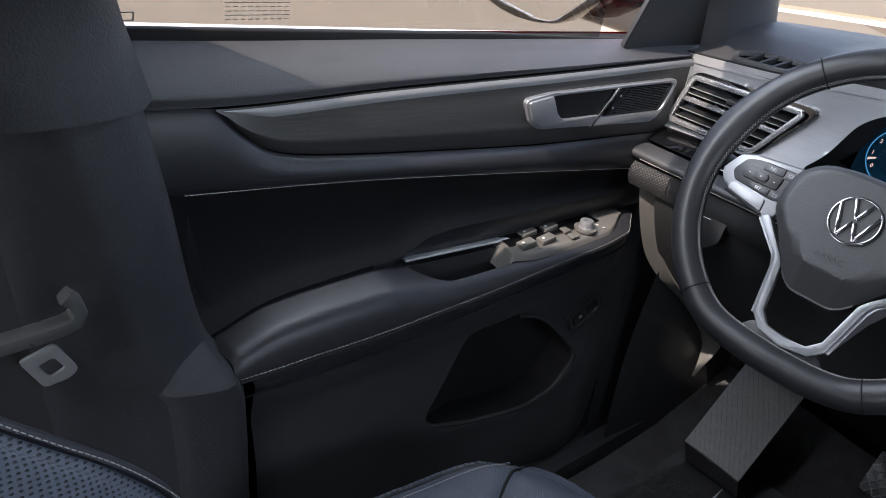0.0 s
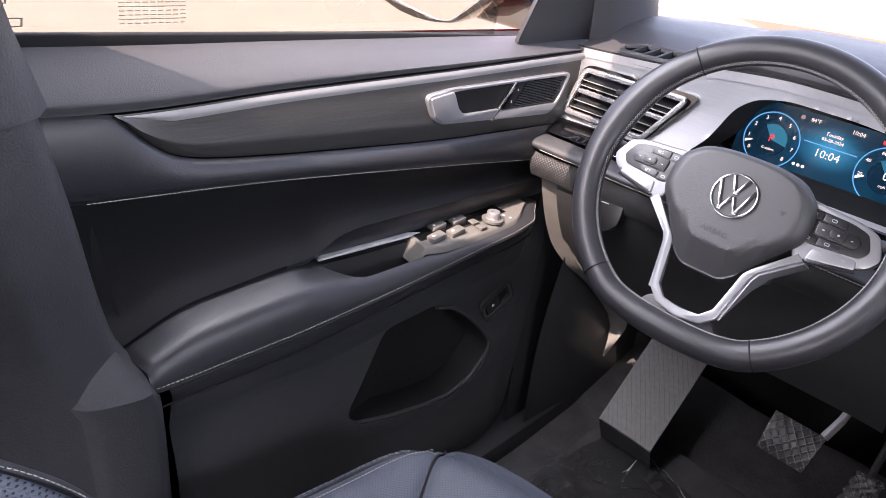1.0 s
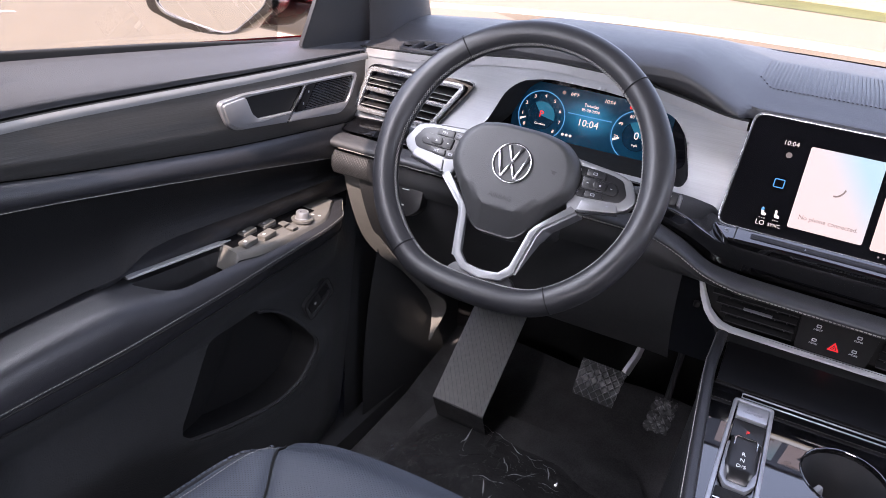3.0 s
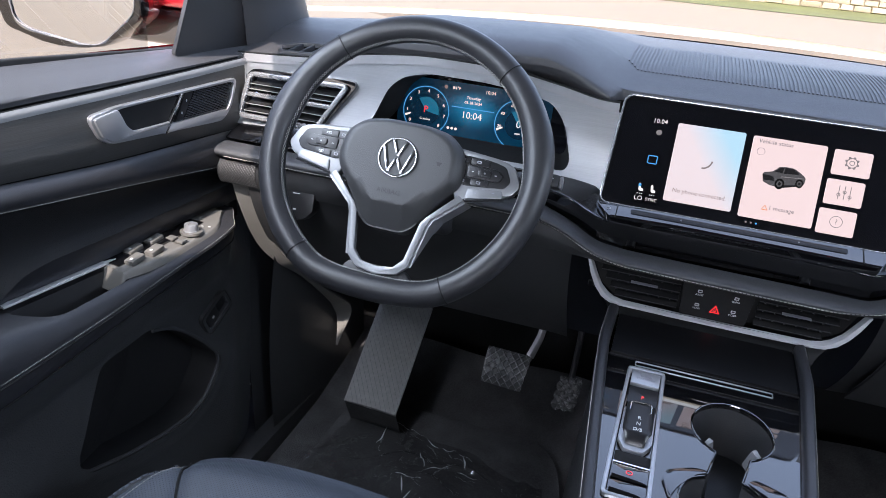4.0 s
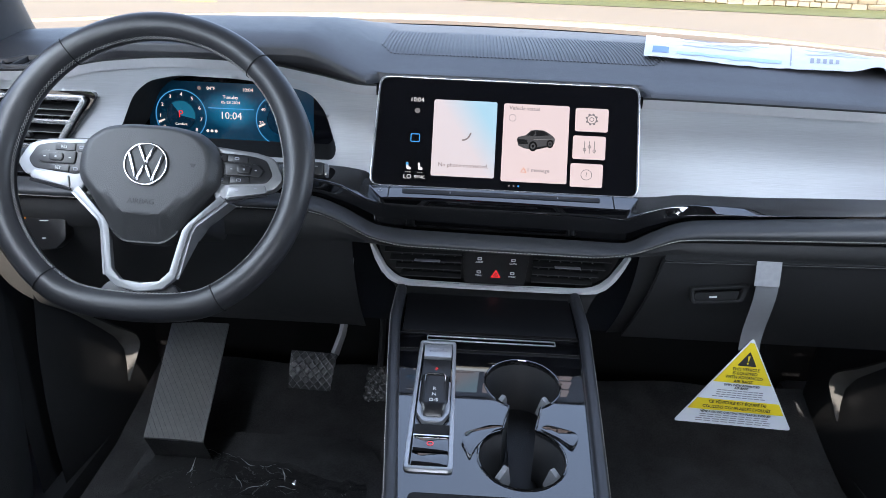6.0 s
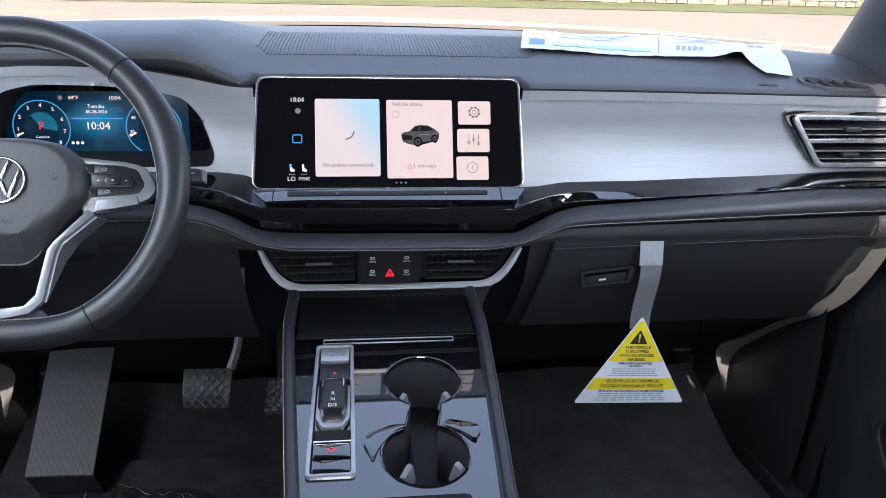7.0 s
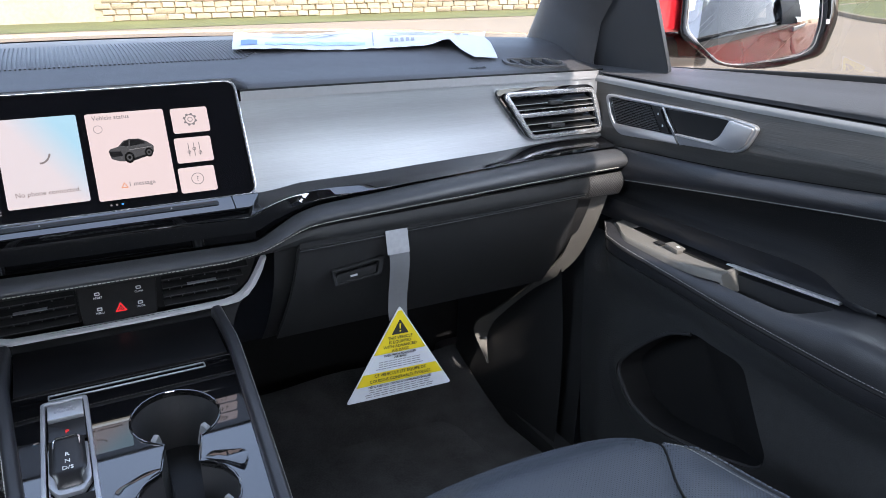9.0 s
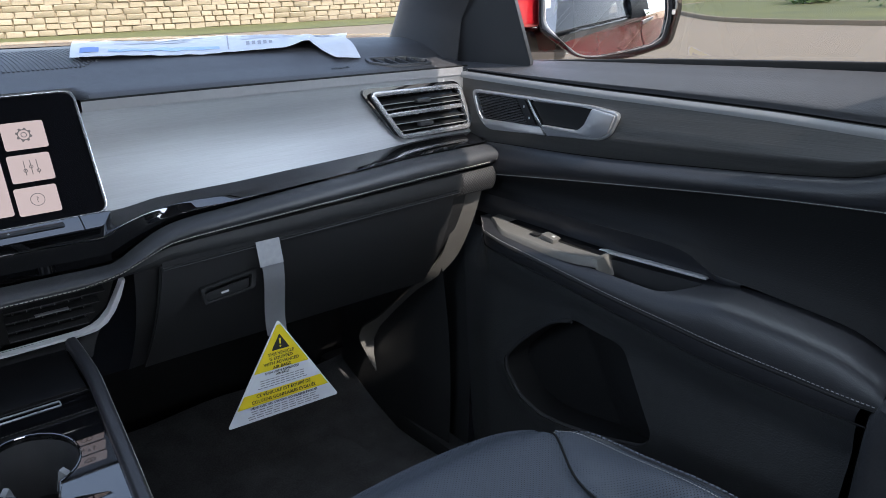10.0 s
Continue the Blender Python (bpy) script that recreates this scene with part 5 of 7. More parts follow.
part("under_cover", sheet(20, 6, lambda u, v: (-0.66 + 1.32 * u, 0.13 + 0.45 * v, 0.40 + 0.03 * v)), DARK, dash)

# light switch panel beside the wheel
m = basis((-0.625, -0.022, 0.585), (1, 0.02, 0.06), (0, 0.25, 1))
lp = part("light_panel", plate(rounded([(-0.036, 0.024), (0.036, 0.026), (0.034, -0.014), (0.018, -0.028), (-0.03, -0.028)], 0.006, 3), put(m @ pose(0, 0, 0.006)), 0.02, 0.002), BUTTON, dash, "black touch panel for the lights")
part("panel_legend", box(0.012, 0.0012, 0.0004, m @ pose(0.006, 0.012, 0.0064), 0), LEGEND, lp)
part("panel_legend", box(0.005, 0.0022, 0.0004, m @ pose(0.004, -0.012, 0.0064), 0), LEGEND, lp)
part("panel_lamp", box(0.006, 0.0022, 0.0004, m @ pose(-0.022, 0.016, 0.0064), 0), LIT_AMBER, lp)

# instrument cluster: dark shroud and lit display
cl = part("instrument_display", sheet(len(CLUSTER), 5, lambda u, v: (lambda a, b: Vector((-0.42 + (a + 0.42) * (1 - 0.09 * v), face_y(b) + 0.002 + 0.075 * v, 0.722 + (b - 0.722) * (1 - 0.12 * v))))(*CLUSTER[int(round(u * len(CLUSTER))) % len(CLUSTER)]), close_u=True), DARK, dash, "dark digital instrument display")
CM = basis((-0.3995, 0.118, 0.722), (1, 0, 0), (0, 0.10, 1))
part("cluster_glass", plate(rounded(rect(-0.150, -0.050, 0.165, 0.066), 0.02), put(CM @ pose(0, 0, -0.002)), 0.003), SCREEN_OFF, cl)


def ring_poly(cx, cy, r, n=40, a0=0.0, a1=6.28319):
    return [(cx + r * math.cos(a0 + (a1 - a0) * k / n), cy + r * math.sin(a0 + (a1 - a0) * k / n)) for k in range(n)]


def flat(name, poly, material, parent, m, lift, holes=()):
    return part(name, plate(poly, put(m @ pose(0, 0, lift)), 0.0003, holes=holes), material, parent)


flat("display_field", rounded(rect(-0.122, -0.044, 0.122, 0.050), 0.01), shaded_glow("lit_deep_blue", (0.015, 0.36, 0.68), (0.0008, 0.004, 0.010), 0.066, (-0.3995, 0.118, 0.733), (0.046, 0.2, 0.030)), cl, CM, 0.0)
flat("display_line", rect(-0.034, 0.0125, 0.034, 0.0138), LIT_CYAN, cl, CM, 0.001)
for cx in (-0.0745, 0.0745):
    flat("dial_ring", ring_poly(cx, 0.0, 0.0380), LIT_CYAN, cl, CM, 0.0012, [ring_poly(cx, 0.0, 0.0366)])
    flat("dial_face", ring_poly(cx, 0.0, 0.0215), LIT_NAVY, cl, CM, 0.0012)
    flat("dial_sweep", [(cx, 0.0)] + ring_poly(cx, 0.0, 0.0215, 14, -0.2, 2.4), LIT_TEAL, cl, CM, 0.0016)
    flat("needle", [(cx - 0.034, -0.009), (cx - 0.024, -0.0055), (cx - 0.024, -0.0075), (cx - 0.033, -0.0125)], LIT_WHITE, cl, CM, 0.0018)
for k in range(9):
    a = radians(215 - 32 * k)
    writing(str(k), 0.0075, CM @ pose(-0.0745 + 0.0305 * math.cos(a), 0.0305 * math.sin(a), 0.002), LIT_WHITE, cl, "dial_number")
for k, tx in enumerate(("20", "40", "60", "80")):
    a = radians(190 - 38 * k)
    writing(tx, 0.0065, CM @ pose(0.0745 + 0.030 * math.cos(a), 0.030 * math.sin(a), 0.002), LIT_WHITE, cl, "dial_number")
writing("P", 0.015, CM @ pose(-0.0745, 0.002, 0.002), LIT_RED, cl, "gear_letter")
writing("Comfort", 0.005, CM @ pose(-0.0745, -0.0125, 0.002), LIT_WHITE, cl, "mode_word")
writing("0", 0.016, CM @ pose(0.0745, 0.001, 0.002), LIT_WHITE, cl, "speed_number")
writing("mph", 0.005, CM @ pose(0.0745, -0.0125, 0.002), LIT_WHITE, cl, "unit_word")
writing("Tuesday", 0.0068, CM @ pose(0.0, 0.0295, 0.002), LIT_WHITE, cl, "date_line")
writing("05-28-2024", 0.0060, CM @ pose(0.0, 0.0220, 0.002), LIT_WHITE, cl, "date_line")
writing("10:04", 0.0150, CM @ pose(0.0, 0.0025, 0.002), LIT_WHITE, cl, "clock")
writing("10:04", 0.0075, CM @ pose(0.0255, 0.0410, 0.002), LIT_WHITE, cl, "clock")
writing("84°F", 0.007, CM @ pose(-0.0285, 0.0410, 0.002), LIT_WHITE, cl, "temperature")
writing("4", 0.007, CM @ pose(0.036, -0.036, 0.002), LIT_WHITE, cl, "gauge_number")
for k in range(3):
    flat("warning_lamp", ring_poly(-0.0355 + 0.0062 * k, -0.0205, 0.0022, 10), LIT_WHITE, cl, CM, 0.0014)
flat("belt_lamp", ring_poly(0.058, 0.040, 0.0028, 10), LIT_RED, cl, CM, 0.0014)
flat("status_icon", ring_poly(-0.046, 0.0410, 0.003, 12), LIT_GREY, cl, CM, 0.0014)

# ---- centre touchscreen ----
tilt = math.atan(0.433)
SM = basis((0.0, 0.0, 0.665), (1, 0, 0), (0, math.sin(tilt), math.cos(tilt)))
screen = thing("touchscreen", "large black centre touchscreen showing a lit menu", "screen")
frame_out = rounded([(-0.180, 0.0), (0.180, 0.0), (0.177, 0.150), (-0.173, 0.150)], 0.014, 5)
frame_in = rounded([(-0.1770, 0.0012), (0.1770, 0.0012), (0.1742, 0.1470), (-0.1702, 0.1470)], 0.012, 5)
part("screen_frame", plate(frame_out, put(SM @ pose(0, 0, 0.004)), 0.03, 0.0012, holes=[frame_in]), VENT_SILVER, screen, "thin satin silver frame")
part("screen_glass", plate(frame_in, put(SM @ pose(0, 0, 0.0015)), 0.012), SCREEN_OFF, screen, "glossy black screen glass")


def shown(name, poly, material, lift=0.002, holes=()):
    return flat(name, [(x, y * 0.965 + 0.002) for x, y in poly], material, screen, SM, lift, [[(x, y * 0.965 + 0.002) for x, y in h] for h in holes])


shown("menu_card", rounded(rect(-0.098, 0.015, -0.013, 0.122), 0.003), shaded_glow("lit_pink_to_blue", (0.50, 0.80, 0.95), (0.95, 0.80, 0.79), 0.105, (-0.062, 0.031, 0.736), (0.040, 1, 0.040), radians(-36)))
shown("menu_card", rounded(rect(-0.004, 0.012, 0.084, 0.121), 0.003), LIT_PINK)
for k in range(3):
    shown("menu_button", rounded(rect(0.0885 + 0.0018 * k, 0.0093 + 0.0388 * k, 0.1318 + 0.0022 * k, 0.0420 + 0.0388 * k), 0.003), LIT_PINK)


def said(t, size, x, y, material, align="CENTER"):
    writing(t, size, SM @ pose(x, y * 0.965 + 0.002, 0.0028), material, screen, "screen_word", align)


said("10:04", 0.0085, -0.121, 0.120, LIT_WHITE)
said("No phone connected.", 0.0076, -0.055, 0.0307, LIT_GREY)
said("Vehicle status", 0.0074, 0.0238, 0.1147, LIT_GREY)
said("1 message", 0.0074, 0.0455, 0.0292, LIT_GREY)
said("LO", 0.0085, -0.129, 0.0117, LIT_WHITE)
said("SYNC", 0.006, -0.1124, 0.0117, LIT_WHITE)
said("?", 0.009, 0.110, 0.0261, LIT_GREY)
shown("round_icon", ring_poly(-0.120, 0.105, 0.0038, 16), LIT_GREY)
shown("home_icon", rounded(rect(-0.1275, 0.0607, -0.1147, 0.0727), 0.002), LIT_CYAN, 0.002, [rect(-0.1262, 0.0620, -0.1160, 0.0714)])
shown("help_icon", ring_poly(0.110, 0.0264, 0.0075, 24), LIT_GREY, 0.0026, [ring_poly(0.110, 0.0264, 0.0068, 24)])
gear = [(0.114 + (0.0085 if (k // 2) % 2 else 0.0066) * math.cos(6.28319 * k / 32), 0.104 + (0.0085 if (k // 2) % 2 else 0.0066) * math.sin(6.28319 * k / 32)) for k in range(32)]
shown("settings_icon", gear, LIT_GREY, 0.0026, [ring_poly(0.114, 0.104, 0.0056, 20)])
shown("settings_icon", ring_poly(0.114, 0.104, 0.0032, 16), LIT_GREY, 0.0026, [ring_poly(0.114, 0.104, 0.0024, 16)])
for k in range(3):
    x = 0.1060 + 0.0065 * k
    shown("slider_icon", rect(x - 0.0004, 0.0562, x + 0.0004, 0.0735), LIT_GREY, 0.0026)
    shown("slider_icon", ring_poly(x, (0.0615, 0.0655, 0.060)[k], 0.0022, 12), LIT_GREY, 0.003, [ring_poly(x, (0.0615, 0.0655, 0.060)[k], 0.0014, 12)])
for k in range(2):
    x = -0.1285 + 0.0158 * k
    shown("seat_icon", [(x - 0.0030, 0.0312), (x - 0.0018, 0.0325), (x - 0.0002, 0.0318), (x + 0.0005, 0.0262), (x + 0.0034, 0.0252), (x + 0.0036, 0.0226), (x + 0.0028, 0.0217), (x - 0.0018, 0.0222), (x - 0.0024, 0.0240)], LIT_WHITE)
    for j in (-1, 0, 1):
        shown("seat_level", ring_poly(x + 0.0028 * j, 0.0184, 0.0007, 8), LIT_WHITE)
shown("seat_icon", rect(-0.1318, 0.0282, -0.1283, 0.0318), LIT_CYAN, 0.0026)
for k in range(3):
    shown("page_dot", ring_poly(0.0077 + 0.0062 * k, 0.006, 0.0013, 10), LIT_CYAN if k == 2 else LIT_GREY)
arc = [(-0.0575 + 0.011 * math.cos(a), 0.080 + 0.014 * math.sin(a)) for a in [radians(265 + 80 * k / 10) for k in range(11)]]
part("phone_icon", sweep([SM @ Vector((x, y, 0.0026)) for x, y in arc], rounded(rect(-0.0010, -0.0002, 0.0010, 0.0002), 0.0001, 1), up=SM.to_3x3() @ Vector((0, 0, 1))), LIT_GREY, screen)
# small picture of a car: a dark off-roader seen from its front corner
def pic(name, q, material, lift, holes=()):
    at = lambda a, b: (0.0152 + 0.0508 * a, (0.0555 + 0.0294 * b - 0.002) / 0.965)
    shown(name, [at(*p) for p in q], material, lift, [[at(*p) for p in h] for h in holes])


def wheel_poly(cx, cy, r):
    return [(cx + 0.82 * r * math.cos(0.3142 * k) / 1.73, cy + r * math.sin(0.3142 * k)) for k in range(20)]


PIC_BODY, PIC_DARK, PIC_BLACK = glow("lit_dark_grey", (0.11, 0.11, 0.115), 0.09), glow("lit_near_black", (0.02, 0.02, 0.022), 0.09), glow("lit_black", (0.008, 0.008, 0.008), 0.09)
pic("car_picture", [(0.02, 0.40), (0.0, 0.55), (0.04, 0.64), (0.22, 0.72), (0.36, 0.95), (0.50, 1.0), (0.70, 0.98), (0.86, 0.84), (0.96, 0.70), (1.0, 0.62), (0.99, 0.40), (0.94, 0.28), (0.60, 0.12), (0.46, 0.06), (0.20, 0.12), (0.04, 0.24)], PIC_BODY, 0.0026)
pic("car_picture_windows", [(0.26, 0.72), (0.38, 0.92), (0.50, 0.965), (0.69, 0.945), (0.82, 0.82), (0.83, 0.75), (0.50, 0.69)], PIC_DARK, 0.003)
pic("car_picture_pillar", [(0.45, 0.70), (0.475, 0.96), (0.50, 0.96), (0.48, 0.70)], PIC_BODY, 0.0033)
pic("car_picture_front", [(0.02, 0.42), (0.015, 0.55), (0.26, 0.52), (0.30, 0.32), (0.06, 0.30)], PIC_DARK, 0.003)
pic("car_picture_line", [(0.44, 0.56), (0.97, 0.62), (0.97, 0.60), (0.44, 0.53)], LIT_GREY, 0.003)
pic("car_picture_sill", [(0.52, 0.10), (0.93, 0.28), (0.93, 0.34), (0.54, 0.20)], PIC_DARK, 0.003)
for cx, cy, r in ((0.43, 0.23, 0.23), (0.875, 0.37, 0.19)):
    pic("car_picture_wheel", wheel_poly(cx, cy, r), PIC_BLACK, 0.0034)
    pic("car_picture_rim", wheel_poly(cx, cy, r * 0.62), PIC_BODY, 0.0038, [wheel_poly(cx, cy, r * 0.30)])
shown("status_icon", ring_poly(0.008, 0.101, 0.005, 20), LIT_GREY, 0.0026, [ring_poly(0.008, 0.101, 0.0045, 20)])
shown("alert_icon", [(0.022, 0.0255), (0.030, 0.0255), (0.026, 0.0325)], LIT_AMBER, 0.0026, [[(0.0232, 0.0262), (0.0288, 0.0262), (0.026, 0.0311)]])
# touch slider under the glass
TB = SM @ pose(0, 0.001, 0.003) @ pose(0, 0, 0, -40, 0, 0)
bar = part("touch_bar", plate(rounded([(-0.182, 0.0), (0.182, 0.0), (0.165, -0.027), (-0.160, -0.027)], 0.004, 2), put(TB), 0.02, 0.0015), PIANO, screen, "glossy black touch bar")
part("bar_slot", plate(rounded(rect(-0.134, -0.0150, 0.128, -0.0070), 0.002, 2), put(TB @ pose(0, 0, 0.0012)), 0.001, 0.0003), BUTTON, bar)
part("bar_groove", plate(rect(-0.131, -0.0118, 0.125, -0.0106), put(TB @ pose(0, 0, 0.0016)), 0.0004), PILLAR, bar)
for x in (-0.152, 0.146):
    part("bar_joint", plate(rect(x - 0.0006, -0.026, x + 0.0006, -0.001), put(TB @ pose(0, 0, 0.0006)), 0.0004), DARK, bar)
for x in (-0.070, 0.072):
    part("bar_mark", plate([(x - 0.0012, -0.0128), (x + 0.0012, -0.0128), (x, -0.0092)], put(TB @ pose(0, 0, 0.0020)), 0.0003), GREYSTRIP, bar)
part("power_mark", plate(ring_poly(-0.163, -0.012, 0.0026, 14), put(TB @ pose(0, 0, 0.0008)), 0.0003, holes=[ring_poly(-0.163, -0.012, 0.0021, 14)]), GREYSTRIP, bar)

# ---- lower vents and hazard switch ----
unit = thing("centre_vents", "pair of black centre air vents with a chrome edge", "air vent")
U = basis((0.0, 0.006, 0.548), (1, 0, 0), (0, -0.15, 1))
shape = rounded([(-0.172, 0.032), (0.176, 0.030), (0.160, -0.012), (0.138, -0.027), (-0.136, -0.027), (-0.158, -0.010)], 0.006, 3)
part("vent_bed", plate(shape, put(U @ pose(0, 0, -0.018)), 0.02), DARK, unit)
rim_out = [(-0.178, 0.035), (-0.172, 0.014), (-0.163, -0.006), (-0.152, -0.0205), (-0.140, -0.0275), (-0.124, -0.0295), (-0.06, -0.0300), (0.0, -0.0302), (0.06, -0.0300), (0.126, -0.0295), (0.142, -0.0275), (0.155, -0.0200), (0.166, -0.006), (0.175, 0.012), (0.182, 0.032)]
rim_in = [(0.178, 0.032), (0.168, 0.012), (0.158, -0.006), (0.147, -0.0175), (0.137, -0.0230), (0.124, -0.0262), (0.06, -0.0272), (0.0, -0.0274), (-0.06, -0.0272), (-0.122, -0.0262), (-0.135, -0.0230), (-0.144, -0.0175), (-0.155, -0.006), (-0.165, 0.014), (-0.174, 0.035)]
part("chrome_edge", plate(rim_out + rim_in, put(U @ pose(0, 0, 0.006)), 0.012, 0.0007), LEDGE, unit, "satin chrome edge")
for side_x in (-1, 1):
    for k in range(4):
        b = 0.022 - 0.0125 * k
        x0, x1 = 0.05, 0.158 - 0.0075 * k
        part("slat", box(x1 - x0, 0.0018, 0.012, U @ pose(side_x * (x0 + x1) / 2, b, -0.006, 14, 0, 0), 0.0006), DARK, unit)
        # paler front strip stands in for the slat's slim highlight
        part("slat_glint", box(x1 - x0, 0.0011, 0.0012, U @ pose(side_x * (x0 + x1) / 2, b - 0.0006, 0.0005), 0.0003), HARD, unit)
    part("slider", box(0.036, 0.0012, 0.006, U @ pose(side_x * 0.098, 0.0105, 0.001), 0.0005), SATIN, unit)
    for k in range(6):
        part("fin", box(0.0014, 0.045, 0.01, U @ pose(side_x * (0.06 + 0.015 * k), 0.0, -0.016), 0), HARD, unit)
panel = part("button_panel", plate(rounded([(-0.048, 0.028), (0.044, 0.027), (0.040, -0.024), (-0.045, -0.024)], 0.004, 2), put(U @ pose(0, 0, 0.0)), 0.006, 0.001), DARK, unit, "black button panel")
flat("hazard_mark", [(-0.008, -0.012), (0.006, -0.012), (-0.001, 0.001)], LIT_RED, panel, U, 0.0006, [[(-0.0055, -0.0105), (0.0035, -0.0105), (-0.001, -0.0022)]])
flat("hazard_mark", [(-0.0035, -0.0095), (0.0015, -0.0095), (-0.001, -0.005)], LIT_RED, panel, U, 0.0006, [[(-0.0024, -0.0088), (0.0004, -0.0088), (-0.001, -0.0062)]])
for x, y, word in ((-0.025, 0.012, "ASSIST"), (0.022, 0.012, "CLIMA"), (-0.025, -0.0095, "MENU"), (0.022, -0.0095, "MODE")):
    writing(word, 0.0036, U @ pose(x, y, 0.0006), LEGEND, panel, "button_word")
    flat("button_icon", rounded(rect(x - 0.003, y + 0.0032, x + 0.003, y + 0.0078), 0.001, 2), LEGEND, panel, U, 0.0006, [rect(x - 0.0018, y + 0.0044, x + 0.0018, y + 0.0066)])
part("lower_fascia", sheet(20, 8, lambda u, v: ((2 * u - 1) * (0.15 - 0.02 * v), 0.012 + 0.015 * v - 0.03 * v * v, 0.522 - 0.03 * v)), DARK, unit, "glossy black fascia below the vents")

# ---- steering wheel ----
wheel = thing("steering_wheel", "black leather steering wheel with silver spokes", "steering wheel")
WM = Matrix.Translation((-0.409, -0.150, 0.716)) @ Matrix.Rotation(radians(3.0), 4, "Z") @ basis((0, 0, 0), (1, 0, 0), (0, math.sin(radians(28)), math.cos(radians(28)))) @ Matrix.Rotation(radians(-2.0), 4, "Z")


def rim_at(a, r=0.168):
    x, y = r * math.cos(a), r * math.sin(a)
    lim = -(r - 0.004)
    if y < lim + 0.02:
        k = lim + 0.02 - y
        y = lim + 0.02 - 0.022 * (1 - math.exp(-k / 0.022))
    return Vector((x, y, 0))


def rim(u, v):
    a = u * 2 * math.pi
    c = rim_at(a)
    o = Vector((math.cos(a), math.sin(a), 0))
    t = v * 2 * math.pi
    fat = 1 + 0.14 * math.exp(-((math.sin(a) - 0.25) / 0.22) ** 2)
    return WM @ (c + o * (0.0163 * fat * math.cos(t)) + Vector((0, 0, 0.0175 * math.sin(t))))


part("rim", sheet(120, 18, rim, True, True), RIM_LEATHER, wheel, "black leather rim with pale cross stitching")
# zigzag stitching round the inner edge
for phase in (0, 1):
    zig = []
    for k in range(240):
        a = 2 * math.pi * k / 240
        fat = 1 + 0.14 * math.exp(-((math.sin(a) - 0.25) / 0.22) ** 2)
        t = math.pi - 0.30 + (0.13 if (k + phase) % 2 else -0.13)
        zig.append(WM @ (rim_at(a) + Vector((math.cos(a), math.sin(a), 0)) * (0.0166 * fat * math.cos(t)) + Vector((0, 0, 0.0178 * math.sin(t)))))
    part("stitching", sweep(zig, circle(0.00042, 4), up=WM.to_3x3() @ Vector((0, 0, 1)), closed=True), WHEEL_THREAD, wheel, "pale cross stitching")
for a in (2.266, 0.869, -2.215, -1.005):
    ring = []
    for k in range(24):
        t = 6.28319 * k / 24
        o = Vector((math.cos(a), math.sin(a), 0))
        ring.append(WM @ (rim_at(a) + o * (0.0166 * math.cos(t)) + Vector((0, 0, 0.0181 * math.sin(t)))))
    part("rim_seam", sweep(ring, circle(0.0007, 5), up=(0.3, 0.5, 0.8), closed=True), DARK, wheel)

HUB = rounded([(-0.053, 0.042), (-0.024, 0.0475), (0.028, 0.0475), (0.057, 0.042), (0.076, 0.026), (0.083, 0.006), (0.082, -0.018), (0.062, -0.040), (0.036, -0.078), (0.024, -0.087), (-0.020, -0.087), (-0.032, -0.078), (-0.058, -0.040), (-0.076, -0.018), (-0.077, 0.006), (-0.072, 0.026)], 0.010, 4)


def hub(u, v):
    a, b = HUB[int(round(u * len(HUB))) % len(HUB)]
    if v < 0.25:
        return WM @ Vector((a, b, -0.020 + 0.026 * v / 0.25))
    k = 1 - (v - 0.25) / 0.75
    x, y = 0.003 + (a - 0.003) * k, b * k
    z = 0.0225 - 0.0145 * max(0, (k - 0.80) / 0.20) ** 2.2
    fold = -0.056 + 0.71 * max(0, abs(x - 0.003) - 0.02)
    return WM @ Vector((x, y, min(z, 0.0225 - 0.62 * max(0, fold - y))))


HUB_PLASTIC = mat("wheel_hub_plastic", (0.034, 0.034, 0.0345), 0.5, vary=0.06, bump=0.25, bump_scale=900)
part("airbag_cover", sheet(len(HUB), 46, hub, True), HUB_PLASTIC, wheel, "matt grey airbag cover", 0.4)
writing("AIRBAG", 0.0085, WM @ pose(0.0015, -0.0432, 0.0227), mat("embossed_grey", (0.012, 0.012, 0.012), 0.6), wheel, "airbag_word", lift=0.0002)
part("horn_mark", plate([(0.050, 0.003), (0.0575, 0.003), (0.0555, 0.0005), (0.0555, -0.0012), (0.052, -0.0012), (0.052, 0.0005)], put(WM @ pose(0, 0, 0.0229)), 0.0004), mat("embossed_dark", (0.012, 0.012, 0.012), 0.6), wheel)
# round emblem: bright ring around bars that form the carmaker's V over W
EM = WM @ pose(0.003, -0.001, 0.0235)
em = part("emblem", plate(ring_poly(0, 0, 0.0232, 40), put(EM), 0.004), HUB_PLASTIC, wheel, "round bright carmaker's emblem, a V over a W")
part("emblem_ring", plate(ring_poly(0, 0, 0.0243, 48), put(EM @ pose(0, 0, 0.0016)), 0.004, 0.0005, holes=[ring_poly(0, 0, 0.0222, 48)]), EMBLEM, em)
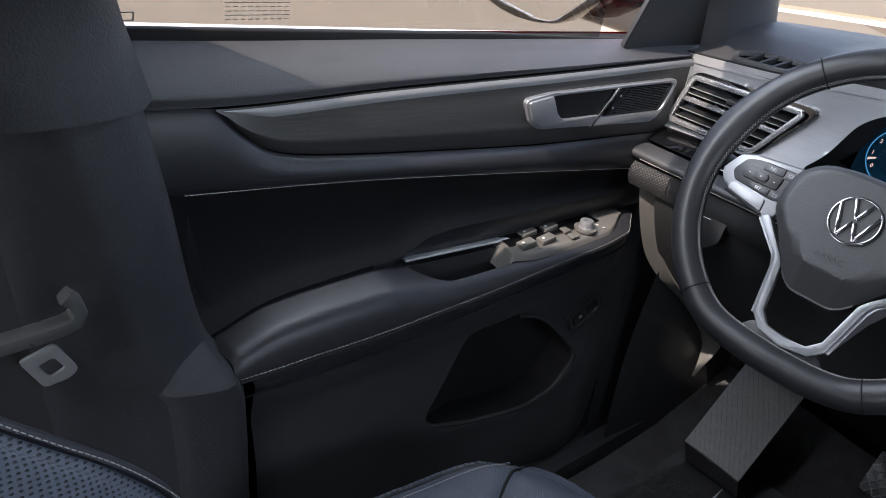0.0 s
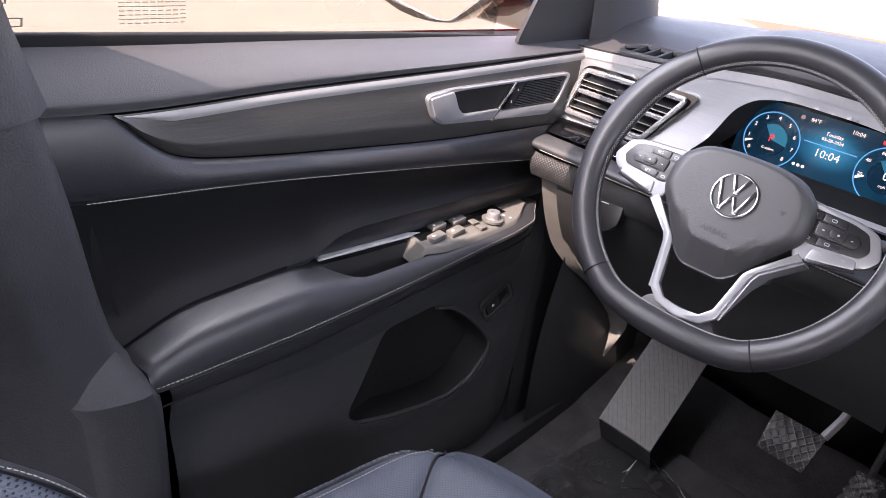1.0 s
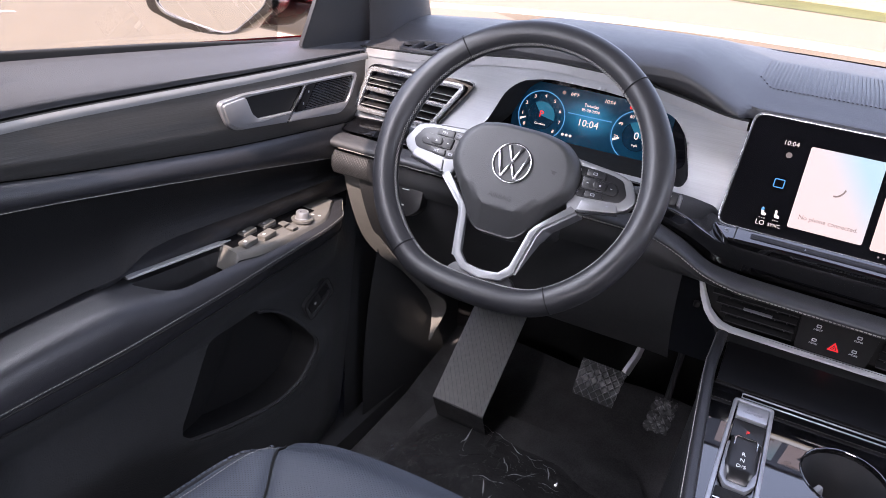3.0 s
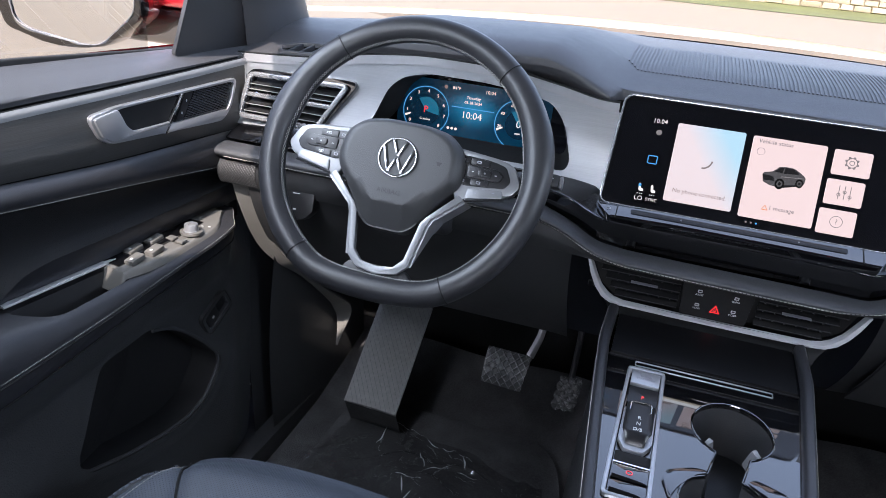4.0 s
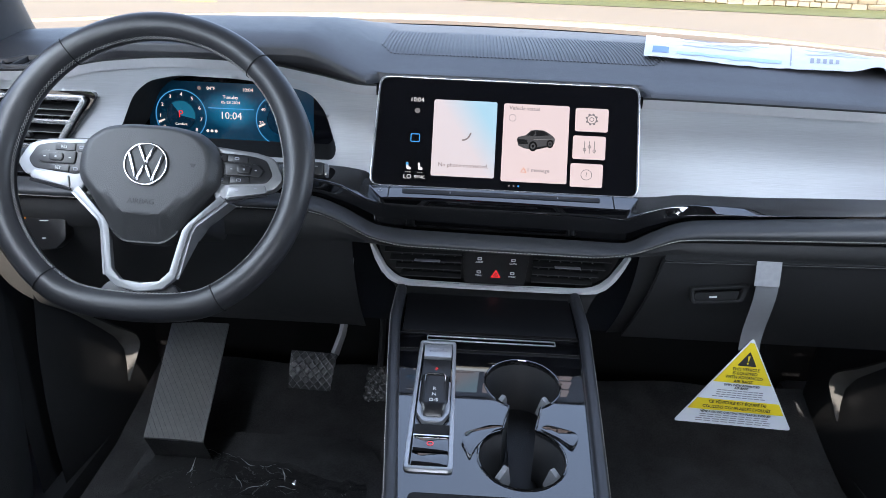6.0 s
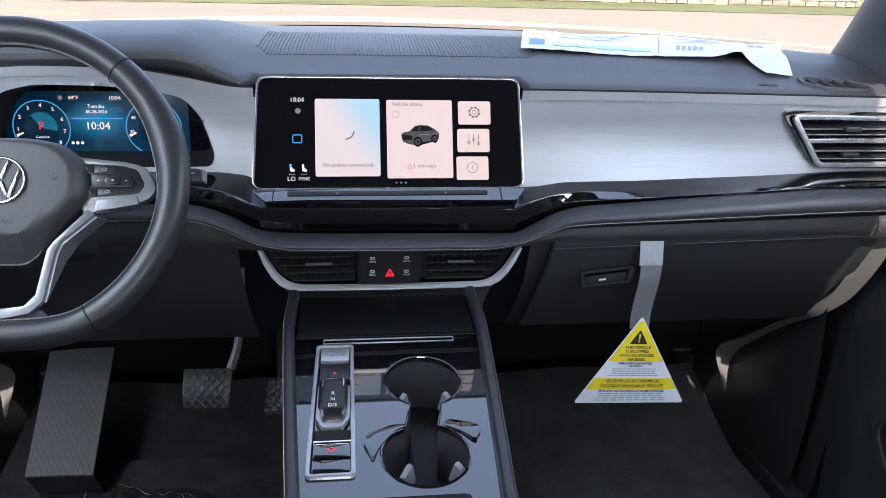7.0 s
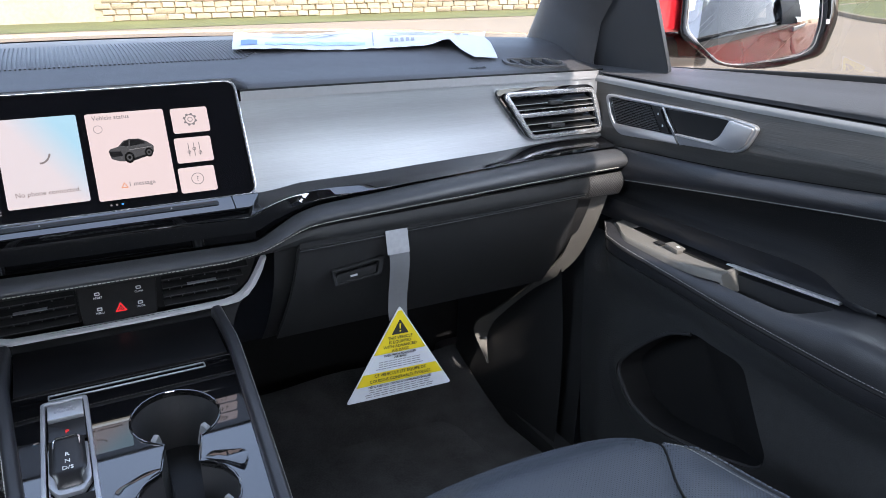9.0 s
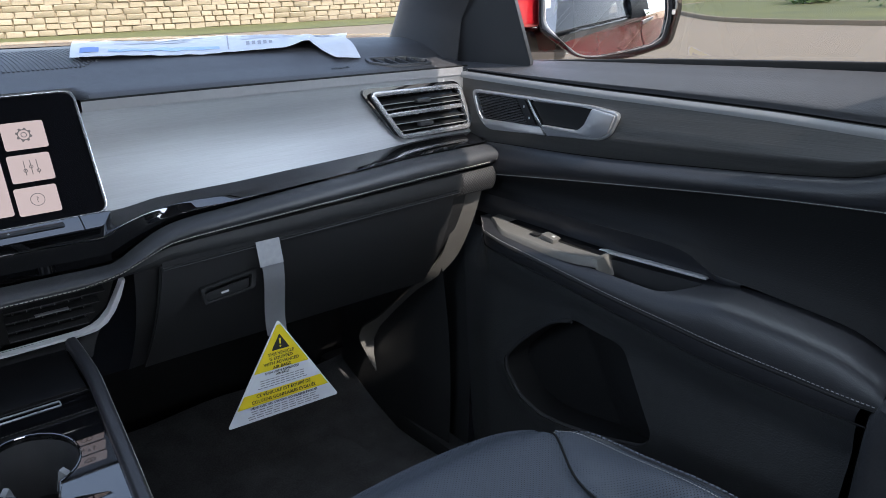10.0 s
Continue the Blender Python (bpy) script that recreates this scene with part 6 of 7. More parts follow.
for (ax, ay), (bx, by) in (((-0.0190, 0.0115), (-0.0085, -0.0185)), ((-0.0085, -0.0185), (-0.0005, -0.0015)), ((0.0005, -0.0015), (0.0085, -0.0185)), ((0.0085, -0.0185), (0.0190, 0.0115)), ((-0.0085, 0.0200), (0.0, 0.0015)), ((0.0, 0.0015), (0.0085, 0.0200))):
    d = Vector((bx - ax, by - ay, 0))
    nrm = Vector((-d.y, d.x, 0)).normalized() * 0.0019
    part("emblem_letter_bar", plate([(ax + nrm.x, ay + nrm.y), (ax - nrm.x, ay - nrm.y), (bx - nrm.x, by - nrm.y), (bx + nrm.x, by + nrm.y)], put(EM @ pose(0, 0, 0.0016)), 0.003, 0.0004), EMBLEM, em)
# side spokes: satin outline, black buttons, a rocker below
for s in (-1, 1):
    X = lambda q: [(0.003 * 0.5 + s * a, b) for a, b in q][::-s]
    sp = part("side_spoke", plate(rounded(X([(0.150, -0.004), (0.139, 0.0185), (0.124, 0.0240), (0.060, 0.0305), (0.066, -0.010), (0.076, -0.034), (0.086, -0.0335), (0.141, -0.0165)]), 0.006, 4), put(WM @ pose(0, 0, 0.0035)), 0.014, 0.003), SPOKE, wheel, "satin silver spoke with black buttons")
    part("button_pad", plate(rounded(X([(0.1375, 0.0), (0.129, 0.0165), (0.112, 0.0205), (0.062, 0.0225), (0.070, -0.0085), (0.082, -0.0145), (0.131, -0.0098)]), 0.004, 3), put(WM @ pose(0, 0, 0.0046)), 0.006, 0.001), BUTTON, sp)
    keys = {"upper": [(0.1085, 0.0195), (0.1085, 0.0120), (0.086, 0.0120), (0.086, 0.0205)], "upper_inner": [(0.085, 0.0205), (0.085, 0.0120), (0.0725, 0.0115), (0.068, 0.0215)], "lower": [(0.112, -0.0050), (0.112, -0.0108), (0.0905, -0.0128), (0.0905, -0.0050)], "lower_inner": [(0.0895, -0.0050), (0.0895, -0.0126), (0.0825, -0.0135), (0.0735, -0.0080), (0.0735, -0.0050)]}
    for kname, q in keys.items():
        b = part("button", plate(rounded(X(q), 0.0012, 2), put(WM @ pose(0, 0, 0.0058)), 0.003, 0.0006), BUTTON, sp)
        cx, cy = sum(p[0] for p in q) / len(q), sum(p[1] for p in q) / len(q)
        if s < 0 and kname in ("upper", "lower"):
            writing("RES" if kname == "upper" else "SET", 0.0045, WM @ pose(s * cx, cy, 0.0059), LEGEND, b, "button_word")
        else:
            part("legend", plate(rounded(rect(s * cx - 0.0026, cy - 0.0016, s * cx + 0.0026, cy + 0.0016), 0.0006, 1), put(WM @ pose(0, 0, 0.0061)), 0.0004, holes=[rect(s * cx - 0.0018, cy - 0.0009, s * cx + 0.0018, cy + 0.0009)]), INK_GREY, b)
    part("button_frame", plate(rounded(X([(0.1275, 0.0035), (0.1215, 0.0108), (0.0835, 0.0112), (0.0845, -0.0035), (0.124, -0.0035)]), 0.003, 3), put(WM @ pose(0, 0, 0.0068)), 0.004, 0.0012), BUTTON, sp)
    mid = part("button", plate(rounded(X([(0.1135, 0.0080), (0.0985, 0.0084), (0.0965, 0.0035), (0.0990, -0.0010), (0.1125, -0.0010)]), 0.0025, 3), put(WM @ pose(0, 0, 0.0086)), 0.004, 0.0012), BUTTON, sp)
    part("legend", plate(ring_poly(s * 0.1055 + 0.0015, 0.0036, 0.0012, 12), put(WM @ pose(0, 0, 0.0089)), 0.0004), GREYSTRIP, mid)
    for x in (0.1185, 0.0905):
        part("legend", plate(rect(s * x + 0.0003, 0.0032, s * x + 0.0027, 0.0039), put(WM @ pose(0, 0, 0.0071)), 0.0004), LEGEND, sp)
    rk = part("rocker", plate(rounded(X([(0.130, -0.0125), (0.0895, -0.0165), (0.0875, -0.0302), (0.1325, -0.0215)]), 0.0025, 3), put(WM @ pose(0, 0, 0.0062)), 0.006, 0.0012), SPOKE, sp, "silver rocker switch")
    for x, y in ((0.120, -0.0175), (0.099, -0.0215)):
        part("legend", plate(rect(s * x, y, s * x + 0.003, y + 0.0008), put(WM @ pose(0, 0, 0.0065)), 0.0004), INK_GREY, rk)
    part("rocker_gap", sweep([WM @ Vector((0.0015 + s * a, b, 0.003)) for a, b in ((0.1335, -0.0235), (0.088, -0.0325), (0.0865, -0.0305))], circle(0.0012, 6), up=(0, 0, 1)), DARK, sp)
# lower spokes: a satin U ribbon below the hub, with webs falling back behind it
inner_u = [(0.079, -0.0275), (0.046, -0.0615), (0.0405, -0.070), (0.0315, -0.117), (0.021, -0.1285), (0.0, -0.1315)]
outer_u = [(0.086, -0.0330), (0.053, -0.0625), (0.0485, -0.073), (0.039, -0.1245), (0.0265, -0.1370), (0.0, -0.1420)]
left = [(0.003 - a, b) for a, b in outer_u] + [(0.003 + a, b) for a, b in outer_u[-2::-1]]
right = [(0.003 + a, b) for a, b in inner_u] + [(0.003 - a, b) for a, b in inner_u[-2::-1]]
part("lower_spoke", plate(left + right, put(WM @ pose(0, 0, 0.005)), 0.008, 0.0018), SPOKE, wheel, "satin silver lower spokes")
web_path = [(0.086, -0.0330), (0.053, -0.0625), (0.0485, -0.073), (0.039, -0.1245)]
web_low = [(0.089, -0.0320), (0.060, -0.0590), (0.052, -0.081), (0.040, -0.1250)]
for s in (-1, 1):
    part("spoke_web", thick(sheet(16, 5, lambda u, v: (lambda k: (lambda i: WM @ (Vector((0.003 + s * web_path[i][0], web_path[i][1], 0.001)).lerp(Vector((0.003 + s * web_path[i + 1][0], web_path[i + 1][1], 0.001)), k - i).lerp(Vector((0.003 + s * web_low[i][0], web_low[i][1], -0.026)).lerp(Vector((0.003 + s * web_low[i + 1][0], web_low[i + 1][1], -0.026)), k - i), v * (1 - u ** 3))))(min(2, int(k))))(u * 3)), 0.003), SPOKE, wheel, "satin grey spoke web")
part("spoke_base", plate(rounded([(-0.034, -0.130), (0.040, -0.130), (0.052, -0.148), (0.05, -0.165), (-0.044, -0.165), (-0.046, -0.148)], 0.008, 3), put(WM @ pose(0, 0, -0.001)), 0.014, 0.003), RIM_LEATHER, wheel)
part("hub_back", plate([(a * 0.9, b * 0.9) for a, b in HUB], put(WM @ pose(0, 0, -0.010)), 0.06), DARK, wheel)
# column behind the wheel, and its stalks
col = thing("steering_column", "black steering column shroud with control stalks", "steering column")
part("shroud", sweep([WM @ Vector((0, -0.004, z)) for z in (-0.05, -0.09, -0.15, -0.25)], rounded(rect(-0.055, -0.045, 0.055, 0.045), 0.02, 4), up=(1, 0, 0)), HARD, col, "black column shroud")
for s, dy in ((-1, 0.005), (1, 0.012)):
    st = part("stalk", sweep([WM @ Vector((s * 0.05, 0.0, -0.055)), WM @ Vector((s * 0.11, dy, -0.05)), WM @ Vector((s * 0.150, dy + 0.006, -0.044)), WM @ Vector((s * 0.176, dy + 0.008, -0.04))], circle(0.0085, 12, 0.011), up=(0, 0, 1)), HARD, col, "black control stalk")
    part("stalk_tip", box(0.022, 0.017, 0.022, WM @ pose(s * 0.180, dy + 0.008, -0.042), 0.005), HARD, st)
    part("stalk_end", box(0.004, 0.014, 0.018, WM @ pose(s * 0.1925, dy + 0.008, -0.042), 0.0015), SATIN, st)
    part("stalk_mark", box(0.007, 0.0012, 0.0006, WM @ pose(s * 0.180, dy + 0.010, -0.0308), 0), LEGEND, st)

# ---- pedals and foot rest ----
rest = thing("foot_rest", "ribbed black plastic foot rest", "foot rest")
corners = [Vector(p) for p in ((-0.594, 0.123, 0.145), (-0.487, 0.121, 0.144), (-0.50, 0.335, 0.268), (-0.612, 0.33, 0.265))]


def quad(cs, u, v, h=0.0):
    p = (cs[0] * (1 - u) + cs[1] * u) * (1 - v) + (cs[3] * (1 - u) + cs[2] * u) * v
    n = (cs[1] - cs[0]).cross(cs[3] - cs[0]).normalized()
    return p + n * h


part("rest_plate", thick(sheet(24, 24, lambda u, v: quad(corners, u, v, 0.003 * math.sin(math.pi * u))), 0.006), mat("grey_rest_rubber", (0.16, 0.165, 0.163), 0.42, vary=0.2, scale=30, bump=0.2), rest, "black ribbed rest plate", 1.2)
for k in range(25):
    ends = [(k / 11 - 1.3 * v, v) for v in [j / 24 for j in range(25)] if 0 <= k / 11 - 1.3 * v <= 1]
    if len(ends) > 1:
        # thin darker line on the flat plate stands in for a groove's shade
        part("groove_line", sweep([quad(corners, u, v, 0.003 * math.sin(math.pi * u) - 0.0001) for u, v in ends], circle(0.0005, 5)), RUBBER, rest)
part("rest_support", sheet(8, 6, lambda u, v: quad(corners, u, 0.0, -0.004) + Vector((0, 0.05 * v, -0.09 * v))), CARPET, rest)
brake = thing("brake_pedal", "black rubber brake pedal with a diamond pattern", "pedal")
bc = [Vector(p) for p in ((-0.346, 0.172, 0.232), (-0.272, 0.172, 0.229), (-0.264, 0.205, 0.288), (-0.346, 0.205, 0.290))]


def ribbed(bm, cs, n, k):
    """Gives the raised diamond ribs of a pedal their paler rubber."""
    e1, e2 = cs[1] - cs[0], cs[3] - cs[0]
    for f in bm.faces:
        c = f.calc_center_median() - cs[0]
        u, v = c.dot(e1) / e1.length_squared, c.dot(e2) / e2.length_squared
        f.material_index = int(min(abs((u + v * k) * n % 1 - 0.5), abs((u - v * k) * n % 1 - 0.5)) < 0.05)
    return bm


def pedal(u, v):
    a = (u + v * 0.8) * 5
    b = (u - v * 0.8) * 5
    g = max(1 - step(0.0, 0.10, abs(a % 1 - 0.5) * 1.0), 1 - step(0.0, 0.10, abs(b % 1 - 0.5)))
    return quad(bc, u, v, 0.0024 * g * min(1, 12 * min(u, 1 - u, v, 1 - v)) - 0.012 * (v - 0.5) ** 2 * 4 * 0.6)


part("pedal_pad", ribbed(thick(sheet(60, 52, pedal), 0.012), bc, 5, 0.8), [PEDAL, PEDAL_RIB], brake, "diamond-patterned black rubber pad", 1.2)
part("pedal_arm", sweep([(-0.268, 0.212, 0.283), (-0.258, 0.235, 0.313), (-0.250, 0.265, 0.37), (-0.25, 0.29, 0.44)], rounded(rect(-0.004, -0.010, 0.004, 0.010), 0.002, 2)), LEDGE, brake, "bare steel pedal arm")
acc = thing("accelerator_pedal", "black accelerator pedal low beside the console", "pedal")
ac = [Vector(p) for p in ((-0.212, 0.205, 0.195), (-0.174, 0.205, 0.197), (-0.170, 0.232, 0.25), (-0.206, 0.232, 0.248))]
part("pedal_pad", ribbed(thick(sheet(24, 48, lambda u, v: quad(ac, u, v, 0.002 * min(1, 12 * min(u, 1 - u, v, 1 - v)) * max(1 - step(0, 0.12, abs((u + v * 1.4) * 2.5 % 1 - 0.5)), 1 - step(0, 0.12, abs((u - v * 1.4) * 2.5 % 1 - 0.5))))), 0.01), ac, 2.5, 1.4), [PEDAL, PEDAL_RIB], acc, "", 1.2)
part("pedal_arm", sweep([(-0.19, 0.24, 0.22), (-0.19, 0.29, 0.30), (-0.19, 0.30, 0.42)], circle(0.006, 8)), HARD, acc)

# crumpled clear protective film on the floor
film_bm = sheet(110, 84, lambda u, v: (lambda x, y: Vector((x, y, 0.088 + 0.009 * noise.noise(Vector((x * 14, y * 14, 0))) + 0.007 * abs(noise.noise(Vector((x * 30, y * 24, 3)))) + 0.003 * abs(noise.noise(Vector((x * 70, y * 60, 7)))) + 0.007 * (1 - abs(noise.noise(Vector((x * 9, y * 11, 5))))) ** 14 + 0.45 * max(0, y - 0.2) ** 1.2)))(-0.60 + 0.40 * u + 0.01 * math.sin(v * 9), -0.22 + (0.42 - 0.10 * u) * v + 0.008 * math.sin(u * 13)))
film = part("protective_film", film_bm, FILM, None, "", 1.5)
tagged(film, "crumpled clear plastic film covering the driver's floor mat", "plastic film")
film_z = lambda x, y: 0.094 + 0.009 * noise.noise(Vector((x * 14, y * 14, 0))) + 0.45 * max(0, y - 0.2) ** 1.2
rng = random.Random(11)
for k in range(30):
    if k < 25:
        x, y, a, n = rng.uniform(-0.52, -0.26), rng.uniform(-0.19, 0.10), rng.uniform(0, 6.28), rng.randint(4, 8)
    else:
        x, y, a, n = -0.50 + 0.036 * (k - 25), 0.160 - 0.010 * (k - 25), -0.25, 5
    line = []
    for j in range(n):
        line.append(Vector((x, y, film_z(x, y) + 0.003 + 0.003 * math.sin(j * 1.3 + k))))
        a += rng.gauss(0, 0.09)
        x, y = x + 0.008 * math.cos(a), y + 0.008 * math.sin(a)
    jag = [rng.uniform(0.3, 1.3) * math.sin(math.pi * (j + 0.5) / n) for j in range(n)]
    # flat white ribbon painted in as a highlight on a crease
    part("film_glint", sweep(line, rect(-0.0013, -0.0002, 0.0013, 0.0002), up=(0.1, 0.5, 1), scale=lambda t: jag[min(n - 1, int(t * n))]), FILM_GLINT, film)
scrap = part("paper_scrap", sheet(8, 6, lambda u, v: (-0.582 + 0.03 * u + 0.004 * math.sin(v * 5), 0.170 + 0.02 * v, 0.103 + 0.006 * math.sin(u * 7 + v * 3))), PAPER)
tagged(scrap, "small torn white scrap lying on the plastic film", "paper")

# ---- centre console ----
console = thing("centre_console", "black centre console with gloss top and leather rails", "console")
CZ = 0.488


def half(y):
    return 0.122 + 0.088 * max(-0.36, min(0, y + 0.06))


def con(a, b, c=0.0):
    """A place on the console's top, which rises to the front: a across, b along it, c above it."""
    k = b + 0.241
    return Vector(((a + 0.052) * (1 - 0.236 * k) - 0.06, -0.241 + 0.838 * k, CZ + 0.109 * k + c))


def on_con(p):
    """Pose of a small thing lying on the sloping console at p."""
    return Matrix.Translation(p) @ pose(0, 0, 0, 7.4, 0, 0)


CUP1, CUP2, CRX, CRY = (0.0365, -0.1955), (0.0275, -0.3365), 0.0445, 0.0531
outer = [(-half(0.02), 0.02), (-half(-0.09), -0.09), (-half(-0.62), -0.62), (half(-0.62), -0.62), (half(-0.09), -0.09), (half(0.02), 0.02)]
# outline of both cups and the channel between them
hole = []
for (cx, cy), a0, a1 in ((CUP1, -1.166, math.pi + 1.166), (CUP2, math.pi - 1.166, 2 * math.pi + 1.166)):
    hole += [(cx + CRX * math.cos(a0 + (a1 - a0) * k / 24), cy + CRY * math.sin(a0 + (a1 - a0) * k / 24)) for k in range(25)]
shift_out = rounded([(-0.0895, -0.112), (-0.0430, -0.112), (-0.0415, -0.370), (-0.0895, -0.370)], 0.006, 3)
part("gloss_top", plate(outer, con, 0.006, 0.0, holes=[hole, shift_out]), PIANO, console, "piano black gloss console top")
part("cup_rim", sweep([con(a, b, 0.0002) for a, b in hole], circle(0.0013, 8), closed=True), PIANO, console, "glossy cup holder rim")
well = part("cup_well", sheet(len(hole), 6, lambda u, v: (lambda p: con(p[0], p[1], -0.002 - 0.075 * v))(hole[int(round(u * len(hole))) % len(hole)]), True), HARD, console, "dark cup holder well")
part("well_floor", plate(hole, lambda a, b, c: con(a, b, -0.07 + c), 0.003), HARD, console)
part("rib_mat", plate(rounded(rect(0.022, -0.40, 0.050, -0.17), 0.006), lambda a, b, c: con(a, b, -0.066 + c), 0.003), HARD, console)
for cx, cy in ((0.0370, -0.2195), (0.0340, -0.3505)):
    for sx in (-1, 1):
        part("cup_grip", box(0.0065, 0.018, 0.030, on_con(con(cx + sx * 0.025, cy, -0.019)) @ pose(0, 0, 0, 16, 0, sx * 34), 0.002), GRIP, console, "grey rubber cup grip")
part("cup_wing", plate(rounded([(-0.034, -0.318), (-0.030, -0.303), (-0.004, -0.284), (0.011, -0.281), (0.010, -0.290), (-0.006, -0.303), (-0.018, -0.325), (-0.025, -0.345)], 0.004, 2), lambda a, b, c: con(a, b, 0.0024 + c - 0.10 * (a + 0.012)), 0.003, 0.0006), PIANO, console, "glossy wing beside the cup holder")
part("cup_wing", plate(rounded([(0.049, -0.285), (0.058, -0.277), (0.086, -0.293), (0.088, -0.304), (0.080, -0.320), (0.068, -0.303)], 0.004, 2), lambda a, b, c: con(a, b, 0.0024 + c + 0.10 * (a - 0.066)), 0.003, 0.0006), PIANO, console, "glossy wing beside the cup holder")
sh = part("gear_selector", plate(shift_out, lambda a, b, c: con(a, b, 0.004 + c), 0.012, 0.0012, holes=[rounded([(-0.0850, -0.1175), (-0.0475, -0.1175), (-0.0460, -0.3645), (-0.0850, -0.3645)], 0.003, 3)]), SATIN, console, "satin silver gear selector frame")


def S(a, b, c=0.0):
    return con(a - 0.0655, b, c)


part("selector_bed", plate(rect(-0.0185, -0.3645, 0.0195, -0.1175), lambda a, b, c: S(a, b, -0.004 + c), 0.004), PIANO, sh)
part("start_button", plate(rounded(rect(-0.0175, -0.149, 0.0172, -0.120), 0.002), lambda a, b, c: S(a, b, 0.003 + c), 0.006, 0.0008), SATIN, sh, "satin silver start button")
writing("ENGINE", 0.0038, on_con(S(0, -0.131, 0.0032)), INK_GREY, sh, "start_word")
writing("START/STOP", 0.0038, on_con(S(0, -0.137, 0.0032)), INK_GREY, sh, "start_word")
part("park_button", plate(rounded(rect(-0.0175, -0.190, 0.0175, -0.153), 0.002), lambda a, b, c: S(a, b, 0.001 + c), 0.004, 0.0008), BUTTON, sh)
writing("P", 0.0075, on_con(S(0, -0.176, 0.0014)), LIT_RED, sh, "park_letter")
part("lever_cradle", plate(rounded([(-0.0182, -0.204), (0.0182, -0.204), (0.0182, -0.268), (0.010, -0.286), (-0.010, -0.286), (-0.0182, -0.268)], 0.004, 2), lambda a, b, c: S(a, b, 0.003 + c), 0.006, 0.001), SATIN, sh)


def lever(u, v):
    a = 2 * u - 1
    taper = 1 - 0.35 * step(0.75, 1.0, v)
    rise = (min(1, v / 0.14) * min(1, (1 - v) / 0.14)) ** 0.5 * (1 - 0.3 * abs(a) ** 5)
    return S(a * 0.0158 * taper, -0.198 - 0.080 * v, 0.004 + 0.010 * rise)


part("selector_lever", sheet(20, 28, lever), BUTTON, sh, "glossy black selector lever")
part("lever_frame", sweep([S(a, b, 0.0146) for a, b in ((-0.0115, -0.226), (-0.0115, -0.212), (-0.009, -0.208), (0.009, -0.208), (0.0115, -0.212), (0.0115, -0.226))], circle(0.0008, 6)), CHROME, sh)
for k, w in enumerate(("R", "N", "D/S")):
    writing(w, 0.0068, on_con(S(0, -0.239 - 0.0115 * k, 0.0144)), LEGEND, sh, "gear_letter")
part("switch_window", plate(rounded(rect(-0.0180, -0.309, 0.0190, -0.289), 0.001), lambda a, b, c: S(a, b, 0.001 + c), 0.004, 0.0004), DARK, sh)
part("divider", plate(rect(-0.0182, -0.3125, 0.0192, -0.3105), lambda a, b, c: S(a, b, 0.003 + c), 0.006), CHROME, sh)
part("brake_switch", plate(rounded(rect(-0.0180, -0.338, 0.0190, -0.314), 0.002), lambda a, b, c: S(a, b, 0.002 + c), 0.005, 0.0008), PIANO, sh, "glossy black parking brake switch")
part("brake_mark", plate(ring_poly(0, -0.325, 0.0036, 16), lambda a, b, c: S(a, b, 0.0026 + c), 0.0004, holes=[ring_poly(0, -0.325, 0.0028, 16)]), LIT_RED, sh)
part("hold_switch", plate(rounded(rect(-0.0180, -0.362, 0.0190, -0.341), 0.002), lambda a, b, c: S(a, b, 0.002 + c), 0.005, 0.0008), PIANO, sh)
part("slot_trim", plate(rounded(rect(-0.082, -0.1045, 0.086, -0.0935), 0.002, 2), lambda a, b, c: con(a, b, 0.0012 + c), 0.0015, 0.0003, holes=[rounded(rect(-0.0808, -0.1032, 0.0848, -0.0948), 0.001, 1)]), SATIN, console, "bright tray slot edge")
part("tray_lid", plate([(-half(0.02) + 0.004, 0.018), (-half(-0.09) + 0.004, -0.0865), (half(-0.09) - 0.004, -0.0865), (half(0.02) - 0.004, 0.018)], lambda a, b, c: con(a, b, 0.004 + c), 0.006, 0.001), mat("satin_black_lid", (0.005, 0.005, 0.0055), 0.35, vary=0.1, spec=0.08), console, "satin black tray lid")
part("tray_lid_seam", sweep([con(-0.118, -0.088, 0.0004), con(0.118, -0.088, 0.0004)], circle(0.0008, 5)), DARK, console)
part("rear_tray", plate(rounded(rect(-0.088, -0.60, 0.07, -0.395), 0.01), lambda a, b, c: con(a, b, 0.0006 + c), 0.003, holes=[rounded(rect(-0.082, -0.595, 0.064, -0.402), 0.008)]), PIANO, console)
part("rear_tray_well", plate(rounded(rect(-0.085, -0.598, 0.067, -0.398), 0.01), lambda a, b, c: con(a, b, 0.0002 + c), 0.001), DARK, console)
for s in (-1, 1):
    path = [con(s * (half(y) + 0.006), y, -0.002) for y in [0.028 - 0.65 * k / 24 for k in range(25)]]
    part("side_rail", sweep(path, rounded([(-0.0068, -0.03), (0.0068, -0.03), (0.0068, 0.010), (0.004, 0.0145), (-0.004, 0.0145), (-0.0068, 0.010)], 0.006, 3)), LEATHER, console, "stitched black leather rail")
    stitches("stitching", [p + Vector((s * 0.0070, 0, 0.008)) for p in path], console, step=0.0048, length=0.0033)
    part("side_panel", sheet(20, 12, lambda u, v: con(s * (half(0.03 - 0.65 * u) + 0.010 + 0.02 * v), 0.05 - 0.67 * u, -0.018 - 0.40 * v)), HARD, console, "black carpeted console side")

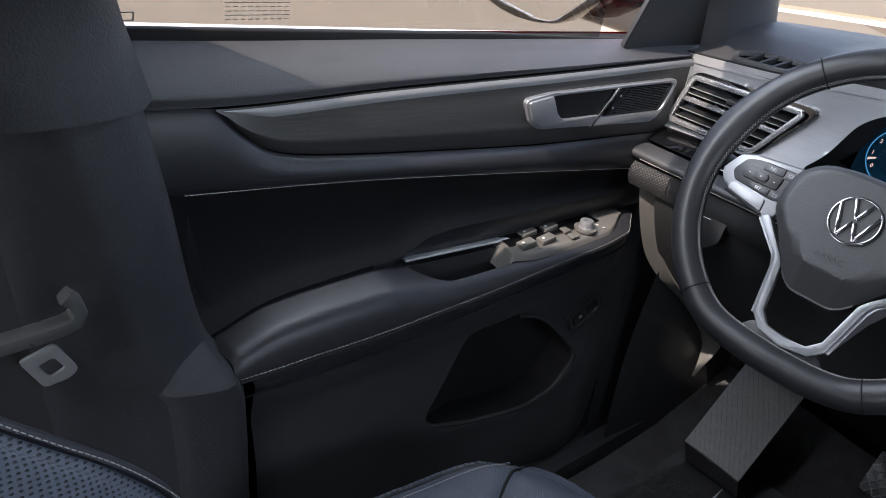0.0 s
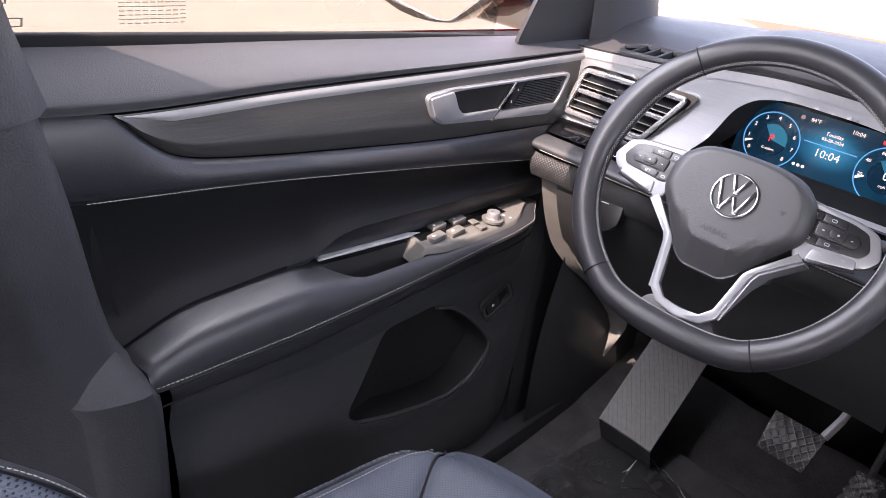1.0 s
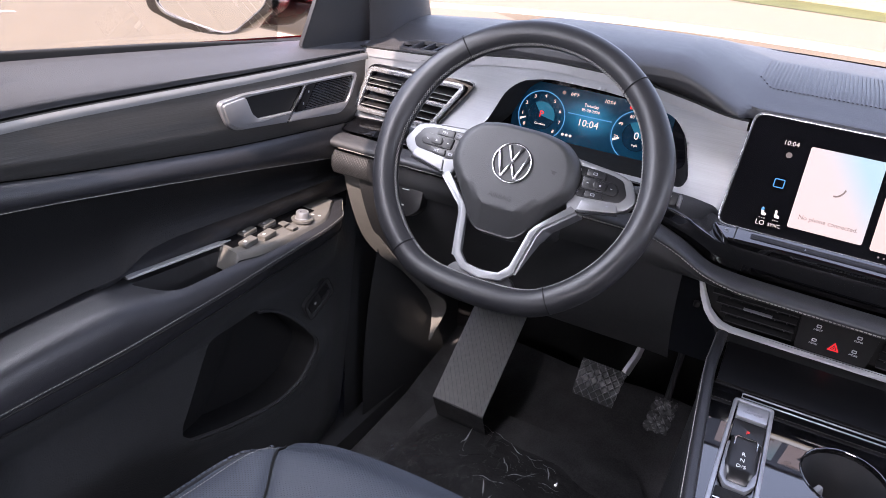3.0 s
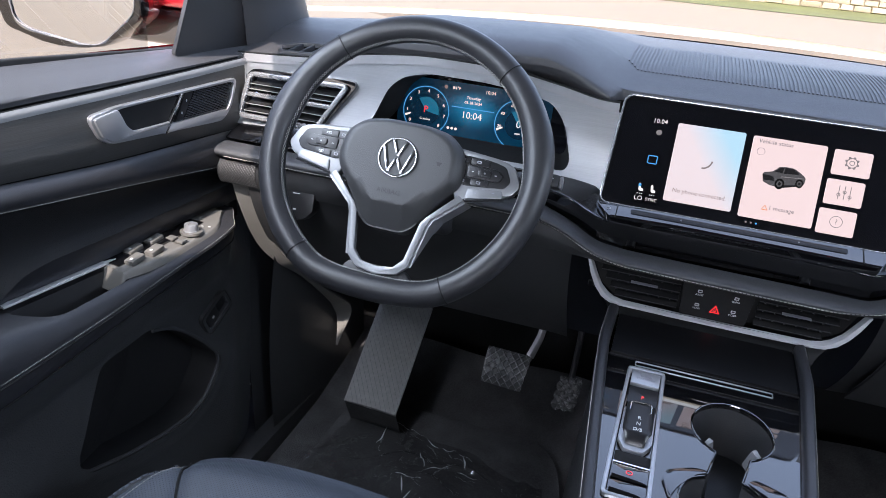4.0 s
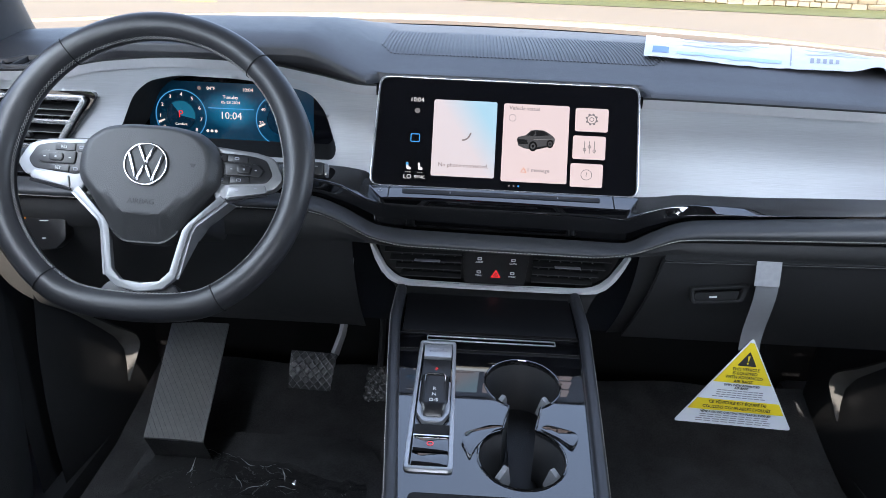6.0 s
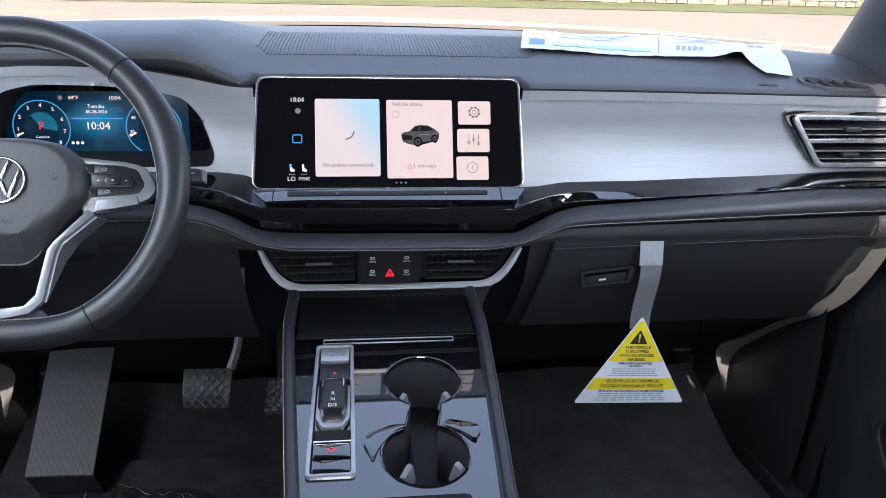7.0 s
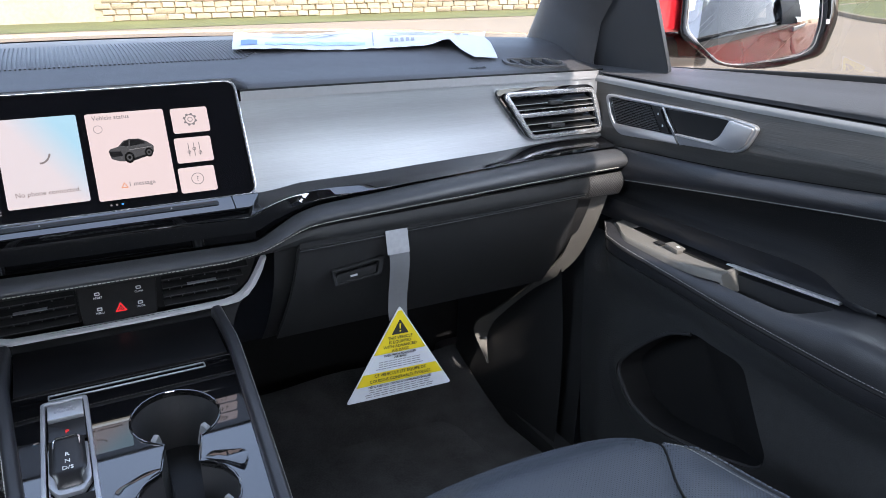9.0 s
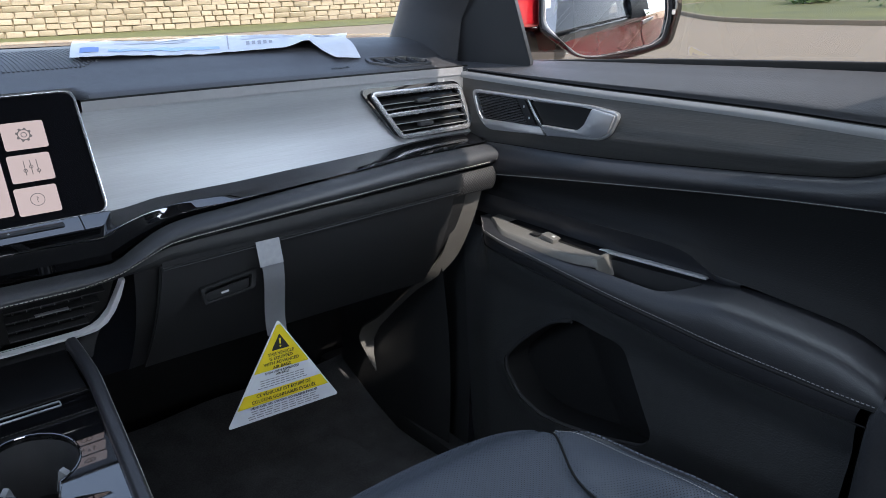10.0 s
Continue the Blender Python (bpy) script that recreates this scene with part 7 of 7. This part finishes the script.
# ---- front seats ----
def seat(s):
    who = "driver's" if s < 0 else "front passenger's"
    st = thing("front_seat", "black perforated leather %s seat" % who, "seat", "front seats")
    cx, y0 = s * 0.385, (-0.325 if s < 0 else -0.288)

    def cushion(u, v):
        q = 2 * u - 1
        w = 0.222 - 0.022 * (1 - step(0.0, 0.22, v)) ** 2
        x = cx + q * w
        y = y0 - 0.025 * q * q - 0.05 * abs(q) ** 7 - 0.56 * v
        z = 0.388 - 0.05 * v - 0.020 * (1 - step(0.0, 0.12, v)) ** 2 + 0.030 * step(0.60, 0.9, abs(q)) * step(0.10, 0.45, v) - 0.018 * step(0.90, 1.0, abs(q)) ** 2
        z -= 0.005 * math.exp(-((abs(q) - seam_q(v)) / 0.02) ** 2)
        return Vector((x, y, z))

    def seam_q(v):
        return 0.92 - 0.34 * step(-0.05, 0.30, v)
    part("seat_cushion", sheet(90, 60, cushion), PERF_SEAT, st, "perforated leather cushion", 1.3)
    part("cushion_front", sheet(60, 12, lambda u, v: cushion(u, 0.0) + Vector((0, 0.014 * math.sin(math.pi * v) - 0.05 * v * v, -0.2 * v))), LEATHER, st, "smooth black leather front of the cushion")
    for sd in (-1, 1):
        part("cushion_side", sheet(30, 8, lambda u, v: cushion((sd + 1) / 2, u) + Vector((sd * 0.012 * math.sin(math.pi * v), 0, -0.2 * v))), LEATHER, st)
        part("piping", sweep([cushion(0.5 + sd * 0.475, v / 40) + Vector((0, 0, 0.0015 + 0.0012 * (v % 2))) for v in range(41)], circle(0.0042, 6)), LEATHER, st, "ribbed leather piping")
        stitches("piping_rib", [cushion(0.5 + sd * 0.475, v / 40) + Vector((0, 0, 0.0062)) for v in range(41)], st, step=0.0075, length=0.0048, r=0.0014, label="raised ribs of the piping", material=SEAT_RIB)
        stitches("stitching", [cushion(0.5 + sd * 0.448, v / 40) + Vector((0, 0, 0.001)) for v in range(41)], st, step=0.005, length=0.0032, r=0.00045)
        part("seam", sweep([cushion(0.5 + sd * 0.5 * seam_q(v / 40), v / 40) + Vector((0, 0, 0.0026)) for v in range(41)], circle(0.0016, 5)), DARK, st)
    part("seat_base", box(0.42, 0.46, 0.22, pose(cx, -0.66, 0.16), 0.03), HARD, st)

    # backrest, reclined: its bolsters' edge sweeps back and up
    lean = smooth_curve([(0.30, -0.735), (0.42, -0.742), (0.50, -0.757), (0.554, -0.778), (0.587, -0.80), (0.615, -0.823), (0.639, -0.847), (0.666, -0.873), (0.75, -0.945), (0.96, -1.10)])

    def back(u, v):
        q = 2 * u - 1
        w = 0.205 - 0.03 * step(0.6, 1.0, v)
        lift = step(0.45, 0.86, abs(q)) * (1 - step(0.7, 1.0, v))
        z = 0.36 + 0.60 * v
        y = lean(z) - 0.07 + 0.07 * lift
        y -= 0.10 * step(0.86, 1.0, abs(q)) ** 1.5 + 0.004 * math.exp(-((abs(q) - 0.80) / 0.012) ** 2)
        return Vector((cx + q * w, y, z))
    part("backrest", sheet(100, 40, back), PERF_BACK, st, "perforated leather backrest", 1.3)
    for sd in (-1, 1):
        part("bolster", thick(sheet(10, 60, lambda u, v: back(0.5 + sd * (0.41 + 0.085 * u), 0.02 + 0.85 * v) + Vector((0, 0.0035 + 0.0006 * math.sin(v * 420), 0))), 0.006), LEATHER, st, "ribbed smooth leather edge of the bolster")
        stitches("stitching", [back(0.5 + sd * 0.412, 0.02 + 0.85 * v / 60) + Vector((0, 0.005, 0)) for v in range(61)], st, step=0.005, length=0.0032, r=0.00055)
    part("backrest_shell", sheet(30, 20, lambda u, v: back(u, v) + Vector((0, -0.12 + 0.09 * step(0.84, 1.0, abs(2 * u - 1)) ** 1.5, 0))), HARD, st)
    return st


seat(-1)
seat(1)

# ---- seat belt on the driver's centre pillar ----
belt = thing("seat_belt", "black seat belt with a steel tongue on the centre pillar", "seat belt")
bl = lambda y, z, d=0.0: Vector((-0.745 + d, y, z))
part("webbing", thick(sheet(3, 24, lambda u, v: bl(-0.90 + 0.045 * u + 0.075 * v ** 1.3, 0.95 - 0.75 * v, 0.004 * u)), 0.0015), BELT, belt, "black belt webbing")
part("belt_guide", sweep([bl(-0.875, 0.592, 0.010), bl(-0.843, 0.597, 0.012), bl(-0.818, 0.600, 0.014), bl(-0.801, 0.603, 0.015), bl(-0.792, 0.606, 0.015), bl(-0.788, 0.613, 0.014), bl(-0.790, 0.622, 0.013), bl(-0.797, 0.629, 0.012)], rounded(rect(-0.006, -0.009, 0.006, 0.009), 0.003, 2), up=(1, 0, 0)), mat("satin_black_guide", (0.06, 0.06, 0.058), 0.3, vary=0.05), belt, "black plastic tongue holder")
tm = basis(bl(-0.814, 0.567, 0.020), (0, 1, 0.22), (0.1, -0.22, 1))
part("belt_tongue", plate(rounded([(-0.019, 0.020), (0.010, 0.0235), (0.019, -0.013), (0.010, -0.0185), (-0.010, -0.017)], 0.005, 3), put(tm), 0.003, 0.0006, holes=[rounded([(-0.008, 0.0085), (0.005, 0.0105), (0.010, -0.006), (-0.003, -0.009)], 0.003, 2)]), ZINC, belt, "bright steel belt tongue")

# ---- paper sheet on the dash top ----
def paper_at(u, v):
    a, b = Vector((0.205, 0.188, 0)).lerp(Vector((0.265, 0.45, 0)), v), Vector((0.600, 0.150, 0)).lerp(Vector((0.705, 0.325, 0)), v)
    p = a.lerp(b, u)
    if u > 0.86 and v < 0.4:
        p.y -= 0.045 * step(0.86, 0.90, u) * (0.4 - v) / 0.4
    lift = 0.003 + 0.004 * (1 - v) ** 2 * (0.5 + 0.5 * math.sin(u * 9 + 1)) + 0.006 * abs(math.sin(u * 5 + v * 2)) * v + 0.010 * step(0.74, 0.84, u) * (1 - step(0.85, 0.88, u)) * (1 - v) ** 2
    p.z = top_at(p.x, min(p.y, wind_y(p.x) - 0.10)) + lift + 0.0015 * noise.noise(Vector((u * 22, v * 7, 2)))
    return p


paper = part("paper_sheet", thick(sheet(90, 22, paper_at), 0.0006), PAPER)
tagged(paper, "folded white printed price sheet lying on the dash top", "paper")


def print_bar(name, u0, v0, u1, v1, material):
    part(name, sheet(max(2, int((u1 - u0) * 50) + 2), 4, lambda u, v: paper_at(u0 + (u1 - u0) * u, v0 + (v1 - v0) * v) + Vector((0, 0, 0.0008))), material, paper)


print_bar("printed_block", 0.03, 0.10, 0.09, 0.32, INK_BLUE)
print_bar("printed_block", 0.12, 0.10, 0.50, 0.20, mat("pale_blue_print", (0.35, 0.5, 0.75), 0.6))
print_bar("printed_frame", 0.53, 0.06, 0.535, 0.9, INK_GREY)
for k in range(5):
    print_bar("printed_bar", 0.60 + 0.022 * k, 0.18, 0.613 + 0.022 * k, 0.34, INK_GREY)
for k in range(4):
    print_bar("printed_line", 0.14 + 0.08 * (k % 2), 0.42 + 0.13 * k, 0.36 + 0.03 * k, 0.46 + 0.13 * k, mat("pale_grey_print", (0.45, 0.47, 0.52), 0.6))
    print_bar("printed_line", 0.58 + 0.05 * (k % 2), 0.48 + 0.11 * k, 0.80 - 0.03 * k, 0.515 + 0.11 * k, mat("pale_grey_print", (0.45, 0.47, 0.52), 0.6))
for k in range(2):
    print_bar("printed_bar", 0.87 + 0.035 * k, 0.45, 0.895 + 0.035 * k, 0.68, INK_GREY)

# ---- warning tag hanging from the glovebox ----
tag = thing("warning_tag", "yellow and white triangular airbag warning tag on a grey strap", "warning tag")
part("strap_fold", thick(sheet(4, 5, lambda u, v: Vector((0.341 + 0.033 * u + 0.001 * v, -0.031 - 0.004 * v, 0.596 - 0.034 * v))), 0.0012), mat("pale_strap_end", (0.3, 0.305, 0.32), 0.5), tag, "pale folded end of the strap")
part("strap", thick(sheet(5, 12, lambda u, v: Vector((0.343 + 0.030 * u + 0.014 * v, -0.026 - 0.006 * step(0.0, 0.2, v) + 0.040 * step(0.15, 1.0, v), 0.592 - 0.150 * v))), 0.0008), STRAP, tag, "grey plastic hanging strap")
TM = basis((0.364, -0.012, 0.397), (1, 0.03, -0.06), (0, 0.06, 1))
TRI = rounded([(0.0, 0.074), (-0.088, -0.067), (0.088, -0.067)], 0.006, 4)
part("tag_card", plate(TRI, put(TM), 0.0008), CARD, tag, "white triangular card")


def tri_band(y0, y1, material, lift=0.0006):
    f = lambda y: max(0.0, (0.074 - y) / 0.141 * 0.088 - 0.0022)
    top = f(y1)
    flat("tag_band", [(-f(y0), y0), (f(y0), y0), (top, y1), (-top, y1)] if top > 0.001 else [(-f(y0), y0), (f(y0), y0), (0, y1)], material, tag, TM, lift)


tri_band(0.002, 0.066, YELLOW)
tri_band(-0.044, -0.026, YELLOW)
flat("warning_mark", rounded([(0, 0.053), (-0.0140, 0.030), (0.0140, 0.030)], 0.002, 2), INK, tag, TM, 0.001)
flat("warning_dash", [(-0.0014, 0.046), (0.0014, 0.046), (0.0009, 0.038), (-0.0009, 0.038)], YELLOW, tag, TM, 0.0014)
flat("warning_dash", ring_poly(0, 0.0345, 0.0014, 10), YELLOW, tag, TM, 0.0014)
for w, sz, y in (("THIS VEHICLE", 0.0066, 0.0245), ("IS EQUIPPED", 0.0066, 0.0180), ("WITH ADVANCED", 0.0066, 0.0115), ("AIR BAGS", 0.0066, 0.0050), ("EVEN WITH ADVANCED", 0.0048, -0.0015), ("AIR BAGS", 0.0048, -0.0058), ("CE VÉHICULE EST ÉQUIPÉ DE", 0.0066, -0.0305), ("COUSSINS GONFLABLES ÉVOLUÉS", 0.0066, -0.0385), ("MÊME AVEC DES COUSSINS GONFLABLES ÉVOLUÉS", 0.0046, -0.047)):
    writing(w, sz, TM @ pose(0, y, 0.001), INK, tag, "tag_word")
for k, y in enumerate((-0.0105, -0.0140, -0.0175, -0.0210, -0.0515, -0.0550, -0.0585, -0.0620)):
    w = (0.062 - y) / 0.129 * 0.088 * (0.70 - 0.03 * (k % 3))
    n = 9
    for j in range(n):
        x0 = -w + 2 * w * j / n
        flat("tag_line", rect(x0, y - 0.0006, x0 + 2 * w / n * 0.8, y + 0.0006), INK_GREY, tag, TM, 0.001)

# ---- stones of the wall ----
for me, at_place in STONES:
    ob = new("stone", me)
    ob.parent = wall
    ob.location = at_place
